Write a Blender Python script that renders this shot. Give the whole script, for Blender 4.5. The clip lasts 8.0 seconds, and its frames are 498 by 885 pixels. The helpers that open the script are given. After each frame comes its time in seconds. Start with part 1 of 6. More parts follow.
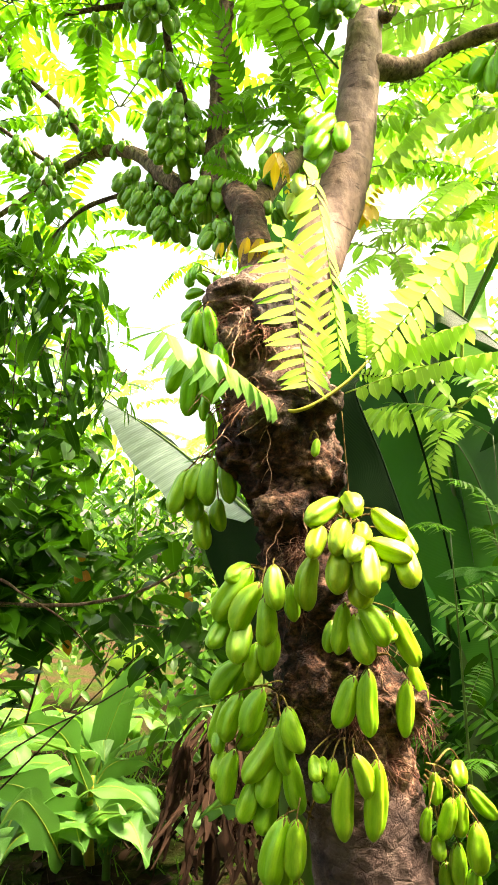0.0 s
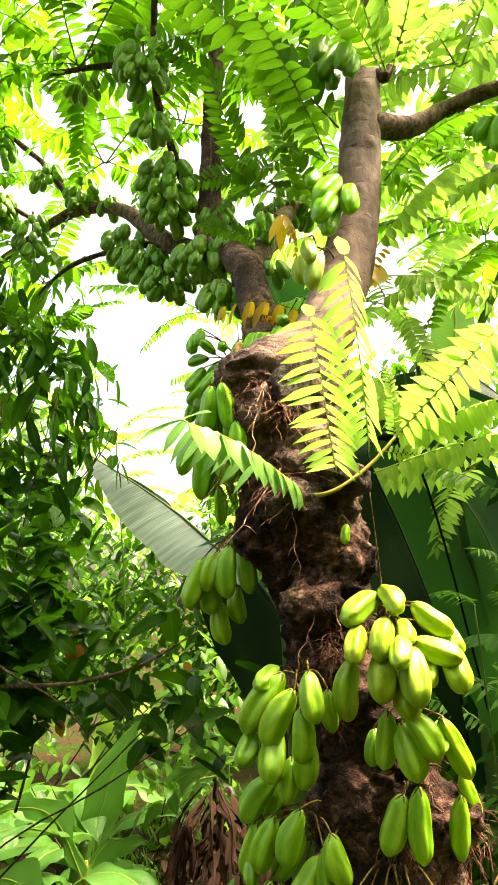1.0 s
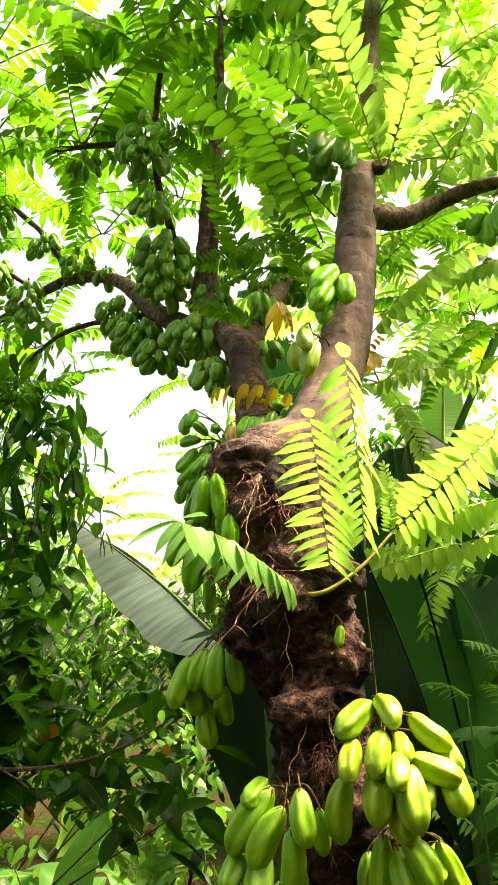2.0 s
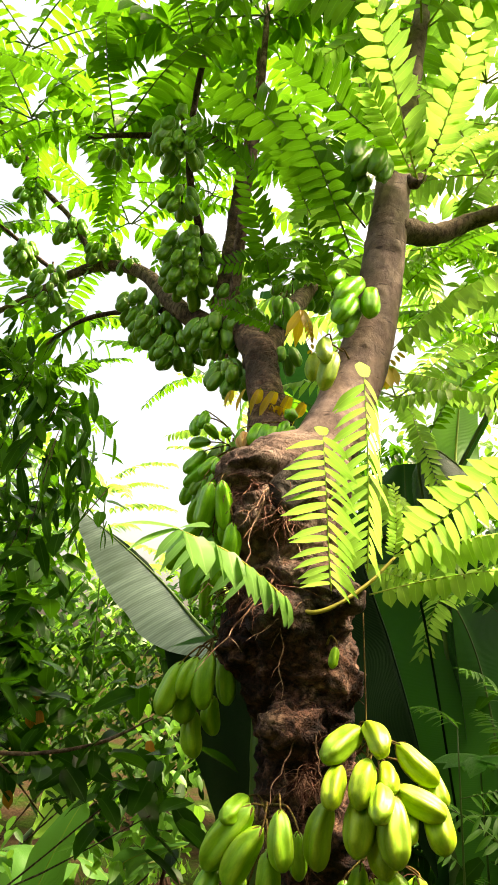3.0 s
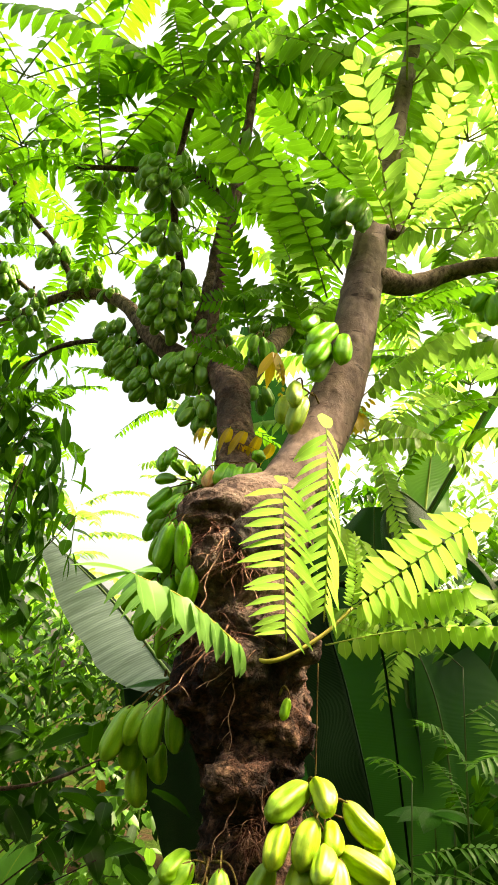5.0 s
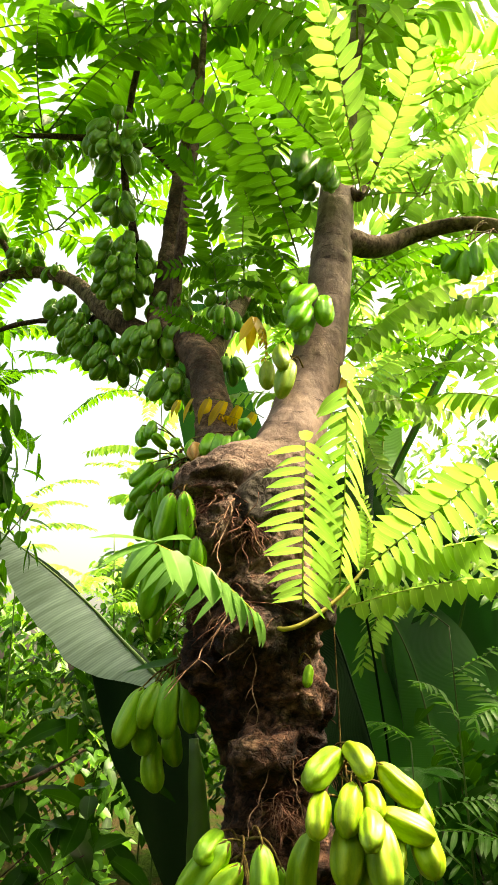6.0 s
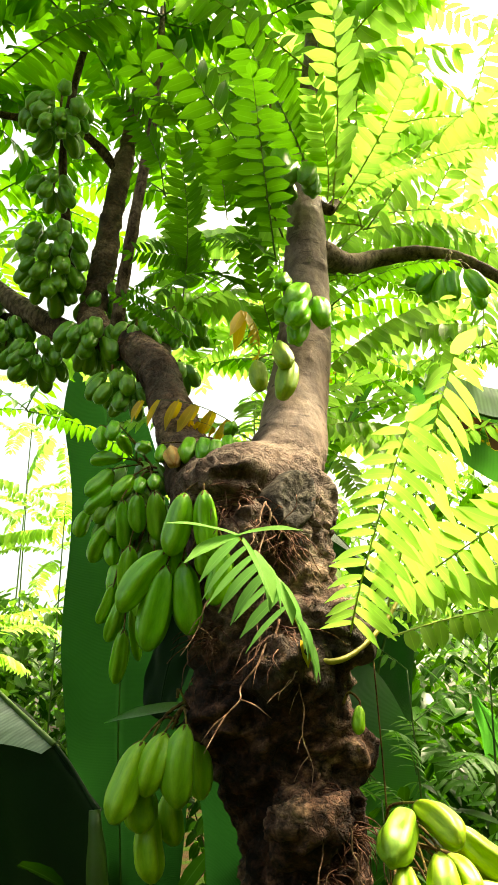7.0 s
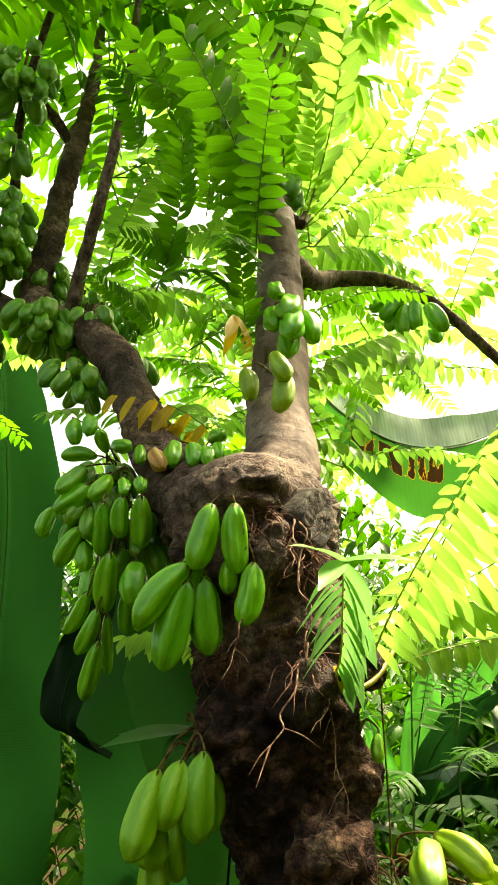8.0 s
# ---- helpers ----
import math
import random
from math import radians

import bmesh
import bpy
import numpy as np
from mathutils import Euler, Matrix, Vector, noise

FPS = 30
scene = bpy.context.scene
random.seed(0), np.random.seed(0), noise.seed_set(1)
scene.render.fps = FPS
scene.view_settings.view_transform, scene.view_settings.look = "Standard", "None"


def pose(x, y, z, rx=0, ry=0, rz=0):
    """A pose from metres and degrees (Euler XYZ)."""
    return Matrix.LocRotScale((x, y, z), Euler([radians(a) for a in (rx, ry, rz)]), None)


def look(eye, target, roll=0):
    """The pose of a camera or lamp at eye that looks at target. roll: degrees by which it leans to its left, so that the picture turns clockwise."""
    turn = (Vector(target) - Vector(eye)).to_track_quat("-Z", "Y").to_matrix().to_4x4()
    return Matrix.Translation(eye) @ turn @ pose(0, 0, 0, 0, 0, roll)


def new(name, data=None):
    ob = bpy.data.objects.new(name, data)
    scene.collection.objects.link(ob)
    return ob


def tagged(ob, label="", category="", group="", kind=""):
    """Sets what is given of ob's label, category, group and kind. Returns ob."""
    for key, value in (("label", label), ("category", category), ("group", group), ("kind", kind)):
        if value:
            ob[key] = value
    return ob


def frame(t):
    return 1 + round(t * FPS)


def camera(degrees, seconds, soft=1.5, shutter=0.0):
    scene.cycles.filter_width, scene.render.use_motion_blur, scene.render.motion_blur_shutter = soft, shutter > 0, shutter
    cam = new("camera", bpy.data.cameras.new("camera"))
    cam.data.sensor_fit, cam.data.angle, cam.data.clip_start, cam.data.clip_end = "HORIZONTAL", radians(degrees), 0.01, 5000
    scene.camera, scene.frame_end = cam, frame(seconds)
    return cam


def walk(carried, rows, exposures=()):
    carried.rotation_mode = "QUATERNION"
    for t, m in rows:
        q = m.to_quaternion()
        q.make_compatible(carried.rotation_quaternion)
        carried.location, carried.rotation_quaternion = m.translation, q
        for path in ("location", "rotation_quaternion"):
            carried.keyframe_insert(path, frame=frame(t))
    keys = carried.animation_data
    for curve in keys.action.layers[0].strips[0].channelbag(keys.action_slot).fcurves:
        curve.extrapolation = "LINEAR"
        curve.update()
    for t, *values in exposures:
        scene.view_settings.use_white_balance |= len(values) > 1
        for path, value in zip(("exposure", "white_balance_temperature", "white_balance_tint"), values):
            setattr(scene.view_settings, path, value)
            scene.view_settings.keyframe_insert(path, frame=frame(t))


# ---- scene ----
cam = camera(39.9, 8.0)
METRES, EYE, TILT, LEAN, TURN = 0.9, 1.35, 10.0, 0.0, 0.0
ROWS = [
    (0, 0, 0, 0, -0, 0, -0),
    (0.2, -0.0194, 0.0167, 0.0246, -0.22, 1.35, 0.34),
    (0.5, -0.0508, 0.0551, 0.0517, -0.49, 2.21, 0.97),
    (0.8, -0.0693, 0.0747, 0.0703, -1.44, 2.42, 1.41),
    (1, -0.0715, 0.0941, 0.0827, -1.75, 3.19, 1.63),
    (1.2, -0.0745, 0.0995, 0.1064, -2.14, 4.81, 1.54),
    (1.5, -0.0793, 0.1009, 0.1279, -2.98, 6.86, 1.29),
    (1.7, -0.0865, 0.1054, 0.1361, -3.19, 7.79, 0.78),
    (2.8, -0.0834, 0.1208, 0.1641, -2.7, 8.02, -2.72),
    (3, -0.0865, 0.1272, 0.1686, -3.01, 7.67, -4.78),
    (3.2, -0.0843, 0.1458, 0.1759, -2.86, 6.57, -6.14),
    (3.5, -0.0731, 0.1274, 0.1719, -2.75, 6.04, -7.32),
    (3.8, -0.0668, 0.1332, 0.1771, -3.26, 6.67, -7.68),
    (4, -0.065, 0.129, 0.1795, -3.46, 7.4, -7.67),
    (4.2, -0.0618, 0.1258, 0.1837, -3.76, 8.25, -7.55),
    (5.3, -0.0702, 0.1316, 0.194, -6.27, 10.71, -7.3),
    (5.5, -0.0849, 0.1383, 0.1943, -7.16, 9.56, -6.88),
    (5.8, -0.1321, 0.1682, 0.1687, -9.01, 10.46, -3.85),
    (6, -0.1677, 0.1968, 0.1551, -10.36, 9.7, -3.44),
    (6.2, -0.2065, 0.2441, 0.1219, -12.93, 10.99, -2.86),
    (6.5, -0.2587, 0.3414, 0.0964, -17.5, 12.41, -2.1),
    (6.8, -0.3239, 0.4231, 0.0987, -19.58, 14.26, -2.61),
    (7, -0.3664, 0.464, 0.0896, -23.65, 15.07, -4.03),
    (7.2, -0.4059, 0.4959, 0.0891, -29.19, 15.4, -4.87),
    (7.5, -0.4663, 0.5629, 0.0898, -33.46, 15.24, -5.37),
    (7.8, -0.5235, 0.5804, 0.0807, -35.35, 16.3, -5.85),
    (8, -0.5438, 0.6046, 0.0913, -36.42, 16.47, -6.22),
]
walk(cam, [(t, pose(0, 0, EYE, TILT, LEAN, TURN) @ pose(METRES * x, METRES * y, METRES * z, 90 + pitch, roll, yaw)) for t, x, y, z, yaw, pitch, roll in ROWS],
     exposures=[(0.0, 3.25, 8800, 12), (1.0, 2.7, 8800, 13), (3.0, 2.22, 9000, 13), (5.5, 2.2, 9200, 9), (6.5, 2.2, 9400, 0), (8.0, 2.26, 9300, -3)])

# ---- sky and sun: bright hazy tropical day, sun high to the right ----
SUN_ELEVATION, SUN_AZIMUTH = 60.0, 88.0
world = bpy.data.worlds.new("world")
scene.world = world
world.use_nodes = True
sky = world.node_tree.nodes.new("ShaderNodeTexSky")
sky.sky_type = "NISHITA"
sky.sun_disc = False
sky.sun_elevation = radians(SUN_ELEVATION)
sky.sun_rotation = radians(SUN_AZIMUTH)
sky.air_density, sky.dust_density, sky.ozone_density = 1.0, 8.0, 0.5
backing = world.node_tree.nodes["Background"]
backing.inputs["Strength"].default_value = 0.118
world.node_tree.links.new(sky.outputs["Color"], backing.inputs["Color"])

sun = new("sun", bpy.data.lights.new("sun", "SUN"))
sun.data.energy, sun.data.angle, sun.data.color = 5.0, radians(24.0), (1.0, 0.96, 0.9)
el, az = radians(SUN_ELEVATION), radians(SUN_AZIMUTH)
sun.matrix_world = look((0, 0, 8), (Vector((0, 0, 8)) - Vector((math.sin(az) * math.cos(el), math.cos(az) * math.cos(el), math.sin(el)))))

# ---- materials ----
def links(tree, *pairs):
    for a, b in pairs:
        tree.links.new(a, b)


def ramp(tree, source, stops):
    node = tree.nodes.new("ShaderNodeValToRGB")
    while len(node.color_ramp.elements) < len(stops):
        node.color_ramp.elements.new(0.5)
    for e, (p, c) in zip(node.color_ramp.elements, stops):
        e.position, e.color = p, (*c, 1)
    tree.links.new(source, node.inputs[0])
    return node.outputs[0]


def tex_noise(tree, scale, detail=4.0, rough=0.55, space="Object", stretch=(1, 1, 1)):
    co = tree.nodes.new("ShaderNodeTexCoord")
    mp = tree.nodes.new("ShaderNodeMapping")
    mp.inputs["Scale"].default_value = stretch
    n = tree.nodes.new("ShaderNodeTexNoise")
    n.inputs["Scale"].default_value, n.inputs["Detail"].default_value, n.inputs["Roughness"].default_value = scale, detail, rough
    links(tree, (co.outputs[space], mp.inputs[0]), (mp.outputs[0], n.inputs["Vector"]))
    return n.outputs[0]


def mixed(tree, a, b, fac, mode="MIX"):
    n = tree.nodes.new("ShaderNodeMix")
    n.data_type, n.blend_type = "RGBA", mode
    for value, socket in ((fac, n.inputs[0]), (a, n.inputs[6]), (b, n.inputs[7])):
        if isinstance(value, (int, float)):
            socket.default_value = value
        elif isinstance(value, tuple):
            socket.default_value = (*value, 1)
        else:
            tree.links.new(value, socket)
    return n.outputs[2]


def bump(tree, height, strength, distance):
    b = tree.nodes.new("ShaderNodeBump")
    b.inputs["Strength"].default_value, b.inputs["Distance"].default_value = strength, distance
    tree.links.new(height, b.inputs["Height"])
    return b.outputs[0]


def material(name, rough=0.5):
    m = bpy.data.materials.new(name)
    m.use_nodes = True
    b = m.node_tree.nodes["Principled BSDF"]
    b.inputs["Roughness"].default_value = rough
    return m, m.node_tree, b


def object_random(tree):
    return tree.nodes.new("ShaderNodeObjectInfo").outputs["Random"]


def island_random(tree):
    return tree.nodes.new("ShaderNodeNewGeometry").outputs["Random Per Island"]


def leaf_material(name, dark, light, glow, through_share=0.45, rough=0.38, patch=14.0, veins=0.0, spec=0.5, scorch=0.0, relief=0.002):
    """Leaf: a glossy skin over a share of light that passes through; colour varies by leaf and by patch."""
    m, t, b = material(name, rough)
    tone = mixed(t, dark, light, island_random(t))
    shade = ramp(t, tex_noise(t, patch, 5), [(0.3, (0.62, 0.62, 0.62)), (0.75, (1.15, 1.15, 1.15))])
    tone = mixed(t, tone, shade, 0.7, "MULTIPLY")
    tone = mixed(t, tone, mixed(t, (0.75, 0.75, 0.75), (1.15, 1.1, 1.0), object_random(t)), 0.6, "MULTIPLY")
    uv = t.nodes.new("ShaderNodeUVMap")
    uv.uv_map = "leaf"
    if veins:
        wave = t.nodes.new("ShaderNodeTexWave")
        wave.bands_direction = "Y"
        wave.inputs["Scale"].default_value, wave.inputs["Distortion"].default_value, wave.inputs["Detail"].default_value = veins, 0.6, 1.0
        links(t, (uv.outputs[0], wave.inputs["Vector"]))
        tone = mixed(t, tone, ramp(t, wave.outputs["Color"], [(0.0, (0.86, 0.86, 0.86) if 0.001 < relief < 0.005 else (0.97, 0.97, 0.97) if relief < 0.005 else (0.68, 0.71, 0.7)), (1.0, (1.08, 1.08, 1.08))]), 0.7, "MULTIPLY")
        links(t, (bump(t, wave.outputs["Color"], 0.3, min(relief, 0.003)), b.inputs["Normal"]))
        if relief > 0.005:
            # streaky highlights of the sheen, painted into the colour along the veins
            mp = t.nodes.new("ShaderNodeMapping")
            mp.inputs["Scale"].default_value = (1.5, 44.0, 1.0)
            streak = t.nodes.new("ShaderNodeTexNoise")
            streak.inputs["Scale"].default_value, streak.inputs["Detail"].default_value = 1.0, 6.0
            links(t, (uv.outputs[0], mp.inputs[0]), (mp.outputs[0], streak.inputs["Vector"]))
            tone = mixed(t, tone, ramp(t, streak.outputs[0], [(0.36, (0.5, 0.54, 0.52)), (0.66, (1.4, 1.4, 1.4))]), 0.85, "MULTIPLY")
    else:
        links(t, (bump(t, tex_noise(t, 120, 3), 0.25, 0.002), b.inputs["Normal"]))
    sep = t.nodes.new("ShaderNodeSeparateXYZ")
    links(t, (uv.outputs[0], sep.inputs[0]))
    rib = ramp(t, sep.outputs["X"], [(0.455, (0, 0, 0)), (0.495, (1, 1, 1)), (0.505, (1, 1, 1)), (0.545, (0, 0, 0))])
    rib_fac = t.nodes.new("ShaderNodeRGBToBW")
    links(t, (rib, rib_fac.inputs[0]))
    soft = t.nodes.new("ShaderNodeMath")
    soft.operation = "MULTIPLY"
    soft.inputs[1].default_value = 0.45
    links(t, (rib_fac.outputs[0], soft.inputs[0]))
    tone = mixed(t, tone, tuple(min(1.0, v * 1.7 + 0.03) for v in light), soft.outputs[0])
    if scorch:
        mp = t.nodes.new("ShaderNodeMapping")
        mp.inputs["Scale"].default_value = (1.2, 9.0, 1.0)
        streak = t.nodes.new("ShaderNodeTexNoise")
        streak.inputs["Scale"].default_value, streak.inputs["Detail"].default_value = 4.0, 5.0
        links(t, (uv.outputs[0], mp.inputs[0]), (mp.outputs[0], streak.inputs["Vector"]))
        across = ramp(t, sep.outputs["X"], [(0.51, (0, 0, 0)), (0.54, (1, 1, 1)), (0.72, (1, 1, 1)), (0.84, (0, 0, 0))])
        along = ramp(t, sep.outputs["Y"], [(0.41, (0, 0, 0)), (0.45, (1, 1, 1)), (0.7, (1, 1, 1)), (0.75, (0, 0, 0))])
        area = mixed(t, across, along, 1.0, "MULTIPLY")
        burn = mixed(t, mixed(t, streak.outputs[0], (0.12, 0.12, 0.12), 1.0, "ADD"), area, 1.0, "MULTIPLY")
        tone = mixed(t, tone, (0.55, 0.3, 0.02), ramp(t, burn, [(scorch, (0, 0, 0)), (scorch + 0.02, (1, 1, 1))]))
        tone = mixed(t, tone, (0.035, 0.014, 0.006), ramp(t, burn, [(scorch + 0.03, (0, 0, 0)), (scorch + 0.045, (1, 1, 1))]))
        glow = mixed(t, glow, tone, ramp(t, burn, [(scorch, (0, 0, 0)), (scorch + 0.02, (1, 1, 1))]))
    b.inputs["Specular IOR Level"].default_value = spec
    links(t, (tone, b.inputs["Base Color"]))
    tr = t.nodes.new("ShaderNodeBsdfTranslucent")
    links(t, (mixed(t, tone, glow, 0.72), tr.inputs["Color"]))
    mix = t.nodes.new("ShaderNodeMixShader")
    mix.inputs[0].default_value = through_share
    out = t.nodes["Material Output"]
    links(t, (b.outputs[0], mix.inputs[1]), (tr.outputs[0], mix.inputs[2]), (mix.outputs[0], out.inputs["Surface"]))
    return m


LEAF_GREEN = leaf_material("leaf_green", (0.026, 0.11, 0.006), (0.06, 0.19, 0.01), (0.14, 0.44, 0.02), 0.5, spec=0.1)
LEAF_YOUNG = leaf_material("leaf_young", (0.18, 0.38, 0.03), (0.29, 0.5, 0.045), (0.36, 0.7, 0.12), 0.5, spec=0.35)
LEAF_YELLOW = leaf_material("leaf_yellow", (0.64, 0.42, 0.015), (0.74, 0.53, 0.03), (0.95, 0.68, 0.05), 0.5)
LEAF_ORANGE = leaf_material("leaf_orange", (0.4, 0.14, 0.015), (0.5, 0.2, 0.02), (0.7, 0.3, 0.03), 0.4)
LEAF_PALE = leaf_material("leaf_pale", (0.1, 0.26, 0.05), (0.15, 0.32, 0.07), (0.2, 0.48, 0.12), 0.42, spec=0.15)
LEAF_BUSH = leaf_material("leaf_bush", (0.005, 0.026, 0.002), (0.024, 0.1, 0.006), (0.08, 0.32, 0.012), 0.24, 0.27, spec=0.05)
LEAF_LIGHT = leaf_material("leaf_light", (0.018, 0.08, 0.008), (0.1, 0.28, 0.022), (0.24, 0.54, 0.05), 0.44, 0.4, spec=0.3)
LEAF_BANANA = leaf_material("leaf_banana", (0.008, 0.045, 0.006), (0.014, 0.066, 0.009), (0.025, 0.17, 0.03), 0.1, 0.34, 3.0, 150.0, 0.22, relief=0.0015)
# darker copy of the banana leaf: shade is put into its colour
LEAF_BANANA_SHADE = leaf_material("leaf_banana_shade", (0.004, 0.016, 0.005), (0.007, 0.026, 0.007), (0.01, 0.05, 0.01), 0.03, 0.5, 3.0, 150.0, 0.05, relief=0.0008)
LEAF_BANANA_PALE = leaf_material("leaf_banana_pale", (0.05, 0.19, 0.035), (0.1, 0.29, 0.055), (0.22, 0.52, 0.08), 0.34, 0.36, 3.0, 60.0, 0.3)
# pale waxy bloom plus sheen streaks painted into the tone
LEAF_WAX_SHEEN = leaf_material("leaf_wax_sheen", (0.095, 0.145, 0.13), (0.21, 0.28, 0.26), (0.4, 0.5, 0.42), 0.22, 0.25, 2.5, 32.0, 0.9, relief=0.008)
LEAF_MID = leaf_material("leaf_mid", (0.018, 0.12, 0.012), (0.04, 0.18, 0.022), (0.09, 0.4, 0.05), 0.34, 0.3, 3.0, 110.0, 0.2, relief=0.0008)
LEAF_WEED = leaf_material("leaf_weed", (0.04, 0.17, 0.016), (0.085, 0.27, 0.026), (0.18, 0.52, 0.05), 0.45, 0.36, spec=0.2)
LEAF_SCORCHED = leaf_material("leaf_scorched", (0.022, 0.11, 0.014), (0.04, 0.16, 0.02), (0.07, 0.32, 0.04), 0.28, 0.36, 3.0, 90.0, 0.5, scorch=0.58)
LEAF_DRY = leaf_material("leaf_dry", (0.014, 0.007, 0.004), (0.05, 0.026, 0.016), (0.1, 0.05, 0.025), 0.05, 0.85, 9.0, spec=0.1)
STALK_GREEN = leaf_material("stalk_green", (0.04, 0.1, 0.015), (0.07, 0.15, 0.02), (0.3, 0.4, 0.05), 0.1, 0.45)
STALK_YOUNG = leaf_material("stalk_young", (0.22, 0.32, 0.04), (0.32, 0.42, 0.06), (0.4, 0.55, 0.06), 0.2, 0.45)
STALK_YELLOW = leaf_material("stalk_yellow", (0.4, 0.36, 0.05), (0.5, 0.42, 0.06), (0.5, 0.5, 0.05), 0.15, 0.45)


def bark_look(t, base, pale, dark, scale, grain=0.85):
    """Colour and height of bark: blotches, stringy grain, cracks between plates, lichen."""
    big = tex_noise(t, 13 * scale, 9, 0.7)
    fine = tex_noise(t, 60 * scale, 8, 0.7, stretch=(1, 1, 0.45))
    flake = t.nodes.new("ShaderNodeTexVoronoi")
    flake.inputs["Scale"].default_value = 34 * scale
    place = t.nodes.new("ShaderNodeTexCoord")
    links(t, (mixed(t, place.outputs["Object"], tex_noise(t, 45 * scale, 5), 0.08, "ADD"), flake.inputs["Vector"]))
    cell = t.nodes.new("ShaderNodeSeparateColor")
    links(t, (flake.outputs["Color"], cell.inputs[0]))
    patchy = mixed(t, big, cell.outputs[0], 0.2)
    tone = ramp(t, patchy, [(0.36, dark), (0.48, base), (0.64, pale)])
    tone = mixed(t, tone, ramp(t, fine, [(0.38, (0.2, 0.16, 0.14)), (0.58, (1.25, 1.2, 1.12))]), grain, "MULTIPLY")
    lichen = tex_noise(t, 24 * scale, 7, 0.7)
    tone = mixed(t, tone, (0.24, 0.2, 0.14), ramp(t, lichen, [(0.62, (0, 0, 0)), (0.74, (0.3, 0.3, 0.3))]))
    cells = t.nodes.new("ShaderNodeTexVoronoi")
    cells.feature = "DISTANCE_TO_EDGE"
    cells.inputs["Scale"].default_value = 50 * scale
    co = t.nodes.new("ShaderNodeTexCoord")
    mp = t.nodes.new("ShaderNodeMapping")
    mp.inputs["Scale"].default_value = (1, 1, 0.55)
    links(t, (co.outputs["Object"], mp.inputs[0]))
    warp = mixed(t, mp.outputs[0], tex_noise(t, 30 * scale, 4), 0.12, "ADD")
    links(t, (warp, cells.inputs["Vector"]))
    crack = ramp(t, cells.outputs["Distance"], [(0.0, (0, 0, 0)), (0.18, (1, 1, 1))])
    return tone, mixed(t, fine, crack, 0.14)


def bark_material(name, base, pale, dark, scale, relief):
    m, t, b = material(name, 0.85)
    tone, height = bark_look(t, base, pale, dark, scale)
    links(t, (tone, b.inputs["Base Color"]), (bump(t, height, 1.0, relief), b.inputs["Normal"]))
    b.inputs["Specular IOR Level"].default_value = 0.15
    return m


def old_bark(t):
    """Colour and height of the old bark: blotches from near black to tan, flaking scales, short cracks, wrinkles."""
    blot = tex_noise(t, 8, 9, 0.66)
    tone = ramp(t, blot, [(0.37, (0.008, 0.0035, 0.0025)), (0.46, (0.055, 0.023, 0.015)), (0.53, (0.15, 0.076, 0.052)), (0.63, (0.37, 0.24, 0.17))])
    grain = tex_noise(t, 62, 9, 0.72, stretch=(1, 1, 1.5))
    tone = mixed(t, tone, ramp(t, grain, [(0.4, (0.16, 0.14, 0.13)), (0.6, (1.7, 1.65, 1.6))]), 0.9, "MULTIPLY")
    place = t.nodes.new("ShaderNodeTexCoord")
    warped = mixed(t, place.outputs["Object"], tex_noise(t, 26, 5), 0.09, "ADD")
    scales = t.nodes.new("ShaderNodeTexVoronoi")
    scales.inputs["Scale"].default_value = 110
    links(t, (warped, scales.inputs["Vector"]))
    flake = t.nodes.new("ShaderNodeSeparateColor")
    links(t, (scales.outputs["Color"], flake.inputs[0]))
    tone = mixed(t, tone, ramp(t, flake.outputs[0], [(0.1, (0.55, 0.52, 0.5)), (0.9, (1.4, 1.36, 1.3))]), 0.6, "MULTIPLY")
    seams = t.nodes.new("ShaderNodeTexVoronoi")
    seams.feature = "DISTANCE_TO_EDGE"
    seams.inputs["Scale"].default_value = 32
    links(t, (warped, seams.inputs["Vector"]))
    crack = ramp(t, seams.outputs["Distance"], [(0.0, (0, 0, 0)), (0.1, (1, 1, 1))])
    tone = mixed(t, tone, ramp(t, seams.outputs["Distance"], [(0.0, (0.3, 0.26, 0.24)), (0.07, (1, 1, 1))]), 0.55, "MULTIPLY")
    height = mixed(t, mixed(t, grain, flake.outputs[0], 0.22), crack, 0.2)
    return tone, height


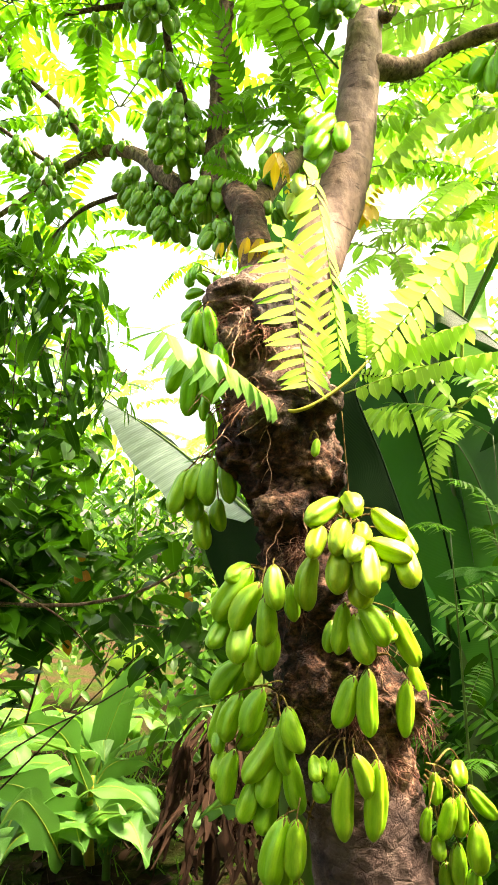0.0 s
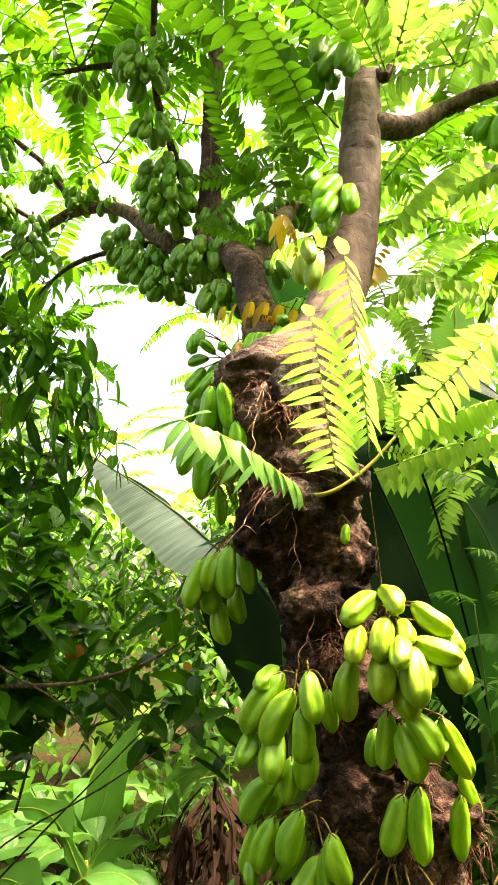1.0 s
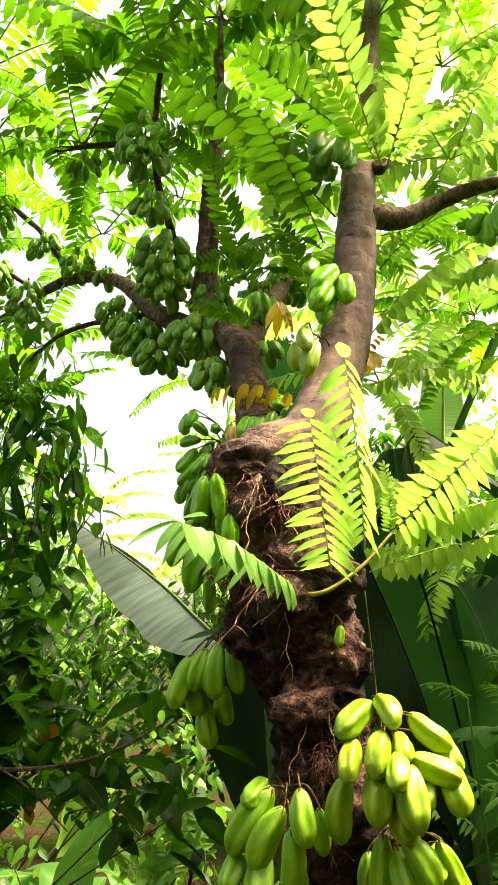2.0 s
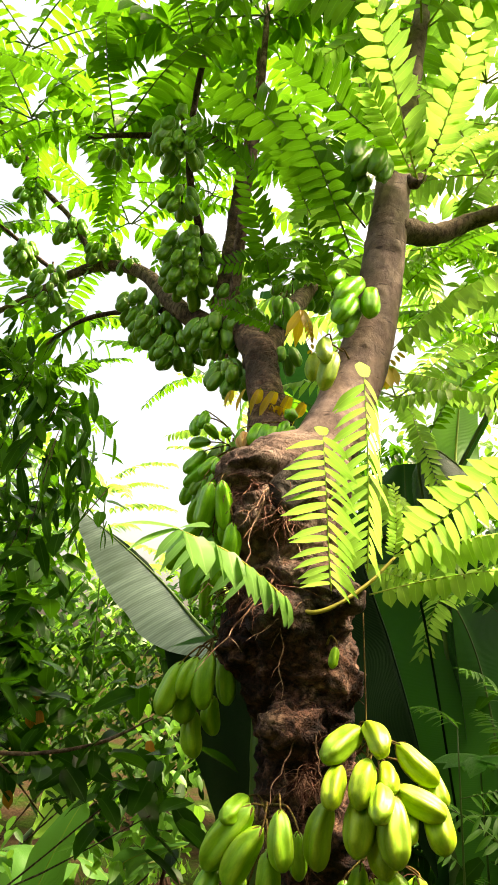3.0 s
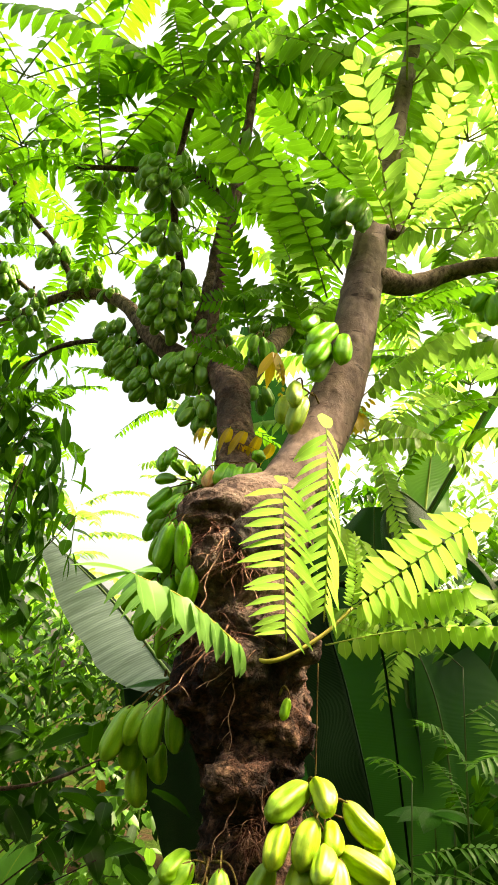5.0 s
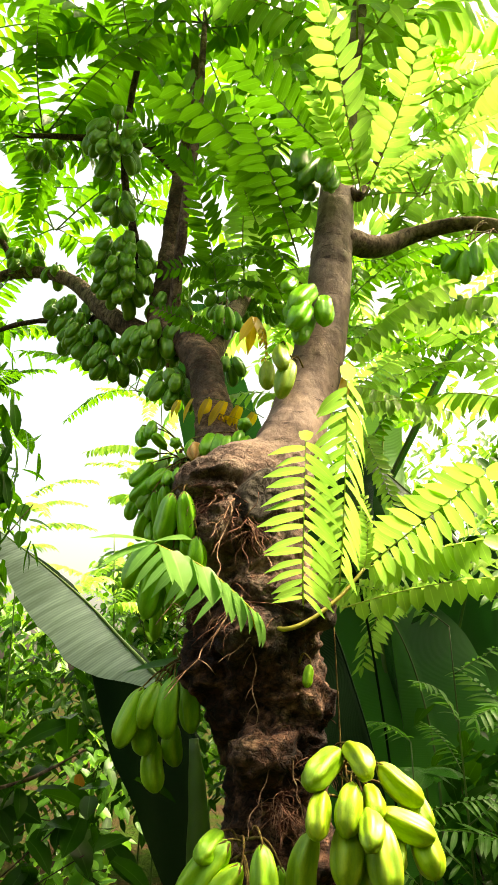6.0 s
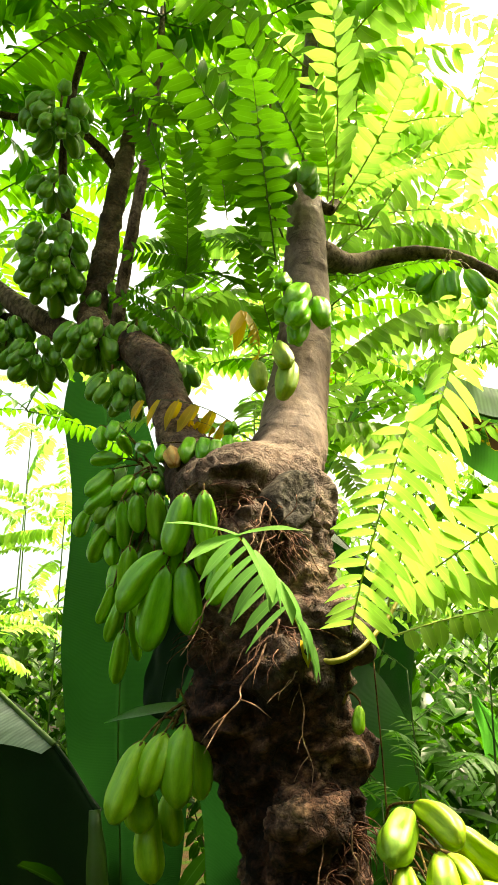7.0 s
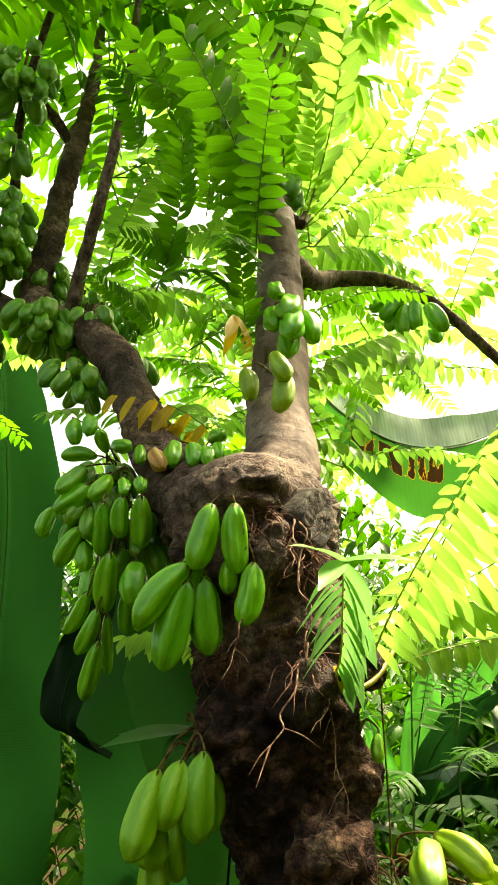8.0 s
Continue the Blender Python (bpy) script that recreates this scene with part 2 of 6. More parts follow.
def trunk_material():
    """Old rough bark on the trunk, paler on its head, smoother and mauve at the foot; young smooth bark on the limbs."""
    m, t, b = material("bark_trunk", 0.8)
    old, old_h = old_bark(t)
    young, young_h = bark_look(t, (0.19, 0.132, 0.104), (0.25, 0.18, 0.145), (0.13, 0.086, 0.066), 0.8, 0.5)
    scars = ramp(t, tex_noise(t, 40, 3, 0.5, stretch=(0.6, 0.6, 2.0)), [(0.3, (0.16, 0.12, 0.1)), (0.35, (1, 1, 1))])
    young = mixed(t, young, scars, 0.8, "MULTIPLY")
    zones = {}
    for name in ("age", "head", "foot"):
        node = t.nodes.new("ShaderNodeAttribute")
        node.attribute_name = name
        zones[name] = node.outputs["Fac"]
    pale = ramp(t, tex_noise(t, 24, 10, 0.74, stretch=(1, 1, 0.7)), [(0.4, (0.02, 0.011, 0.0075)), (0.49, (0.12, 0.075, 0.052)), (0.62, (0.4, 0.3, 0.22))])
    mauve = ramp(t, tex_noise(t, 11, 8, 0.66), [(0.36, (0.03, 0.018, 0.016)), (0.46, (0.09, 0.056, 0.047)), (0.66, (0.2, 0.142, 0.12))])
    old = mixed(t, mixed(t, old, pale, zones["head"]), mauve, zones["foot"])
    weak = mixed(t, young_h, (0.5, 0.5, 0.5), 0.9)
    links(t, (mixed(t, young, old, zones["age"]), b.inputs["Base Color"]), (bump(t, mixed(t, weak, old_h, zones["age"]), 1.0, 0.02), b.inputs["Normal"]))
    b.inputs["Specular IOR Level"].default_value = 0.25
    return m


BARK_TRUNK = trunk_material()
BARK_LIMB = bark_material("bark_limb", (0.14, 0.095, 0.065), (0.22, 0.16, 0.12), (0.07, 0.045, 0.03), 1.3, 0.004)
BARK_TWIG = bark_material("bark_twig", (0.07, 0.045, 0.03), (0.14, 0.1, 0.07), (0.03, 0.02, 0.015), 2.0, 0.002)
ROOTLET = bark_material("rootlet", (0.13, 0.055, 0.038), (0.3, 0.17, 0.125), (0.06, 0.022, 0.015), 3.0, 0.001)
TWIG_PALE = bark_material("twig_pale", (0.24, 0.13, 0.085), (0.42, 0.28, 0.2), (0.12, 0.06, 0.04), 3.0, 0.001)
SCAR_WOOD = bark_material("scar_wood", (0.05, 0.043, 0.036), (0.1, 0.085, 0.066), (0.028, 0.024, 0.02), 1.2, 0.005)
STALK_RED = bark_material("stalk_red", (0.13, 0.08, 0.025), (0.22, 0.2, 0.05), (0.08, 0.04, 0.02), 3.0, 0.001)


def fruit_material(name, deep, mid, ridge, rough=0.33):
    m, t, b = material(name, rough)
    uv = t.nodes.new("ShaderNodeUVMap")
    uv.uv_map = "leaf"
    sep = t.nodes.new("ShaderNodeSeparateXYZ")
    links(t, (uv.outputs[0], sep.inputs[0]))
    lobes = ramp(t, sep.outputs["X"], [(0.0, deep), (0.35, mid), (1.0, ridge)])
    tone = mixed(t, lobes, ramp(t, tex_noise(t, 7, 5), [(0.3, (0.62, 0.75, 0.6)), (0.7, (1.25, 1.12, 1.0))]), 0.6, "MULTIPLY")
    tone = mixed(t, tone, mixed(t, (0.72, 0.85, 0.8), (1.25, 1.08, 1.0), object_random(t)), 0.75, "MULTIPLY")
    specks = ramp(t, tex_noise(t, 38, 2), [(0.27, (0.5, 0.4, 0.2)), (0.32, (1, 1, 1))])
    tone = mixed(t, tone, specks, 0.5, "MULTIPLY")
    links(t, (tone, b.inputs["Base Color"]), (bump(t, tex_noise(t, 1.6, 0.0, stretch=(1.0, 1.0, 2.0)), 0.12, 0.1), b.inputs["Normal"]))
    b.inputs["Specular IOR Level"].default_value = 0.4
    b.inputs["Subsurface Weight"].default_value = 0.2
    b.inputs["Subsurface Radius"].default_value = (0.4, 0.8, 0.1)
    b.inputs["Subsurface Scale"].default_value = 0.008
    b.inputs["Coat Weight"].default_value = 0.12
    b.inputs["Coat Roughness"].default_value = 0.3
    return m


FRUIT_GREEN = fruit_material("fruit_green", (0.155, 0.4, 0.015), (0.18, 0.43, 0.018), (0.25, 0.5, 0.034), 0.46)
FRUIT_RIPE = fruit_material("fruit_ripe", (0.19, 0.36, 0.016), (0.215, 0.39, 0.018), (0.29, 0.46, 0.034), 0.48)
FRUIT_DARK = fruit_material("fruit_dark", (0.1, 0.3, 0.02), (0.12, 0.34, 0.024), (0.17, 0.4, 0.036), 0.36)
FRUIT_FRESH = fruit_material("fruit_fresh", (0.12, 0.42, 0.018), (0.14, 0.46, 0.022), (0.2, 0.54, 0.04), 0.27)
FRUIT_ROTTEN = fruit_material("fruit_rotten", (0.45, 0.18, 0.04), (0.62, 0.3, 0.08), (0.65, 0.4, 0.16), 0.6)


def ground_material():
    m, t, b = material("ground_soil", 0.95)
    tone = ramp(t, tex_noise(t, 1.1, 8, 0.65), [(0.3, (0.016, 0.011, 0.007)), (0.45, (0.035, 0.023, 0.013)), (0.55, (0.016, 0.03, 0.006)), (0.75, (0.03, 0.06, 0.01))])
    tone = mixed(t, tone, ramp(t, tex_noise(t, 30, 6, 0.7), [(0.3, (0.5, 0.5, 0.5)), (0.7, (1.3, 1.3, 1.3))]), 0.8, "MULTIPLY")
    links(t, (tone, b.inputs["Base Color"]), (bump(t, tex_noise(t, 18, 8), 0.8, 0.06), b.inputs["Normal"]))
    b.inputs["Specular IOR Level"].default_value = 0.0
    return m


GROUND = ground_material()

# ---- shapes ----
rng = random.Random(7)


def mesh_of(name, verts, faces, mat, smooth=True, uvs=None):
    me = bpy.data.meshes.new(name)
    me.from_pydata([tuple(v) for v in verts], [], faces)
    if uvs is not None:
        layer = me.uv_layers.new(name="leaf")
        loops = np.empty(len(me.loops), dtype=np.int32)
        me.loops.foreach_get("vertex_index", loops)
        layer.data.foreach_set("uv", np.asarray(uvs, dtype=np.float32)[loops].ravel())
    if smooth:
        me.polygons.foreach_set("use_smooth", [True] * len(me.polygons))
    me.materials.append(mat)
    me.update()
    return me


def empty(name, at, label, category, group="", kind=""):
    ob = new(name)
    ob.location = at
    ob.empty_display_size = 0.02
    return tagged(ob, label, category, group, kind)


def under(name, me, parent, label="", m=None):
    """A mesh as a part of parent; m is its pose in the world where parent only stands, turned no way."""
    ob = new(name, me)
    ob.parent = parent
    base = Matrix.Translation(-parent.location) if parent.parent is None else Matrix()
    ob.matrix_basis = base @ (m if m is not None else Matrix())
    if label:
        tagged(ob, label)
    return ob


def curve_points(points, per=8):
    """A smooth line through the points (Catmull-Rom); works for tuples of any length."""
    p = [np.array(q, dtype=float) for q in points]
    p = [2 * p[0] - p[1]] + p + [2 * p[-1] - p[-2]]
    out = []
    for i in range(1, len(p) - 2):
        a, b, c, d = p[i - 1:i + 3]
        for k in range(per):
            s = k / per
            out.append(0.5 * (2 * b + (c - a) * s + (2 * a - 5 * b + 4 * c - d) * s * s + (3 * b - a - 3 * c + d) * s ** 3))
    return out + [p[-2]]


def frames_along(line):
    """Tangent, and two sides, carried along a line without twisting."""
    tangents = [line[min(i + 1, len(line) - 1)] - line[max(i - 1, 0)] for i in range(len(line))]
    tangents = [t / (np.linalg.norm(t) + 1e-9) for t in tangents]
    side = np.cross(tangents[0], (0.0, 1.0, 0.0) if abs(tangents[0][1]) < 0.9 else (1.0, 0.0, 0.0))
    out = []
    for t in tangents:
        side = side - t * np.dot(side, t)
        side /= np.linalg.norm(side) + 1e-9
        out.append((t, side, np.cross(t, side)))
    return out


def tube(points, sides=8, per=6, rough=0.0, scale=30.0):
    """A round limb through (x, y, z, radius) points, with closed ends and an uneven skin."""
    line = curve_points(points, per)
    centre, radius = [q[:3] for q in line], [max(q[3], 0.0003) for q in line]
    verts, faces = [], []
    for c, r, (t, a, b) in zip(centre, radius, frames_along(centre)):
        for k in range(sides):
            ang = 2 * math.pi * k / sides
            d = a * math.cos(ang) + b * math.sin(ang)
            v = c + d * r
            if rough:
                v = v + d * rough * noise.fractal(Vector(v) * scale, 0.9, 2.1, 3)
            verts.append(v)
    for i in range(len(line) - 1):
        for k in range(sides):
            n = (k + 1) % sides
            faces.append((i * sides + k, i * sides + n, (i + 1) * sides + n, (i + 1) * sides + k))
    faces.append(tuple(range(sides))[::-1])
    faces.append(tuple((len(line) - 1) * sides + k for k in range(sides)))
    return verts, faces


def join(into, piece):
    base = len(into[0])
    into[0].extend(piece[0])
    into[1].extend(tuple(base + i for i in f) for f in piece[1])
    if len(piece) > 2:
        into[2].extend(piece[2])


def toward(p, q):
    """A turn that lays local -z along p to q."""
    return (Vector(q) - Vector(p)).to_track_quat("-Z", "Y").to_matrix().to_4x4()


# ---- fruit ----
def fruit_mesh(name, mat, lobes, belly, bend, seed):
    """A five-lobed oblong fruit, one long, hanging down from its stalk end."""
    sides, rows = 30, 16
    verts, faces, uvs = [], [], []
    for i in range(rows + 1):
        s = 0.5 - 0.5 * math.cos(math.pi * i / rows)
        u = 2 * (0.012 + 0.976 * s) - 1
        r = (1 - abs(u) ** 3.4) ** 0.5 * (0.78 + 0.62 * belly * math.sin(math.pi * s ** 1.25) + 0.12 * s)
        cut = lobes * (0.62 + 0.3 * math.sin(math.pi * s)) + (0.1 if s > 0.88 or s < 0.1 else 0)
        for k in range(sides):
            ang = 2 * math.pi * k / sides
            ridge = 0.7 * (0.5 + 0.5 * math.cos(5 * ang)) + 0.3 * abs(math.cos(2.5 * ang))
            rr = r * (1 - cut * (1 - ridge)) * (1 + 0.07 * noise.noise(Vector((math.cos(ang), math.sin(ang), 3 * s + seed))))
            verts.append((rr * math.cos(ang) + bend * math.sin(math.pi * s), rr * math.sin(ang), -s + 0.035 * (1 - ridge) * (1 if s < 0.1 else -0.6 if s > 0.9 else 0)))
            uvs.append((ridge, s))
    for i in range(rows):
        for k in range(sides):
            n = (k + 1) % sides
            faces.append((i * sides + k, (i + 1) * sides + k, (i + 1) * sides + n, i * sides + n))
    faces += [tuple(range(sides)), tuple(rows * sides + k for k in range(sides))[::-1]]
    return mesh_of(name, verts, faces, mat, uvs=uvs)


FRUIT_SHAPES = {}
for fruit_mat in (FRUIT_GREEN, FRUIT_RIPE, FRUIT_DARK, FRUIT_FRESH, FRUIT_ROTTEN):
    FRUIT_SHAPES[fruit_mat.name] = [fruit_mesh("fruit", fruit_mat, lob, bel, ben, sd) for lob, bel, ben, sd in
                                    ((0.22, 0.24, 0.08, 0), (0.26, 0.2, 0.26, 5), (0.2, 0.28, -0.3, 9), (0.28, 0.22, 0.14, 13))]


def calyx_mesh():
    """Five small pointed sepals round a short neck."""
    verts, faces = [], []
    for k in range(5):
        a = 2 * math.pi * k / 5
        c, s = math.cos(a), math.sin(a)
        c1, s1, c2, s2 = math.cos(a - 0.5), math.sin(a - 0.5), math.cos(a + 0.5), math.sin(a + 0.5)
        b = len(verts)
        verts += [(0, 0, 0.03), (0.25 * c1, 0.25 * s1, 0.0), (0.62 * c, 0.62 * s, -0.07), (0.25 * c2, 0.25 * s2, 0.0), (0.25 * c, 0.25 * s, 0.03)]
        faces += [(b, b + 1, b + 4), (b, b + 4, b + 3), (b + 1, b + 2, b + 4), (b + 4, b + 2, b + 3)]
    return mesh_of("calyx", verts, faces, STALK_RED)


CALYX = calyx_mesh()


def fruit_cluster(anchor, mat, label, fruits, stalks=True, group="fruit bunches on the tree"):
    """A bunch: each fruit from its stalk end to its tip, with its radius, on a thin stalk from the anchor in the bark."""
    ob = empty("fruit_cluster", anchor, label, "fruit", group)
    for n, (x0, y0, z0, x1, y1, z1, r) in enumerate(fruits):
        p, q = Vector((x0, y0, z0)), Vector((x1, y1, z1))
        long = (q - p).length
        m = Matrix.Translation(p) @ toward(p, q) @ pose(0, 0, 0, 0, 0, 137 * n) @ Matrix.Diagonal((r * 1.0, r * 1.0, long * 1.1, 1))
        f = under("fruit", FRUIT_SHAPES[mat.name][n % 4], ob, m=m)
        if stalks:
            under("calyx", CALYX, f, "small brown-green star of sepals")
            a = Vector(anchor) + Vector((rng.uniform(-1, 1), rng.uniform(-0.5, 0.5), rng.uniform(-1, 1))) * 0.018
            up = (p - q).normalized()
            mid = (a + p) / 2 + up * 0.02 + Vector((rng.uniform(-1, 1), 0, rng.uniform(-1, 1))) * 0.006
            v, fc = tube([(*a, 0.0022), (*mid, 0.0016), (*(p + up * 0.006), 0.0013), (*(p - up * 0.004), 0.0016)], 5, 4)
            under("stalk", mesh_of("stalk", v, fc, STALK_RED), ob, "thin reddish fruit stalk")
    return ob


def fruit_bunch(at, mat, count, spread, label, long=0.06, seed=0, group="fruit bunches on the branches"):
    """A distant bunch: fruits packed round a drooping stalk."""
    r = random.Random(seed)
    fruits = []
    count = round(count * 1.35)
    for n in range(count):
        s = (n + 0.5) / count
        a = 2.4 * n + r.uniform(-0.3, 0.3)
        w = 0.8 * spread[0] * (0.35 + 0.65 * math.sin(math.pi * min(1, 0.15 + 0.8 * s))) * r.uniform(0.7, 1.1)
        top = Vector(at) + Vector((w * math.cos(a), w * math.sin(a) * 0.8, -spread[1] * s))
        size = long * r.uniform(0.75, 1.1)
        tip = top + Vector((math.cos(a) * 0.5, math.sin(a) * 0.5, -1)).normalized() * size
        fruits.append((*top, *tip, size * r.uniform(0.3, 0.36)))
    ob = fruit_cluster(at, mat, label, fruits, stalks=False, group=group)
    v, f = tube([(at[0], at[1], at[2] + 0.004, 0.004), (*at, 0.0035), (at[0], at[1], at[2] - spread[1], 0.002)], 6, 4)
    under("stalk", mesh_of("stalk", v, f, STALK_RED), ob, "drooping brown fruit stalk")
    return ob


# ---- leaves ----
def leaflet(base, along, out_n, long, wide, curl, seg=6, fold=0.25):
    """One pointed leaflet: (verts, faces, uvs); bends down along its length and folds on its midrib."""
    along, out_n = along / np.linalg.norm(along), out_n / np.linalg.norm(out_n)
    side = np.cross(along, out_n)
    verts, faces, uvs = [], [], []
    for i in range(seg + 1):
        s = i / seg
        w = wide * 0.5 * (math.sin(math.pi * min(1.0, s * 0.93 + 0.07)) ** 0.45) * min(1.0, 2.9 * (1.0 - s)) ** 0.65 if i < seg else 0.0006
        c = base + along * long * (s - 0.12 * curl * s * s) - out_n * long * curl * 0.45 * s * s
        verts += [c - side * w + out_n * w * fold, c, c + side * w + out_n * w * fold]
        uvs += [(0.0, s), (0.5, s), (1.0, s)]
    for i in range(seg):
        b = 3 * i
        faces += [(b, b + 1, b + 4, b + 3), (b + 1, b + 2, b + 5, b + 4)]
    return verts, faces, uvs


def frond_meshes(mat, pairs, long, wide, droop, seed, sweep=0.25, arch=0.12, tip=True, hang=0.18):
    """A pinnate leaf one long along +x, its face up: rachis and leaflets."""
    r = random.Random(seed)
    line = [np.array((s, 0.02 * math.sin(3 * s + seed), arch * (math.sin(math.pi * s * 0.75)) - droop * s * s)) for s in np.linspace(0, 1, 14)]
    rach = tube([(*c, 0.006 * (1 - 0.75 * i / 13)) for i, c in enumerate(line)], 5, 1)
    got = [[], [], []]
    n_up = np.array((0.0, 0.0, 1.0))
    for i in range(pairs):
        s = 0.12 + 0.86 * (i / (pairs - 1)) ** 0.95
        j = s * 13
        k = min(12, int(j))
        c = line[k] + (line[k + 1] - line[k]) * (j - k)
        t = line[k + 1] - line[k]
        t /= np.linalg.norm(t)
        size = (0.55 + 0.45 * math.sin(math.pi * (0.12 + 0.8 * s))) * r.uniform(0.9, 1.08)
        for sign in (-1, 1):
            if r.random() < 0.03:
                continue
            out = np.array((0.0, sign, 0.0)) + t * (sweep + r.uniform(-0.1, 0.14) + 0.2 * s) - n_up * (hang + r.uniform(-0.15, 0.32))
            face = n_up + np.array((r.uniform(-0.35, 0.35), -sign * 0.25 + r.uniform(-0.2, 0.2), 0))
            face = face - out * np.dot(face, out) / np.dot(out, out)
            join(got, leaflet(c + t * 0.012 * sign, out, face, long * size, wide * size * r.uniform(0.9, 1.1), r.uniform(0.15, 0.7), 6))
    if tip:
        join(got, leaflet(line[-1], line[-1] - line[-2], n_up, long * 0.5, wide * 0.8, 0.4))
    return mesh_of("frond", got[0], got[1], mat, uvs=got[2]), mesh_of("rachis", rach[0], rach[1], STALK_YOUNG if mat == LEAF_YOUNG else STALK_GREEN)


FRONDS = {}
for leaf_mat in (LEAF_GREEN, LEAF_YOUNG):
    FRONDS[leaf_mat.name] = [frond_meshes(leaf_mat, pr, lg, wd, dr, sd) for pr, lg, wd, dr, sd in
                             ((15, 0.175, 0.066, 0.1, 1), (17, 0.165, 0.058, 0.2, 2), (14, 0.18, 0.068, 0.06, 3), (18, 0.155, 0.054, 0.26, 4), (16, 0.17, 0.062, 0.14, 5))]
FRONDS[LEAF_YELLOW.name] = [frond_meshes(LEAF_YELLOW, 6, 0.36, 0.12, 0.2, 6, 0.25, 0.1, False, hang=1.5)]


def frond_pose(base, tip, face):
    b, x = Vector(base), Vector(tip) - Vector(base)
    size = x.length
    x.normalize()
    z = Vector(face) - x * x.dot(Vector(face))
    z.normalize()
    y = z.cross(x)
    return Matrix.Translation(b) @ Matrix((x, y, z)).transposed().to_4x4() @ Matrix.Scale(size, 4)


def mesh_arrays(me):
    v = np.empty(len(me.vertices) * 3)
    me.vertices.foreach_get("co", v)
    uv = np.zeros((len(me.vertices), 2))
    for loop, d in zip(me.loops, me.uv_layers["leaf"].data):
        uv[loop.vertex_index] = d.uv
    return v.reshape(-1, 3), [tuple(p.vertices) for p in me.polygons], uv


LEAFLETS = {}


def leaflets_of(me):
    """The single leaflets of a pinnate leaf, as meshes of their own."""
    if me.name not in LEAFLETS:
        v, faces, uv = mesh_arrays(me)
        LEAFLETS[me.name] = []
        for i in range(0, len(v), 21):
            own = [tuple(k - i for k in f) for f in faces if i <= f[0] < i + 21]
            LEAFLETS[me.name].append(mesh_of("leaflet", v[i:i + 21], own, me.materials[0], uvs=uv[i:i + 21]))
    return LEAFLETS[me.name]


def frond(parent, base, tip, mat, shape=0, face=(0, 0, 1), label="", split=False):
    """A pinnate leaf from base to tip, its upper face towards face; the near ones have each leaflet as a part."""
    m = frond_pose(base, tip, face)
    choice = FRONDS[mat.name]
    leaf, rach = choice[shape % len(choice)]
    if split:
        ob = under("frond", rach, parent, label, m=m)
        for piece in leaflets_of(leaf):
            under("leaflet", piece, ob)
        return ob
    ob = under("frond", leaf, parent, label, m=m)
    under("rachis", rach, ob)
    return ob


def frond_head(mat, heads):
    """Many small pinnate leaves of a far sapling in one mesh."""
    got = [[], [], []]
    for base, tip, shape, face in heads:
        m = np.array(frond_pose(base, tip, face))
        choice = FRONDS[mat.name]
        v, faces, uv = mesh_arrays(choice[shape % len(choice)][0])
        join(got, ([*(v @ m[:3, :3].T + m[:3, 3])], faces, [*uv]))
    return mesh_of("crown", got[0], got[1], mat, uvs=got[2])


def banana_leaf_meshes(spine, width, left, right, mat, curl=0.15, tears=(), seed=0, fat=0.011, profile=None, ripple=1.0):
    """A banana leaf along its spine: two half blades that hang off the midrib in the directions left and right."""
    r = random.Random(seed)
    line = curve_points(spine, 10)
    n = len(line)
    got = [[], [], []]
    cross = 10
    for way, u0 in ((np.array(left, float), 0.0), (np.array(right, float), 1.0)):
        base = len(got[0])
        for i, c in enumerate(line):
            s = i / (n - 1)
            w = width * (math.sin(math.pi * (0.06 + 0.92 * s)) ** 0.55)
            if profile:
                half = profile[0 if u0 == 0.0 else 1]
                w = float(np.interp(s, np.linspace(0, 1, len(half)), half)) + 0.001
            for k in range(cross + 1):
                q = k / cross
                wave = ripple * (0.012 * math.sin(17 * s + 3 * q + seed) + 0.018 * q * noise.noise(Vector((6 * s, 2 * q, seed))))
                d = way / np.linalg.norm(way)
                v = c[:3] + d * w * q + np.array((0, 0, -1.0)) * w * curl * q * q + np.array((wave, wave * 0.7, wave)) * q
                got[0].append(v)
                got[2].append((0.5 + (u0 - 0.5) * q, s))
        for i in range(n - 1):
            if any(abs(i / n - tr) < 0.5 / n for tr in tears):
                ks = range(0, cross // 2)
            else:
                ks = range(cross)
            for k in ks:
                a = base + i * (cross + 1) + k
                got[1].append((a, a + 1, a + cross + 2, a + cross + 1))
    rib = tube([(*c[:3], fat * (1 - 0.8 * i / (n - 1))) for i, c in enumerate(line)], 8, 1)
    return mesh_of("blade", got[0], got[1], mat, uvs=got[2]), mesh_of("midrib", rib[0], rib[1], mat if mat in (LEAF_DRY, LEAF_BANANA_SHADE) else STALK_YOUNG if mat == LEAF_BANANA_PALE else STALK_GREEN)


def banana_leaf(plant, spine, width, left, right, mat, label="", **more):
    blade, rib = banana_leaf_meshes(spine, width, left, right, mat, **more)
    ob = under("leaf", blade, plant, label)
    under("midrib", rib, ob)
    return ob


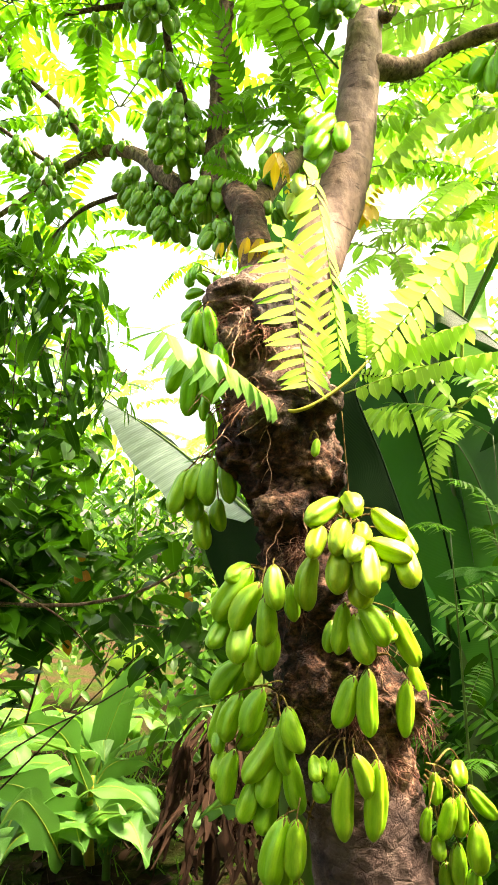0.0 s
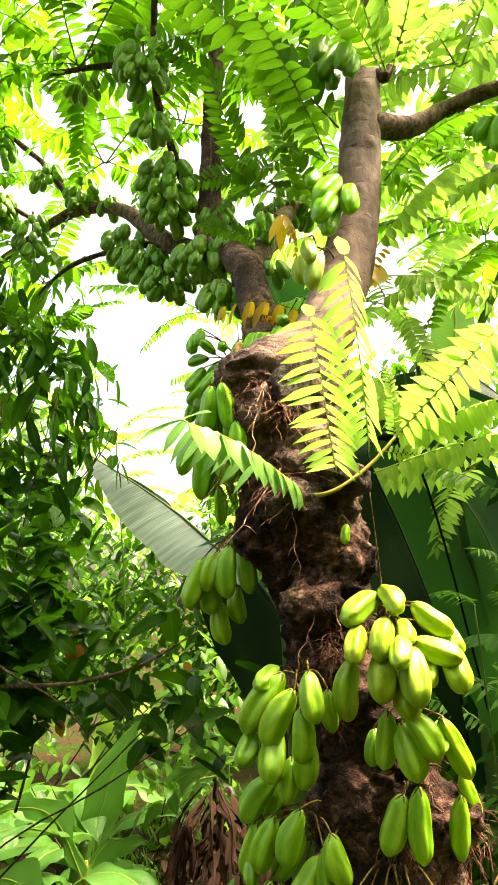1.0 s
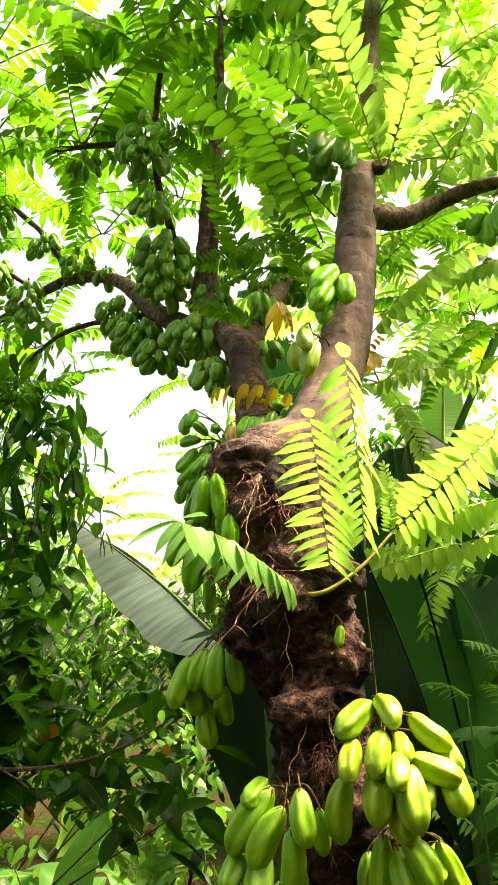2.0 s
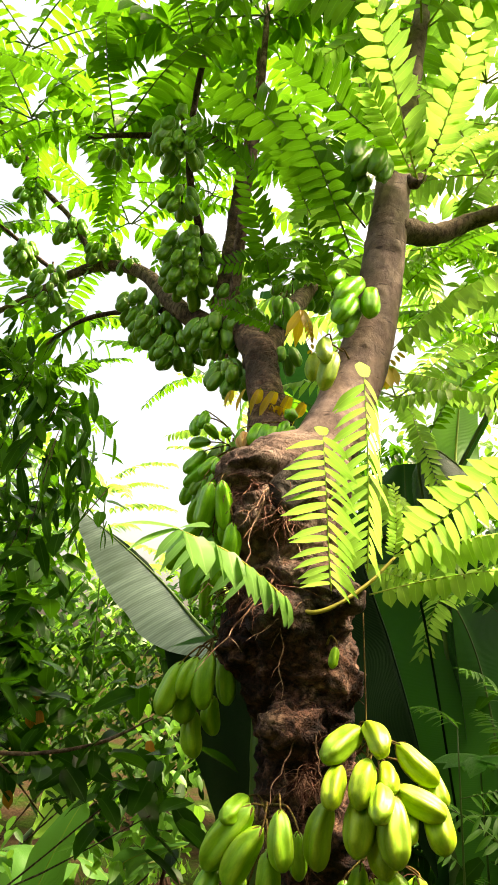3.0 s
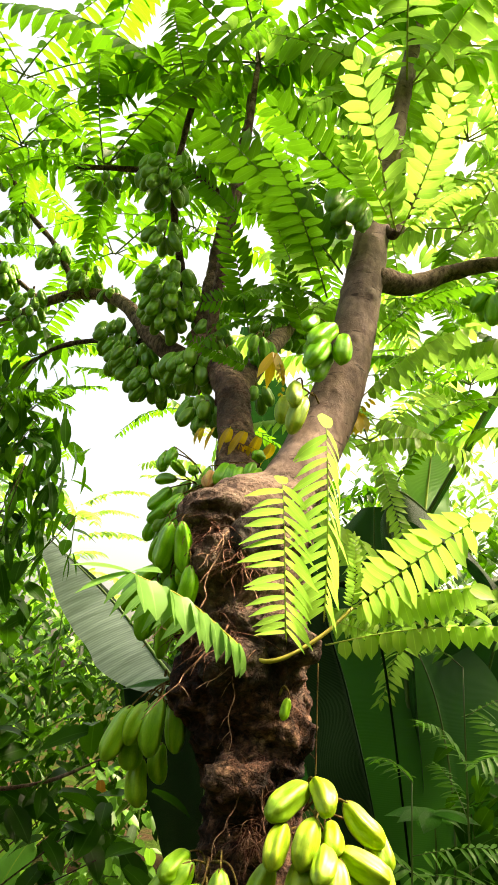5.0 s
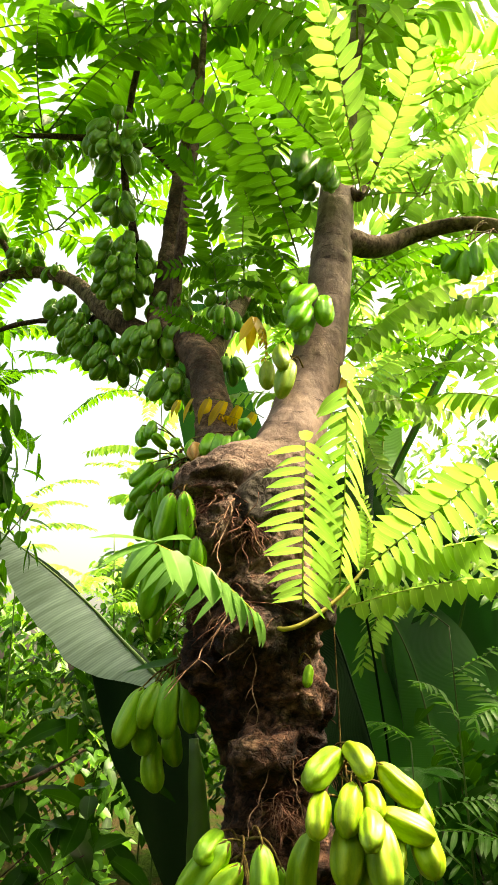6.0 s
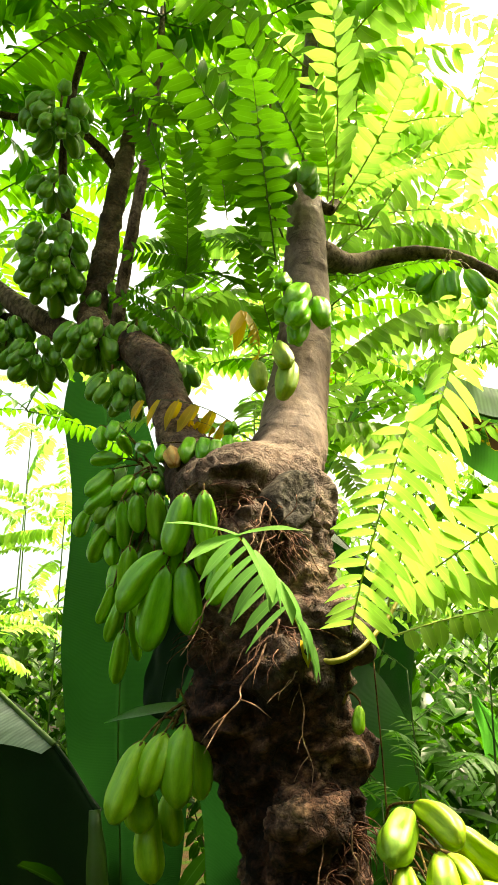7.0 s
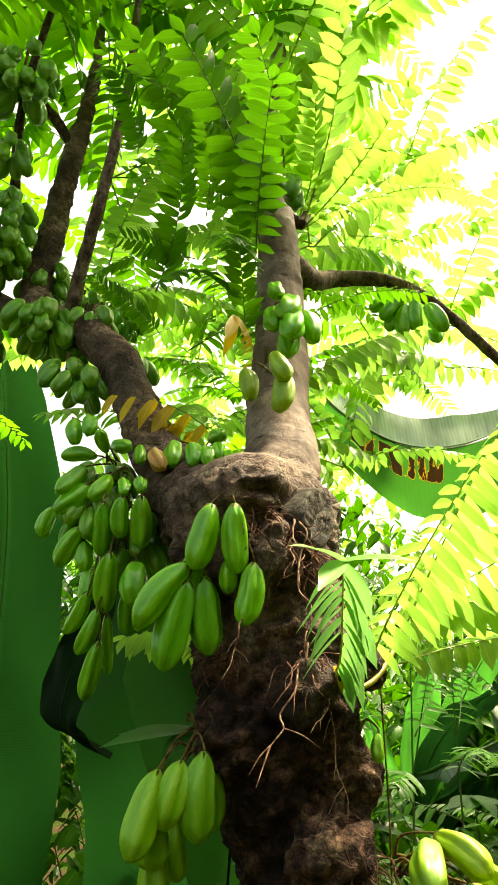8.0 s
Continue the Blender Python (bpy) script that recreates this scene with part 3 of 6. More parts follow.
def leaf_cloud(name, mat, blobs, count, long, wide, seed, hang=0.6, upright=0.3):
    """A crown of single leaves scattered in ellipsoids (centre, radii, share), each leaf bent and turned its own way."""
    r = random.Random(seed)
    got = [[], [], []]
    total = sum(b[2] for b in blobs)
    for (c, radii, share) in blobs:
        for i in range(int(count * share / total)):
            while True:
                q = np.array((r.uniform(-1, 1), r.uniform(-1, 1), r.uniform(-1, 1)))
                d = np.linalg.norm(q)
                if 0.1 < d < 1 and (d > 0.55 or r.random() < 0.5):
                    break
            p = np.array(c) + q * np.array(radii) * (1 + 0.35 * noise.noise(Vector(q * 2.3) + Vector((seed, 0, 0))))
            a = r.uniform(0, 2 * math.pi)
            along = np.array((math.cos(a), math.sin(a), -hang + r.uniform(-0.5, 0.5)))
            face = np.array((r.uniform(-0.6, 0.6), r.uniform(-0.6, 0.6) - upright, 1.0))
            face = face - along * np.dot(face, along) / np.dot(along, along)
            s = r.uniform(0.6, 1.25)
            join(got, leaflet(p, along, face, long * s, wide * s, r.uniform(0.1, 0.6), 4, 0.2))
    return mesh_of(name, got[0], got[1], mat, uvs=got[2])


def twigs(paths, sides=6, per=4):
    got = [[], []]
    for p in paths:
        join(got, tube(p, sides, per, 0.001, 60))
    return got

# ---- the ground ----
def ground_sheet():
    verts, faces = [], []
    xs = np.concatenate([[-400, -120, -50, -25], np.linspace(-12, 12, 121), [25, 50, 120, 400]])
    ys = np.concatenate([[-400, -120, -50, -25], np.linspace(-10, 14, 121), [25, 50, 120, 400]])
    for y in ys:
        for x in xs:
            near = max(abs(x), abs(y)) < 15
            h = 0.10 * noise.fractal(Vector((x * 0.5, y * 0.5, 0)), 1.0, 2.0, 4) + 0.025 * noise.noise(Vector((x * 4, y * 4, 3))) if near else 0.0
            verts.append((x, y, h))
    n = len(xs)
    for j in range(len(ys) - 1):
        for i in range(n - 1):
            faces.append((j * n + i, j * n + i + 1, (j + 1) * n + i + 1, (j + 1) * n + i))
    return mesh_of("ground", verts, faces, GROUND)


ground = new("ground", ground_sheet())
tagged(ground, "bare brown soil with patches of moss and leaf litter", "ground", kind="structure")

# ---- the bilimbi tree: trunk, limbs and branches ----
tree = empty("bilimbi_tree", (0.3, 1.12, 0.0), "gnarled bilimbi tree with rough brown bark and pinnate leaves", "tree")

TRUNK = [(0.32, 1.11, -0.12, 0.17), (0.29, 1.12, 0.08, 0.135), (0.25, 1.13, 0.4, 0.108), (0.205, 1.145, 0.75, 0.092), (0.188, 1.158, 0.917, 0.09),
         (0.17, 1.17, 1.02, 0.094), (0.15, 1.18, 1.12, 0.097), (0.126, 1.183, 1.22, 0.088), (0.102, 1.186, 1.30, 0.075), (0.089, 1.19, 1.396, 0.069),
         (0.078, 1.195, 1.475, 0.078), (0.061, 1.195, 1.544, 0.089), (0.05, 1.19, 1.645, 0.091), (0.044, 1.195, 1.71, 0.088), (0.036, 1.21, 1.80, 0.09),
         (0.048, 1.235, 1.845, 0.078), (0.06, 1.25, 1.885, 0.05), (0.06, 1.26, 1.9, 0.012)]


UPRIGHT = [(0.055, 1.22, 1.74, 0.062), (0.092, 1.235, 1.86, 0.06), (0.128, 1.262, 1.937, 0.057), (0.161, 1.312, 2.02, 0.055), (0.192, 1.346, 2.107, 0.054), (0.225, 1.378, 2.244, 0.051),
           (0.245, 1.404, 2.371, 0.048), (0.264, 1.427, 2.506, 0.045), (0.289, 1.465, 2.695, 0.04), (0.337, 1.522, 2.998, 0.031), (0.375, 1.553, 3.249, 0.026), (0.429, 1.602, 3.616, 0.02), (0.5, 1.65, 4.1, 0.01)]
BACK = [(0.04, 1.2, 1.70, 0.085), (0.035, 1.27, 1.805, 0.08), (0.03, 1.36, 1.88, 0.062), (0.027, 1.45, 1.965, 0.048), (0.014, 1.53, 2.09, 0.041), (-0.002, 1.598, 2.22, 0.039), (-0.037, 1.69, 2.32, 0.038),
        (-0.09, 1.82, 2.42, 0.039), (-0.105, 1.88, 2.52, 0.036), (-0.093, 1.869, 2.639, 0.033), (-0.084, 1.841, 2.822, 0.029), (-0.074, 1.821, 2.987, 0.025), (-0.061, 1.804, 3.169, 0.018), (-0.059, 1.806, 3.5, 0.01)]
KNOBS = [((-0.02, 1.17, 1.81), (0.06, 0.07, 0.045)), ((0.095, 1.195, 1.81), (0.05, 0.055, 0.085)), ((0.115, 1.16, 1.50), (0.05, 0.05, 0.045)), ((-0.015, 1.14, 1.73), (0.05, 0.06, 0.05)), ((0.05, 1.11, 1.43), (0.05, 0.035, 0.04)),
         ((0.03, 1.1, 1.58), (0.045, 0.035, 0.035)), ((0.1, 1.12, 1.63), (0.05, 0.045, 0.04)), ((0.21, 1.13, 1.14), (0.06, 0.06, 0.05)), ((0.09, 1.12, 1.17), (0.05, 0.05, 0.05)),
         ((0.12, 1.11, 1.3), (0.04, 0.03, 0.03)), ((-0.02, 1.18, 1.55), (0.04, 0.05, 0.05))]


def wood():
    """Trunk and limbs grown into one skin: knobs, plates, pits and cracks on the old wood, smooth on the young."""
    got = [[], []]
    for limb, sides in ((TRUNK, 48), (UPRIGHT, 32), (BACK, 32)):
        join(got, tube(limb, sides, 8))
    for c, radii in KNOBS:
        n = 12
        join(got, ([np.array(c) + np.array((math.sin(math.pi * i / n) * math.cos(2 * math.pi * k / n), math.sin(math.pi * i / n) * math.sin(2 * math.pi * k / n), math.cos(math.pi * i / n))) * np.array(radii) for i in range(n + 1) for k in range(n)],
                   [(i * n + k, i * n + (k + 1) % n, (i + 1) * n + (k + 1) % n, (i + 1) * n + k)[::-1] for i in range(n) for k in range(n)]))
    raw = new("raw_wood", mesh_of("raw_wood", got[0], got[1], BARK_TRUNK))
    skin = raw.modifiers.new("skin", "REMESH")
    skin.mode, skin.voxel_size = "VOXEL", 0.0045
    me = bpy.data.meshes.new_from_object(raw.evaluated_get(bpy.context.evaluated_depsgraph_get()))
    bpy.data.objects.remove(raw)
    count = len(me.vertices)
    v = np.empty(count * 3)
    me.vertices.foreach_get("co", v)
    v = v.reshape(-1, 3)
    ends = np.empty(len(me.edges) * 2, dtype=np.int64)
    me.edges.foreach_get("vertices", ends)
    a, b = ends[0::2], ends[1::2]
    deg = np.bincount(ends, minlength=count)[:, None]
    for _ in range(14):
        total = np.zeros_like(v)
        np.add.at(total, a, v[b])
        np.add.at(total, b, v[a])
        v = v * 0.4 + 0.6 * total / deg
    me.vertices.foreach_set("co", v.ravel())
    me.update()
    normal = np.empty(count * 3)
    me.vertices.foreach_get("normal", normal)
    normal = normal.reshape(-1, 3)
    ages = np.empty(count, dtype=np.float32)
    heads, feet = np.zeros(count, dtype=np.float32), np.zeros(count, dtype=np.float32)
    for i in range(count):
        p = Vector(v[i])
        old = 1.0 if p.z < 1.8 else max(0.0, 1.0 - (p.z - 1.8 + 0.05 * noise.noise(p * 14)) / 0.13)
        if p.x < 0.09 and p.y > 1.3 and p.z > 1.8:
            old = max(old, 0.72 + 0.25 * noise.noise(p * 12))
        ages[i] = old
        heads[i] = min(1.0, max(0.0, (p.z - 1.53 + 0.09 * noise.noise(p * 9)) / 0.2)) * (0.6 if p.y < 1.3 else 0.2)
        feet[i] = min(1.0, max(0.0, (1.06 - p.z + 0.1 * noise.noise(p * 9)) / 0.08))
        off = 0.0025 * noise.noise(p * 16)
        if old > 0:
            flat = Vector((p.x, p.y, p.z * 0.8))
            lump = noise.fractal(flat * 15, 0.9, 2.0, 3)
            ridge = 1 - 2.4 * abs(noise.noise(Vector((p.x * 30, p.y * 30, p.z * 44))))
            plate = noise.cell(Vector((p.x * 60, p.y * 60, p.z * 36)) + 0.9 * Vector(noise.noise_vector(p * 40)))
            pit = min(0.0, noise.noise(p * 26 + Vector((7, 3, 1))) + 0.28)
            crack = noise.fractal(p * 95, 0.8, 2.0, 3)
            off += old * (1 - 0.65 * feet[i]) * min(1.0, 0.45 + max(0.0, 1.95 - p.z) * 4) * (0.013 * lump + 0.0075 * ridge + 0.0035 * plate + 0.036 * pit + 0.0022 * crack)
        if old < 1:
            ring = max(0.0, noise.noise(Vector((p.x * 9, p.y * 9, p.z * 42)) + 0.6 * Vector(noise.noise_vector(p * 30))) - 0.32)
            off += (1 - old) * (0.0012 * noise.fractal(p * 45, 0.8, 2.0, 2) - 0.0012 * ring + 0.012 * max(0.0, noise.noise(p * 24 + Vector((2, 9, 4))) - 0.42))
        v[i] += normal[i] * off
    me.vertices.foreach_set("co", v.ravel())
    for name, values in (("age", ages), ("head", heads), ("foot", feet)):
        layer = me.attributes.new(name, "FLOAT", "POINT")
        layer.data.foreach_set("value", values)
    me.polygons.foreach_set("use_smooth", [True] * len(me.polygons))
    if not me.materials:
        me.materials.append(BARK_TRUNK)
    me.update()
    return me


under("trunk", wood(), tree, "forked trunk, rough dark brown below, smooth grey-brown above")

BRANCHES = [
    [(-0.071, 1.73, 2.3, 0.018), (-0.076, 1.677, 2.436, 0.015), (-0.072, 1.607, 2.643, 0.013), (-0.056, 1.574, 2.938, 0.011), (-0.055, 1.574, 3.3, 0.007)],
    [(-0.046, 1.732, 2.345, 0.042), (-0.13, 1.862, 2.416, 0.036), (-0.247, 1.987, 2.538, 0.03), (-0.412, 2.259, 2.808, 0.024), (-0.589, 2.413, 2.911, 0.021), (-0.765, 2.552, 2.919, 0.018), (-0.947, 2.694, 2.883, 0.014), (-1.3, 2.9, 2.8, 0.008)],
    [(-0.611, 2.42, 2.91, 0.012), (-0.744, 2.459, 3.131, 0.011), (-0.901, 2.518, 3.31, 0.01), (-1.034, 2.518, 3.509, 0.009), (-1.198, 2.534, 3.7, 0.006)],
]
BRANCHES += [
    [(-0.766, 2.549, 2.92, 0.01), (-0.91, 2.596, 3.04, 0.008), (-1.031, 2.622, 3.146, 0.007), (-1.25, 2.65, 3.3, 0.005)],
    [(-0.213, 1.985, 2.53, 0.012), (-0.449, 2.273, 2.657, 0.01), (-0.624, 2.383, 2.657, 0.008), (-0.782, 2.51, 2.597, 0.005)],
    [(-0.074, 1.821, 2.93, 0.014), (-0.197, 1.837, 3.055, 0.012), (-0.377, 1.888, 3.083, 0.01), (-0.6, 1.943, 3.099, 0.007)],
]
BRANCHES += [
    [(-0.15, 1.93, 2.6, 0.012), (-0.204, 1.823, 2.741, 0.011), (-0.24, 1.738, 2.862, 0.01), (-0.24, 1.689, 3.033, 0.009), (-0.214, 1.655, 3.35, 0.006)],
    [(0.255, 1.42, 2.47, 0.036), (0.301, 1.421, 2.486, 0.031), (0.378, 1.45, 2.505, 0.026), (0.478, 1.473, 2.571, 0.021), (0.561, 1.427, 2.581, 0.018), (0.639, 1.39, 2.569, 0.016), (0.732, 1.352, 2.512, 0.014), (0.858, 1.301, 2.389, 0.012), (1.0, 1.27, 2.26, 0.008)],
    [(0.3, 1.46, 2.68, 0.014), (0.32, 1.419, 2.616, 0.012), (0.348, 1.426, 2.66, 0.01), (0.38, 1.4, 2.75, 0.007)],
]
BRANCHES += [[(-0.01, 1.6, 2.2, 0.036), (0.05, 1.8, 2.4, 0.034), (0.13, 2.05, 2.63, 0.031), (0.196, 2.275, 2.833, 0.03)]]
for branch in BRANCHES:
    under("branch", mesh_of("branch", *tube(branch, 14, 7, 0.003, 40), BARK_TWIG if branch[0][3] < 0.015 else BARK_LIMB), tree, "thin brown branch" if branch[0][3] < 0.02 else "")

# the pruned stub: a weathered oval scar with a raised lip
def scar(at, turn, wide, tall):
    verts, faces = [], []
    rings, sides = 12, 48
    for i in range(rings + 1):
        s = i / rings
        h = 0.002 * math.exp(-((s - 0.74) / 0.15) ** 2) - 0.004 * (1 - s) ** 2 - 0.04 * (max(0, s - 0.7) / 0.3) ** 2
        for k in range(sides):
            a = 2 * math.pi * k / sides
            w = 1 + 0.12 * noise.noise(Vector((math.cos(a) * 1.5, math.sin(a) * 1.5, 2)))
            verts.append((wide * s * math.cos(a) * w, tall * s * math.sin(a) * w, h + 0.004 * noise.fractal(Vector((s * math.cos(a) * 6, s * math.sin(a) * 6, 1)), 0.9, 2, 3)))
    for i in range(rings):
        for k in range(sides):
            e = (k + 1) % sides
            faces.append((i * sides + k, i * sides + e, (i + 1) * sides + e, (i + 1) * sides + k))
    return mesh_of("scar", verts, faces, SCAR_WOOD), Matrix.Translation(at) @ turn


me, m = scar((0.046, 1.098, 1.786), look((0, 0, 0), (0.2, -1.0, 0.2)).to_3x3().to_4x4() @ pose(0, 0, 0, 180, 0, 32), 0.036, 0.06)
under("scar", me, tree, "weathered grey scar of a cut branch", m=m)


def trunk_at(z):
    for a, b in zip(TRUNK, TRUNK[1:]):
        if a[2] <= z <= b[2]:
            s = (z - a[2]) / (b[2] - a[2])
            return [a[i] + (b[i] - a[i]) * s for i in range(4)]
    return list(TRUNK[-1])


def on_bark(z, angle, out=0.0):
    """A place on the trunk's skin; angle 0 looks at -y, 90 at +x."""
    x, y, _, r = trunk_at(z)
    a = radians(angle)
    return Vector((x + (r + out) * math.sin(a), y - (r + out) * math.cos(a), z))


def root_tuft(z, angle, count, long, spread, seed, thick=0.0012, label="tuft of dry reddish rootlets"):
    """Dry fruit stalks and rootlets that sprout from one spot of the bark and droop."""
    r = random.Random(seed)
    got = [[], []]
    for i in range(count):
        p = on_bark(z + r.gauss(0, spread * 0.5), angle + r.gauss(0, spread * 260), -0.004)
        x, y, _, _ = trunk_at(z)
        out = Vector((p.x - x, p.y - y, 0)).normalized()
        side = Vector((-out.y, out.x, 0)) * r.uniform(-1, 1)
        size = long * r.uniform(0.35, 1.15)
        pts, q = [], p.copy()
        d = (out * r.uniform(0.5, 1.2) + side * r.uniform(0.3, 1.0) + Vector((0, 0, r.uniform(-0.6, 0.5)))).normalized()
        for k in range(6):
            pts.append((*q, thick * r.uniform(0.8, 1.2) * (1 - 0.13 * k)))
            q = q + d * size / 5
            d = (d + Vector((r.uniform(-0.7, 0.7), r.uniform(-0.6, 0.6), -0.3 + r.uniform(-0.3, 0.3))) - out * 0.1).normalized()
        join(got, tube(pts, 5, 2))
    under("root_tuft", mesh_of("root_tuft", got[0], got[1], ROOTLET), tree, label)


for tz, ta, tn, tl, ts, tk in ((1.77, -38, 60, 0.075, 0.02, 0.0016), (1.735, -12, 34, 0.075, 0.018, 0.0015), (1.62, -22, 14, 0.09, 0.02, 0.0014), (1.45, -6, 30, 0.055, 0.014, 0.0012),
                               (1.37, -10, 44, 0.06, 0.02, 0.0012), (1.50, 55, 22, 0.035, 0.012, 0.0011), (1.42, 30, 14, 0.06, 0.014, 0.0012),
                               (1.24, 45, 40, 0.075, 0.02, 0.0014), (1.13, 5, 44, 0.06, 0.02, 0.0013), (1.13, 65, 40, 0.10, 0.02, 0.0014), (1.28, -20, 24, 0.05, 0.02, 0.0012), (1.62, -75, 18, 0.06, 0.02, 0.0013),
                               (1.05, 30, 22, 0.05, 0.02, 0.0012)):
    root_tuft(tz, ta, int(tn * 1.9), tl, ts, int(tz * 1000 + ta), tk * 0.8)

# long bare twigs that dangle in front of the bark, kinked, each with a side shoot
def bare_twig(start, end, thick, seed):
    r = random.Random(seed)
    p, q = Vector(start), Vector(end)
    long = (q - p).length
    pts = []
    for i in range(9):
        s = i / 8
        off = Vector((r.uniform(-1, 1), r.uniform(-1, 1), r.uniform(-1, 1))) * long * 0.035 * (0 < i < 8)
        pts.append((*(p.lerp(q, s) + off), thick * (1 - 0.65 * s)))
    got = [[], []]
    join(got, tube(pts, 6, 3, 0.0004, 300))
    for k in (3, 5, 6):
        a = Vector(pts[k][:3])
        d = ((q - p).normalized() + Vector((r.uniform(-1, 1), r.uniform(-0.4, 0.4), r.uniform(-0.6, 0.6)))).normalized() * long * r.uniform(0.12, 0.25)
        join(got, tube([(*a, thick * 0.5), (*(a + d * 0.5 + Vector((0, 0, 0.003))), thick * 0.4), (*(a + d), thick * 0.2)], 5, 3))
    under("twig", mesh_of("twig", got[0], got[1], TWIG_PALE), tree, "bare dry twig")


for n, (a, b, w) in enumerate((((0.015, 1.09, 1.635), (-0.085, 1.05, 1.50), 0.0016), ((0.03, 1.085, 1.62), (0.03, 1.06, 1.46), 0.0012), ((0.07, 1.085, 1.61), (-0.02, 1.05, 1.545), 0.0012), ((-0.03, 1.11, 1.70), (-0.1, 1.085, 1.59), 0.0014),
                               ((-0.01, 1.07, 1.76), (-0.035, 1.03, 1.60), 0.0013), ((0.02, 1.09, 1.74), (0.055, 1.05, 1.66), 0.0012), ((0.0, 1.09, 1.77), (-0.04, 1.05, 1.70), 0.0014), ((0.06, 1.08, 1.43), (0.02, 1.06, 1.34), 0.0011),
                               ((0.08, 1.08, 1.44), (0.1, 1.07, 1.36), 0.0011), ((0.12, 1.09, 1.43), (0.135, 1.08, 1.35), 0.0011), ((0.2, 1.08, 1.18), (0.235, 1.07, 1.08), 0.0014), ((0.16, 1.06, 1.2), (0.14, 1.05, 1.1), 0.0012))):
    bare_twig(a, b, w, 60 + n)
# the slim straight sucker beside the trunk
under("twig", mesh_of("twig", *tube([(0.175, 1.15, 1.30, 0.0012), (0.165, 1.13, 1.45, 0.0011), (0.155, 1.12, 1.6, 0.001)], 6, 5), STALK_RED), tree, "slim straight twig")

# ---- fronds of the tree ----
FRONDS[LEAF_YOUNG.name] += [frond_meshes(LEAF_YOUNG, 13, 0.23, 0.09, 0.06, 21, 0.1, 0.1, hang=1.2), frond_meshes(LEAF_YOUNG, 15, 0.2, 0.075, 0.12, 22, 0.12, 0.12, hang=0.8),
                            frond_meshes(LEAF_YOUNG, 16, 0.19, 0.044, 0.05, 25, -0.05, 0.06, hang=0.5)]
FRONDS[LEAF_GREEN.name] += [frond_meshes(LEAF_GREEN, 13, 0.2, 0.065, 0.1, 23, 0.12, 0.1, hang=0.9), frond_meshes(LEAF_GREEN, 15, 0.18, 0.06, 0.2, 24, 0.15, 0.12, hang=0.6)]


def hung_frond(points, pairs, long, wide, one, other, seed, mat=LEAF_YOUNG, stalk=STALK_YOUNG, start=0.1, parent=tree, label="", fat=0.0013, end=True, second=None):
    """A near pinnate leaf along its rachis; its two rows of leaflets droop in the directions one and other, each leaflet a part."""
    r = random.Random(seed)
    line = curve_points(points, 8)
    last = len(line) - 1
    ob = under("frond", mesh_of("rachis", *tube([(*c, fat * (1 - 0.7 * i / last)) for i, c in enumerate(line)], 6, 1), stalk), parent, label)
    for i in range(pairs):
        s = start + (0.97 - start) * i / (pairs - 1)
        for n, way in enumerate((one, other)):
            j = min(last - 0.001, max(0.0, (s + (0.012 if n else -0.012)) * last))
            k = int(j)
            c = line[k] + (line[k + 1] - line[k]) * (j - k)
            t = line[k + 1] - line[k]
            t = t / np.linalg.norm(t)
            size = (0.5 + 0.5 * math.sin(math.pi * (0.1 + 0.72 * s))) * r.uniform(0.88, 1.1)
            far, broad, first = second if n and second else (long, wide, 0.0)
            if s < first:
                continue
            to = np.array(way) / np.linalg.norm(way) + t * r.uniform(-0.05, 0.16) + np.array((r.uniform(-0.06, 0.06), r.uniform(-0.1, 0.1), r.uniform(-0.14, 0.04)))
            face = np.cross(t, to) * (1 if n else -1)
            if face[2] < 0:
                face = -face
            face = face + t * r.uniform(-0.25, 0.25)
            face = face - to * np.dot(face, to) / np.dot(to, to)
            v, f, uv = leaflet(c, to, face, far * size, broad * (0.7 + 0.3 * size) * r.uniform(0.92, 1.08), r.uniform(0.2, 0.6), 8, 0.18)
            under("leaflet", mesh_of("leaflet", v, f, mat, uvs=uv), ob)
    if end:
        t = line[-1] - line[-2]
        face = np.cross(t, np.array(one) - np.array(other))
        face = face if face[2] > 0 else -face
        v, f, uv = leaflet(line[-1], t / np.linalg.norm(t) + np.array((0, 0, -0.5)), face, long * 0.75, wide * 1.5, 0.4, 8, 0.15)
        under("leaflet", mesh_of("leaflet", v, f, mat, uvs=uv), ob)
    return ob


shoot = [(0.045, 1.105, 1.613, 0.0027), (0.056, 1.086, 1.596, 0.0034), (0.076, 1.079, 1.592, 0.0034), (0.108, 1.081, 1.605, 0.0032), (0.157, 1.095, 1.641, 0.0029), (0.201, 1.112, 1.686, 0.0022)]
under("shoot", mesh_of("shoot", *tube(shoot, 10, 6), STALK_YELLOW), tree, "yellow-green young shoot")
# the young shoot on the bark
hung_frond([(0.102, 1.09, 1.612), (0.085, 1.03, 1.668), (0.064, 0.945, 1.734), (0.044, 0.866, 1.785)], 15, 0.062, 0.0125, (-1.0, -0.05, -0.18), (0.75, -0.1, -0.5), 71, start=0.14)
hung_frond([(0.150, 1.076, 1.655), (0.135, 1.01, 1.72), (0.112, 0.925, 1.795), (0.087, 0.841, 1.855)], 17, 0.066, 0.0135, (-0.85, 0.05, -0.5), (0.42, -0.25, -0.8), 72, start=0.1)
hung_frond([(0.157, 1.090, 1.624), (0.235, 1.066, 1.648), (0.313, 1.04, 1.664), (0.390, 1.014, 1.672)], 12, 0.036, 0.0215, (0.05, -0.3, -1.0), (-0.1, 1.0, 0.1), 73, start=0.12)
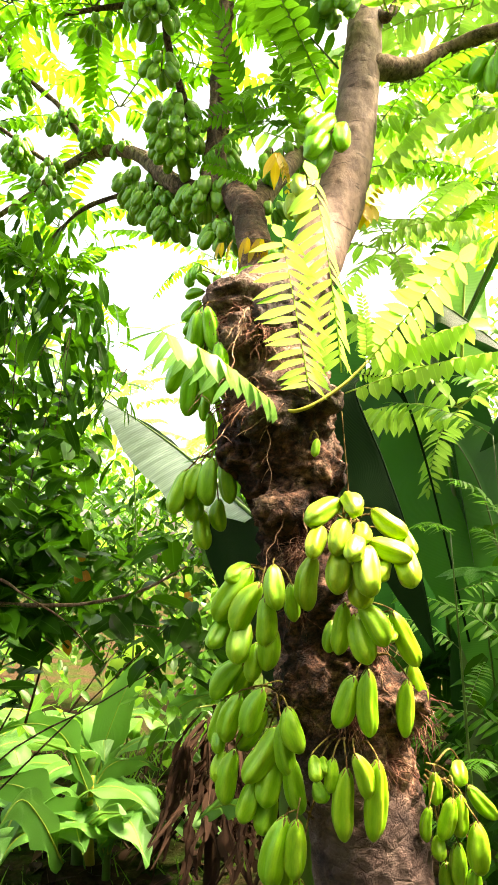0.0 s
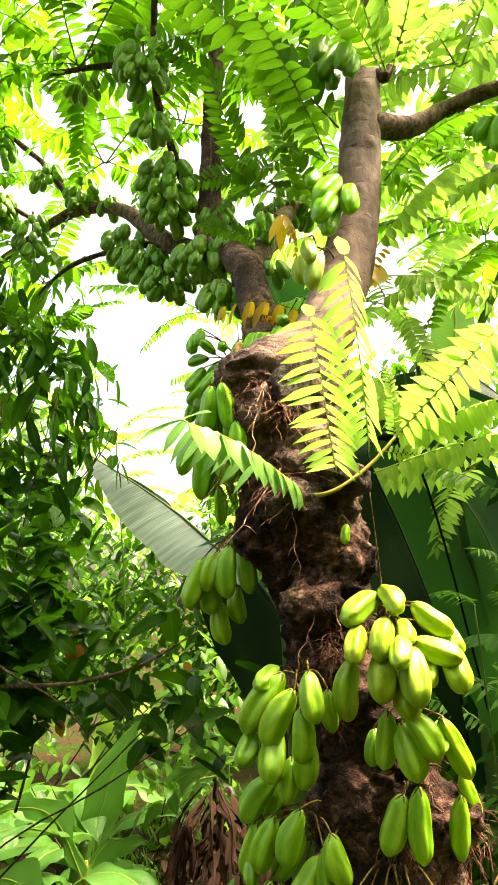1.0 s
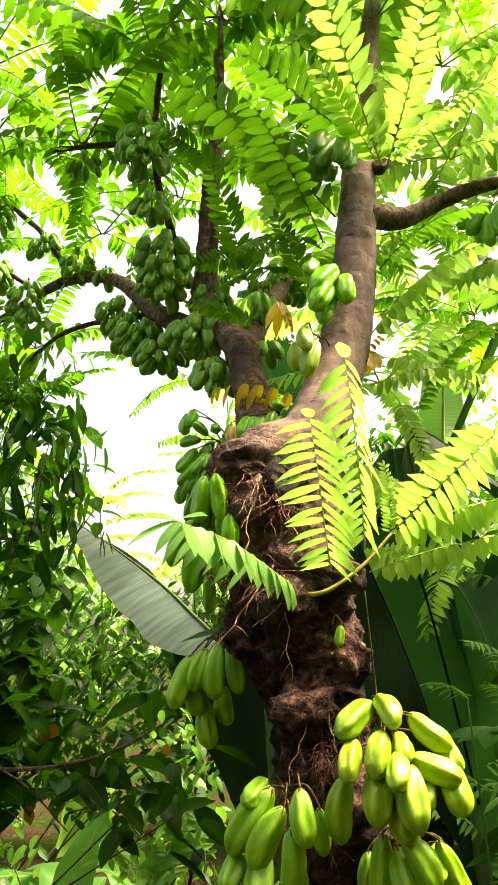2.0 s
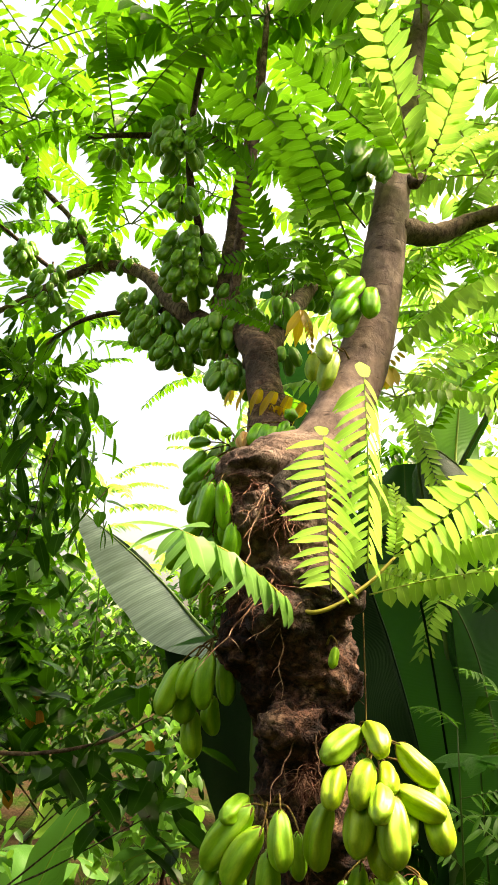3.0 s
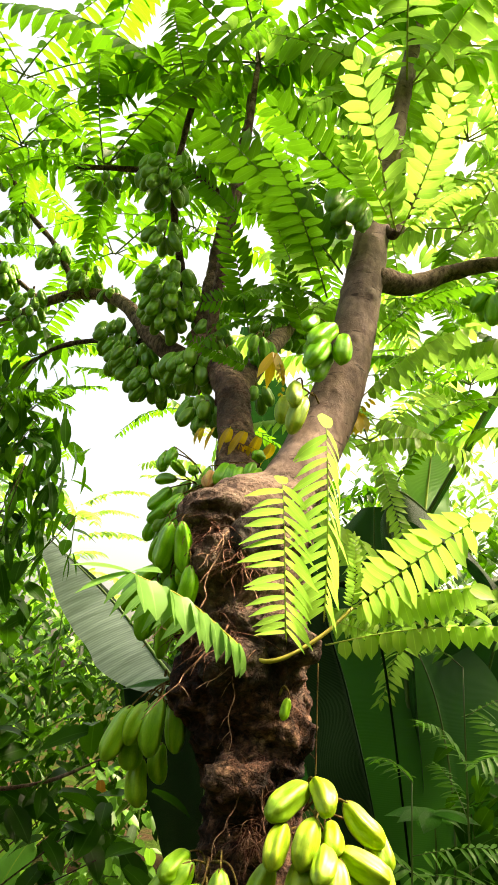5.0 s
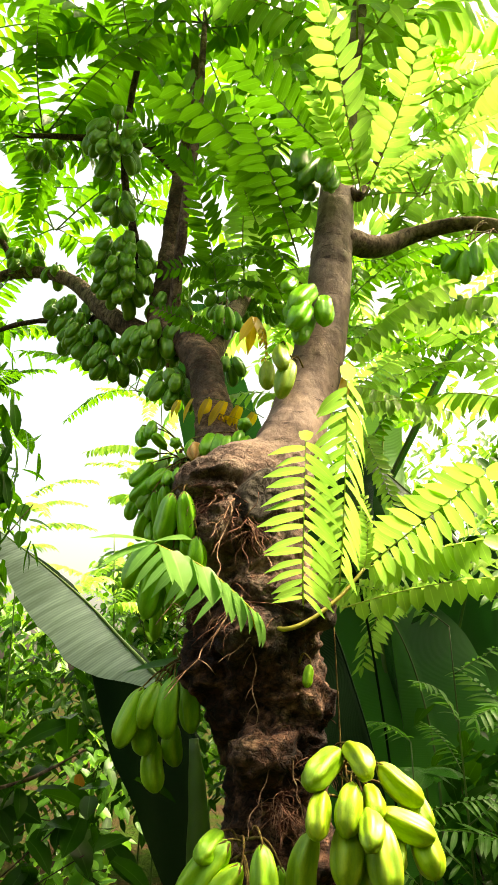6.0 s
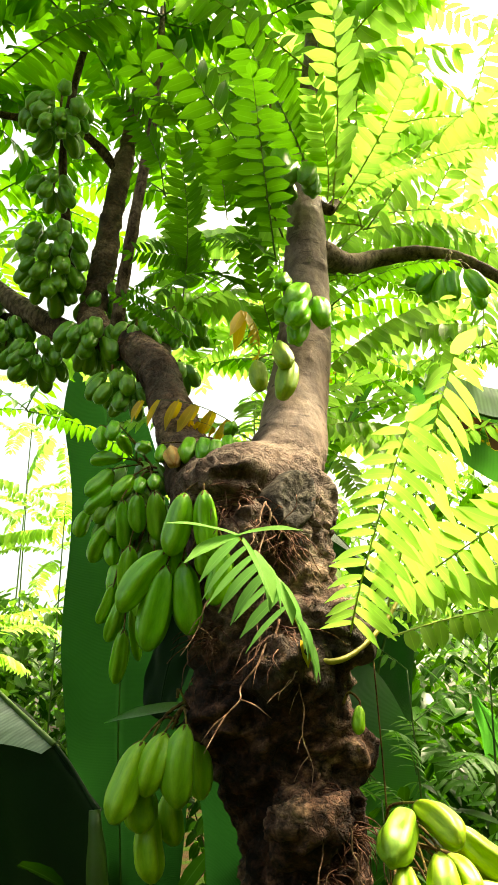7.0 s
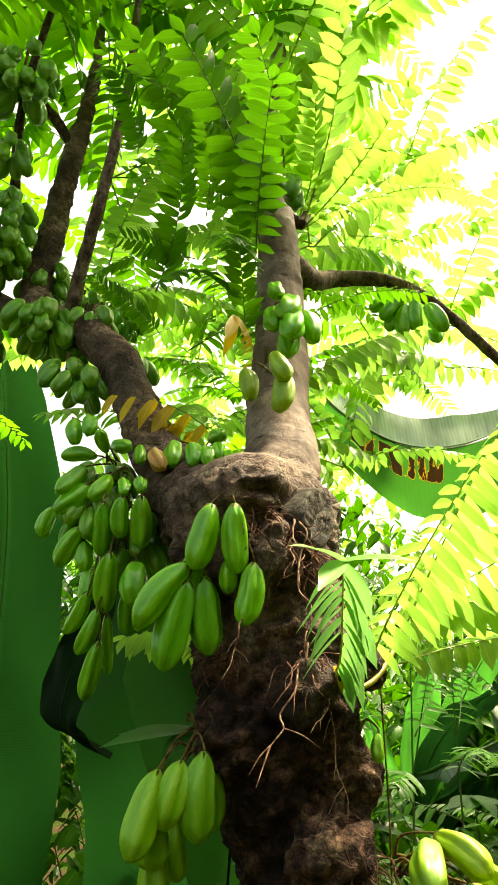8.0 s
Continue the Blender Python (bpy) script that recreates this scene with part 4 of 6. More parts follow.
hung_frond([(0.201, 1.112, 1.686), (0.237, 1.052, 1.722), (0.272, 0.99, 1.757), (0.305, 0.933, 1.788)], 13, 0.056, 0.0165, (0.4, -0.3, -0.9), (-0.5, 0.6, 0.5), 74, start=0.1)
hung_frond([(0.201, 1.112, 1.686), (0.25, 1.083, 1.7), (0.298, 1.053, 1.712), (0.346, 1.024, 1.721)], 11, 0.046, 0.019, (0.12, -0.3, -1.0), (-0.1, 1.0, 0.2), 75, start=0.08)
frond(tree, (0.192, 1.105, 1.675), (0.187, 1.047, 1.771), LEAF_YOUNG, 3, (0, -1, 0.2), split=True)
frond(tree, (0.174, 1.100, 1.660), (0.271, 1.080, 1.645), LEAF_YOUNG, 2, (-0.246, -1.008, -0.111), split=True)
# fronds off the side branches
frond(tree, (0.296, 1.401, 2.336), (0.458, 1.222, 2.397), LEAF_GREEN, 1, (0, -0.2, 1))
frond(tree, (0.255, 1.372, 2.154), (0.421, 1.211, 2.258), LEAF_YOUNG, 5, (0, -0.2, 1))
frond(tree, (0.286, 1.521, 2.101), (0.512, 1.411, 2.093), LEAF_YOUNG, 6, (0, -0.2, 1))
frond(tree, (0.311, 1.424, 2.438), (0.503, 1.373, 2.408), LEAF_GREEN, 0, (0, -0.2, 1))
frond(tree, (0.272, 1.430, 2.237), (0.486, 1.383, 2.194), LEAF_GREEN, 2, (0, -0.2, 1))
frond(tree, (0.377, 1.729, 2.270), (0.617, 1.651, 2.151), LEAF_YOUNG, 6, (0, -0.2, 1))
frond(tree, (0.489, 1.867, 2.140), (0.634, 1.695, 2.358), LEAF_GREEN, 1, (0, -0.2, 1))
frond(tree, (0.341, 1.480, 2.054), (0.365, 1.380, 1.858), LEAF_YOUNG, 3, (-0.256, -0.971, -0.265))
# the fan at the top of the upright limb
frond(tree, (0.341, 1.422, 2.623), (0.140, 1.085, 2.734), LEAF_YOUNG, 0, (-0.165, -0.779, -0.623))
frond(tree, (0.341, 1.422, 2.623), (0.355, 1.115, 2.783), LEAF_YOUNG, 2, (-0.216, -0.768, -0.617))
frond(tree, (0.341, 1.422, 2.623), (0.439, 1.209, 2.626), LEAF_YOUNG, 1, (0, -0.2, 1))
frond(tree, (0.313, 1.420, 2.632), (0.156, 1.163, 2.641), LEAF_YOUNG, 4, (-0.162, -0.800, -0.601))
frond(tree, (0.208, 1.415, 2.481), (-0.121, 1.222, 2.649), LEAF_GREEN, 2, (-0.061, -0.836, -0.580))
frond(tree, (0.172, 1.393, 2.381), (-0.034, 1.222, 2.277), LEAF_GREEN, 4, (0, -0.2, 1))
frond(tree, (0.129, 1.409, 2.328), (-0.088, 1.291, 2.224), LEAF_GREEN, 1, (0, -0.2, 1))
frond(tree, (0.170, 1.389, 2.393), (-0.008, 1.105, 2.501), LEAF_GREEN, 2, (0, -0.2, 1))
frond(tree, (0.274, 1.412, 2.696), (-0.009, 1.155, 2.674), LEAF_GREEN, 2, (-0.368, -0.601, -0.686))
frond(tree, (0.130, 1.567, 2.732), (-0.159, 1.315, 2.711), LEAF_GREEN, 2, (-0.270, -0.673, -0.681))
frond(tree, (0.001, 1.397, 2.718), (-0.207, 1.335, 2.619), LEAF_GREEN, 0, (0, -0.2, 1))
frond(tree, (0.440, 1.355, 2.698), (0.590, 1.127, 2.660), LEAF_YOUNG, 1, (0, -0.2, 1))
frond(tree, (0.508, 1.443, 2.695), (0.677, 1.252, 2.567), LEAF_YOUNG, 4, (0, -0.2, 1))
frond(tree, (0.132, 1.554, 2.511), (-0.086, 1.624, 2.434), LEAF_GREEN, 1, (0, -0.2, 1))
frond(tree, (0.190, 1.453, 2.251), (0.060, 1.278, 2.368), LEAF_GREEN, 4, (-0.424, -0.732, -0.541))
frond(tree, (0.211, 1.705, 2.385), (0.281, 1.402, 2.341), LEAF_GREEN, 0, (0, -0.2, 1))
frond(tree, (0.460, 1.531, 2.362), (0.618, 1.305, 2.311), LEAF_YOUNG, 5, (0, -0.2, 1))
frond(tree, (0.018, 1.496, 2.338), (-0.079, 1.247, 2.449), LEAF_GREEN, 1, (-0.008, -0.872, -0.537))
frond(tree, (0.058, 1.458, 2.416), (-0.109, 1.378, 2.319), LEAF_GREEN, 1, (-0.011, -0.888, -0.516))
frond(tree, (0.029, 1.494, 2.249), (-0.126, 1.442, 2.263), LEAF_GREEN, 1, (0.001, -0.923, -0.461))
frond(tree, (-0.044, 1.506, 2.672), (-0.191, 1.313, 2.622), LEAF_GREEN, 1, (0.035, -0.816, -0.605))
frond(tree, (0.086, 1.436, 2.518), (-0.031, 1.270, 2.579), LEAF_GREEN, 1, (-0.038, -0.828, -0.591))
frond(tree, (0.531, 1.451, 2.411), (0.616, 1.345, 2.244), LEAF_GREEN, 2, (0, -0.2, 1))
# a broad toothed leaf above the bunch beside the trunk
for to, wide in (((-0.115, 0.012, -0.008), 0.034), ((-0.06, -0.03, -0.028), 0.026), ((-0.075, 0.05, 0.004), 0.026)):
    to = np.array(to)
    face = np.array((-0.1, -0.35, 0.95))
    face = face - to * np.dot(face, to) / np.dot(to, to)
    v, f, uv = leaflet(np.array((-0.02, 1.255, 1.552)), to, face, np.linalg.norm(to), wide, 0.25, 8, 0.2)
    under("leaf", mesh_of("leaf", v, f, LEAF_MID, uvs=uv), tree, "broad green leaf")
# yellowing fronds
frond(tree, (0.108, 1.422, 2.032), (-0.063, 1.453, 2.090), LEAF_YELLOW, 0, (0, -0.6, 0.8), "short frond of yellowed leaflets", split=True)
frond(tree, (0.067, 1.273, 2.158), (0.078, 1.270, 2.093), LEAF_YELLOW, 0, (0, -1, 0.2), "two yellowed leaflets", split=True)
frond(tree, (0.254, 1.409, 2.132), (0.301, 1.393, 2.184), LEAF_YELLOW, 0, (0, -0.8, 0.4), "few yellowed leaflets", split=True)
frond(tree, (0.066, 1.418, 2.018), (-0.000, 1.450, 2.048), LEAF_YELLOW, 0, (0, -0.8, 0.4), "few yellowed leaflets", split=True)


def yellow_pair(at, long, wide):
    """A few yellowed leaflets hanging from a twig."""
    for to in ((-0.5, -0.3, -1.0), (0.35, -0.3, -1.0), (-0.1, 0.3, -1.0)):
        to = np.array(to)
        face = np.array((to[0] * 0.5, -1.0, 0.3))
        face = face - to * np.dot(face, to) / np.dot(to, to)
        v, f, uv = leaflet(np.array(at), to, face, long, wide, 0.2, 8, 0.2)
        under("leaflet", mesh_of("leaflet", v, f, LEAF_YELLOW, uvs=uv), tree, "hanging yellowed leaflet")


yellow_pair((0.058, 1.291, 2.185), 0.075, 0.02)
yellow_pair((0.25, 1.4, 2.13), 0.055, 0.026)
yellow_pair((0.27, 1.42, 2.14), 0.05, 0.024)


# the pale sprig in front of the bark, its rows of leaflets hanging to both sides, a few long ones at its end
sprig = hung_frond([(0.045, 1.095, 1.60), (0.022, 1.05, 1.612), (-0.05, 0.968, 1.648), (-0.119, 0.895, 1.662)], 12, 0.056, 0.037, (0.42, -0.3, -0.85), (-0.75, 0.35, -0.7), 76, LEAF_PALE, STALK_YELLOW, 0.25, label="pale green sprig of young leaflets", fat=0.0017, end=False, second=(0.066, 0.016, 0.45))
for to, face, wide in (((-0.068, -0.02, 0.008), (-0.2, -0.4, 0.9), 0.021), ((-0.058, -0.036, -0.026), (-0.2, -0.5, 0.9), 0.017), ((0.036, -0.045, 0.006), (0.1, -0.6, 0.7), 0.024)):
    to, face = np.array(to), np.array(face)
    face = face - to * np.dot(face, to) / np.dot(to, to)
    v, f, uv = leaflet(np.array((-0.119, 0.895, 1.662)), to, face, np.linalg.norm(to), wide, 0.35, 8, 0.15)
    under("leaflet", mesh_of("leaflet", v, f, LEAF_PALE, uvs=uv), sprig)
v, f, uv = leaflet(np.array((0.03, 1.066, 1.61)), np.array((0.1, -0.35, -1.0)), np.array((0.2, -0.9, 0.35)), 0.03, 0.013, 0.2, 8, 0.2)
under("leaflet", mesh_of("leaflet", v, f, LEAF_YELLOW, uvs=uv), sprig, "yellowed leaflet")


def spray(at, count, size, mat, seed, tilt=0.2, start=0.0, arc=360.0):
    """A twig end with fronds fanning round it."""
    r = random.Random(seed)
    for i in range(count):
        a = radians(start + arc * i / count + r.uniform(-18, 18))
        s = size * r.uniform(0.8, 1.15)
        tip = Vector(at) + Vector((math.cos(a), math.sin(a), tilt + r.uniform(-0.45, 0.35))).normalized() * s
        frond(tree, at, tip, mat, r.randrange(7), (r.uniform(-0.3, 0.3), r.uniform(-0.4, 0.2), 1))


# twig ends of the high crown
for n, (x, y, z, count, size, young) in enumerate((
        (-0.24, 1.66, 3.2, 7, 0.5, 0), (-0.5, 1.93, 3.12, 7, 0.5, 0), (-0.8, 2.0, 3.2, 7, 0.5, 0), (-1.0, 2.52, 3.5, 7, 0.55, 0),
        (-1.2, 2.7, 3.2, 6, 0.5, 0), (-0.055, 1.574, 3.25, 7, 0.5, 0), (-0.06, 1.8, 3.45, 7, 0.55, 0), (0.38, 1.55, 3.25, 7, 0.55, 1),
        (0.43, 1.6, 3.6, 7, 0.55, 1), (0.1, 2.0, 3.1, 6, 0.5, 0), (0.2, 2.2, 2.8, 6, 0.5, 1), (0.6, 2.2, 2.9, 6, 0.5, 1))):
    spray((x, y, z), count, size, LEAF_YOUNG if young else LEAF_GREEN, 100 + n)
# twig ends of the left and middle crown
for n, (x, y, z, count, size, young) in enumerate((
        (0.62, 1.7, 2.9, 5, 0.45, 1), (0.5, 2.2, 2.4, 6, 0.5, 1), (-0.5, 2.4, 3.1, 6, 0.5, 0), (-0.2, 2.3, 3.2, 6, 0.5, 0),
        (-0.8, 2.7, 2.75, 6, 0.45, 0), (-1.2, 2.9, 2.7, 6, 0.45, 0), (0.15, 1.7, 3.4, 7, 0.5, 0), (0.75, 1.9, 3.7, 5, 0.55, 1),
        (-0.4, 1.5, 3.5, 7, 0.5, 0), (-0.9, 2.1, 3.6, 7, 0.55, 0), (0.35, 2.6, 2.9, 6, 0.5, 1), (0.9, 2.6, 2.9, 6, 0.5, 1))):
    spray((x, y, z), count, size, LEAF_YOUNG if young else LEAF_GREEN, 112 + n)
# twig ends of the crown behind
for n, (x, y, z, count, size, young) in enumerate((
        (-0.15, 2.9, 2.7, 5, 0.45, 0), (1.2, 2.2, 2.5, 6, 0.55, 1), (0.95, 1.85, 3.1, 7, 0.55, 1), (0.65, 1.75, 3.3, 7, 0.55, 1),
        (1.25, 1.95, 2.8, 6, 0.55, 1), (0.6, 1.65, 3.6, 7, 0.55, 1), (1.1, 1.7, 3.5, 6, 0.55, 1), (1.5, 1.9, 3.1, 6, 0.6, 1),
        (0.55, 1.75, 1.75, 5, 0.4, 1))):
    spray((x, y, z), count, size, LEAF_YOUNG if young else LEAF_GREEN, 124 + n)
# twig ends of the right side and low shoots
for n, (x, y, z, count, size, young) in enumerate((
        (-0.89, 2.52, 2.5, 5, 0.32, 0), (-0.74, 2.63, 2.49, 5, 0.32, 0), (0.63, 2.08, 3.18, 6, 0.5, 1), (0.82, 2.23, 3.01, 6, 0.5, 0),
        (0.72, 2.47, 2.92, 6, 0.5, 1), (0.94, 2.4, 2.77, 6, 0.5, 0))):
    spray((x, y, z), count, size, LEAF_YOUNG if young else LEAF_GREEN, 136 + n)

# ---- fruit on the trunk ----
fruit_cluster((0.163, 1.118, 1.384), FRUIT_RIPE, "two ripe yellow-green bilimbi fruits below a heavy bunch", [
    (0.202, 1.04, 1.361, 0.185, 0.995, 1.331, 0.0169),
    (0.095, 1.022, 1.361, 0.086, 1.034, 1.29, 0.0191),
])

fruit_cluster((0.163, 1.113, 1.411), FRUIT_RIPE, "heavy bunch of ripe yellow-green bilimbi fruit growing from the trunk", [
    (0.138, 1.053, 1.444, 0.09, 1.014, 1.413, 0.0191),
    (0.148, 1.051, 1.451, 0.154, 1.001, 1.424, 0.0173),
    (0.142, 1.013, 1.412, 0.124, 0.985, 1.367, 0.0166),
    (0.108, 1.023, 1.402, 0.091, 0.991, 1.363, 0.0159),
    (0.168, 1.032, 1.407, 0.162, 0.991, 1.383, 0.0144),
    (0.188, 1.046, 1.429, 0.228, 1.024, 1.393, 0.018),
    (0.229, 1.059, 1.408, 0.24, 1.025, 1.368, 0.0173),
    (0.178, 1.018, 1.381, 0.227, 0.995, 1.36, 0.0183),
    (0.229, 1.029, 1.373, 0.231, 0.995, 1.323, 0.0193),
    (0.154, 0.999, 1.385, 0.14, 0.953, 1.359, 0.0163),
    (0.136, 1.019, 1.373, 0.125, 0.992, 1.315, 0.0199),
    (0.17, 1.001, 1.373, 0.167, 0.971, 1.312, 0.0212),
    (0.162, 1.033, 1.349, 0.159, 0.994, 1.295, 0.0209),
])

fruit_cluster((0.035, 1.12, 1.322), FRUIT_GREEN, "hanging bunch of glossy green bilimbi fruit growing from the trunk", [
    (-0.001, 1.097, 1.346, -0.029, 1.059, 1.327, 0.0156),
    (0.003, 1.071, 1.34, -0.046, 1.083, 1.272, 0.0225),
    (0.016, 1.056, 1.319, -0.018, 1.068, 1.256, 0.0204),
    (0.036, 1.024, 1.346, 0.04, 1.009, 1.291, 0.0174),
    (0.062, 1.047, 1.319, 0.067, 1.056, 1.27, 0.0127),
    (0.024, 1.032, 1.3, 0.022, 1.043, 1.238, 0.0174),
    (0.03, 1.057, 1.265, 0.026, 1.068, 1.2, 0.0177),
    (-0.036, 1.102, 1.266, -0.057, 1.072, 1.23, 0.0167),
    (-0.005, 1.085, 1.263, -0.018, 1.055, 1.211, 0.0199),
    (0.012, 1.081, 1.23, 0.003, 1.076, 1.181, 0.0155),
    (-0.01, 1.104, 1.202, -0.052, 1.114, 1.15, 0.0184),
    (0.008, 1.115, 1.192, -0.019, 1.124, 1.144, 0.015),
])

fruit_cluster((0.186, 1.111, 1.27), FRUIT_GREEN, "hanging bunch of glossy green bilimbi fruit growing from the trunk", [
    (0.14, 1.034, 1.291, 0.132, 1.045, 1.226, 0.0158),
    (0.127, 1.066, 1.265, 0.119, 1.062, 1.224, 0.0128),
    (0.162, 1.015, 1.292, 0.191, 1.004, 1.241, 0.0187),
    (0.157, 1.037, 1.275, 0.168, 1.015, 1.216, 0.0207),
    (0.213, 1.045, 1.278, 0.246, 1.058, 1.208, 0.0167),
    (0.221, 1.065, 1.273, 0.205, 1.035, 1.242, 0.0145),
    (0.25, 1.096, 1.199, 0.268, 1.106, 1.144, 0.013),
])

fruit_cluster((0.194, 1.094, 1.212), FRUIT_GREEN, "three slender green bilimbi fruits hanging apart on thin stalks", [
    (0.15, 1.034, 1.188, 0.13, 1.045, 1.124, 0.0187),
    (0.17, 1.023, 1.198, 0.172, 1.037, 1.116, 0.0178),
    (0.233, 1.054, 1.179, 0.23, 1.066, 1.107, 0.0141),
])

fruit_cluster((0.052, 1.117, 1.133), FRUIT_GREEN, "dense bunch of glossy green bilimbi fruit low on the trunk", [
    (-0.036, 1.115, 1.142, -0.055, 1.126, 1.082, 0.0149),
    (-0.014, 1.085, 1.156, -0.035, 1.096, 1.093, 0.0179),
    (0.02, 1.065, 1.167, -0.001, 1.076, 1.105, 0.0176),
    (-0.043, 1.123, 1.099, -0.048, 1.105, 1.07, 0.0122),
    (0.025, 1.108, 1.131, -0.01, 1.118, 1.075, 0.0173),
    (0.045, 1.066, 1.112, -0.001, 1.078, 1.042, 0.0207),
    (0.056, 1.042, 1.144, 0.072, 1.043, 1.089, 0.0171),
    (0.047, 1.055, 1.122, 0.058, 1.067, 1.053, 0.0164),
    (0.041, 1.082, 1.068, 0.024, 1.081, 1.006, 0.0201),
    (0.061, 1.064, 1.069, 0.073, 1.076, 0.999, 0.0173),
    (-0.022, 1.1, 1.072, -0.035, 1.113, 1, 0.017),
    (-0.04, 1.129, 1.064, -0.048, 1.11, 1.028, 0.0149),
    (0.008, 1.099, 1.028, -0.009, 1.095, 0.978, 0.0169),
])

fruit_cluster((0.157, 1.099, 1.08), FRUIT_GREEN, "small bunch of long green bilimbi fruit low on the trunk", [
    (0.119, 1.035, 1.077, 0.115, 1.043, 1.035, 0.0112),
    (0.137, 1.028, 1.064, 0.134, 1.044, 0.976, 0.0174),
    (0.148, 1.015, 1.087, 0.164, 1.024, 1.035, 0.0141),
    (0.18, 1.026, 1.075, 0.175, 1.043, 0.978, 0.0182),
    (0.093, 1.054, 1.076, 0.095, 1.033, 1.051, 0.0122),
    (0.107, 1.054, 1.074, 0.108, 1.034, 1.061, 0.009),
    (0.099, 1.079, 1.034, 0.108, 1.052, 1.019, 0.0124),
])

fruit_cluster((0.084, 1.115, 0.988), FRUIT_GREEN, "bunch of long green bilimbi fruit near the foot of the trunk", [
    (0.033, 1.11, 1.013, 0.02, 1.098, 0.961, 0.0187),
    (0.051, 1.05, 0.994, 0.031, 1.065, 0.907, 0.0208),
    (0.067, 1.041, 0.993, 0.064, 1.054, 0.921, 0.0174),
    (0.048, 1.079, 0.931, 0.044, 1.085, 0.869, 0.0187),
    (0.071, 1.065, 0.907, 0.07, 1.076, 0.844, 0.0168),
])

fruit_cluster((0.285, 1.125, 1.033), FRUIT_GREEN, "shaded bunch of green bilimbi fruit beside the lower trunk", [
    (0.301, 1.093, 1.006, 0.288, 1.103, 0.953, 0.0142),
    (0.265, 1.086, 0.997, 0.261, 1.094, 0.952, 0.01),
    (0.28, 1.106, 1.038, 0.282, 1.113, 0.996, 0.0111),
    (0.33, 1.151, 1.042, 0.321, 1.117, 1.022, 0.0151),
    (0.316, 1.102, 1.008, 0.316, 1.112, 0.953, 0.0144),
    (0.346, 1.158, 1.003, 0.386, 1.166, 0.959, 0.0142),
    (0.335, 1.09, 0.973, 0.339, 1.102, 0.907, 0.0174),
    (0.312, 1.115, 0.937, 0.316, 1.125, 0.879, 0.0144),
    (0.285, 1.122, 0.946, 0.283, 1.106, 0.92, 0.0119),
    (0.334, 1.111, 0.903, 0.338, 1.12, 0.854, 0.0142),
    (0.297, 1.13, 0.904, 0.302, 1.139, 0.854, 0.0136),
])

fruit_cluster((-0.052, 1.2, 1.542), FRUIT_GREEN, "bunch of plump green bilimbi fruit beside the trunk", [
    (-0.106, 1.185, 1.509, -0.131, 1.181, 1.442, 0.0182),
    (-0.084, 1.176, 1.518, -0.102, 1.174, 1.465, 0.0172),
    (-0.064, 1.166, 1.526, -0.07, 1.164, 1.455, 0.0184),
    (-0.045, 1.196, 1.53, -0.034, 1.194, 1.461, 0.0168),
    (-0.101, 1.204, 1.472, -0.097, 1.202, 1.428, 0.0198),
    (-0.083, 1.223, 1.44, -0.077, 1.219, 1.381, 0.0178),
    (-0.055, 1.234, 1.462, -0.05, 1.231, 1.412, 0.016),
])

fruit_cluster((0.115, 1.101, 1.557), FRUIT_GREEN, "single tiny green bilimbi fruit on the bark", [
    (0.11, 1.087, 1.547, 0.105, 1.084, 1.521, 0.0077),
])

fruit_cluster((-0.045, 1.14, 1.79), FRUIT_FRESH, "bunch of large glossy green bilimbi fruit under the trunk fork", [
    (-0.087, 1.13, 1.779, -0.096, 1.145, 1.716, 0.0178),
    (-0.071, 1.108, 1.777, -0.06, 1.115, 1.712, 0.0165),
    (-0.1, 1.155, 1.715, -0.138, 1.182, 1.655, 0.0175),
    (-0.098, 1.158, 1.697, -0.108, 1.178, 1.615, 0.0212),
    (-0.077, 1.155, 1.703, -0.064, 1.163, 1.632, 0.0192),
    (-0.05, 1.1, 1.712, -0.056, 1.108, 1.655, 0.0165),
    (-0.062, 1.13, 1.722, -0.058, 1.136, 1.69, 0.011),
    (-0.083, 1.17, 1.735, -0.075, 1.172, 1.672, 0.018),
    (-0.081, 1.202, 1.721, -0.101, 1.25, 1.664, 0.0161),
    (-0.059, 1.196, 1.704, -0.035, 1.212, 1.644, 0.0174),
])

fruit_cluster((-0.033, 1.48, 1.942), FRUIT_FRESH, "large bunch of dark green bilimbi fruit below the forked limb", [
    (-0.13, 1.463, 2.004, -0.133, 1.441, 1.96, 0.0137),
    (-0.113, 1.446, 2.009, -0.122, 1.421, 1.97, 0.0137),
    (-0.1, 1.434, 1.941, -0.138, 1.463, 1.941, 0.0124),
    (-0.085, 1.431, 1.951, -0.11, 1.404, 1.966, 0.0115),
    (-0.071, 1.439, 1.968, -0.068, 1.394, 1.952, 0.0127),
    (-0.109, 1.451, 1.924, -0.143, 1.451, 1.882, 0.0171),
    (-0.106, 1.439, 1.893, -0.14, 1.456, 1.854, 0.0168),
    (-0.082, 1.415, 1.905, -0.11, 1.409, 1.866, 0.0149),
    (-0.101, 1.39, 1.853, -0.087, 1.414, 1.791, 0.0151),
    (-0.086, 1.362, 1.857, -0.077, 1.376, 1.808, 0.0149),
    (-0.064, 1.345, 1.857, -0.047, 1.367, 1.798, 0.0167),
    (-0.132, 1.499, 1.868, -0.144, 1.499, 1.825, 0.0143),
    (-0.11, 1.439, 1.826, -0.122, 1.474, 1.781, 0.0163),
])

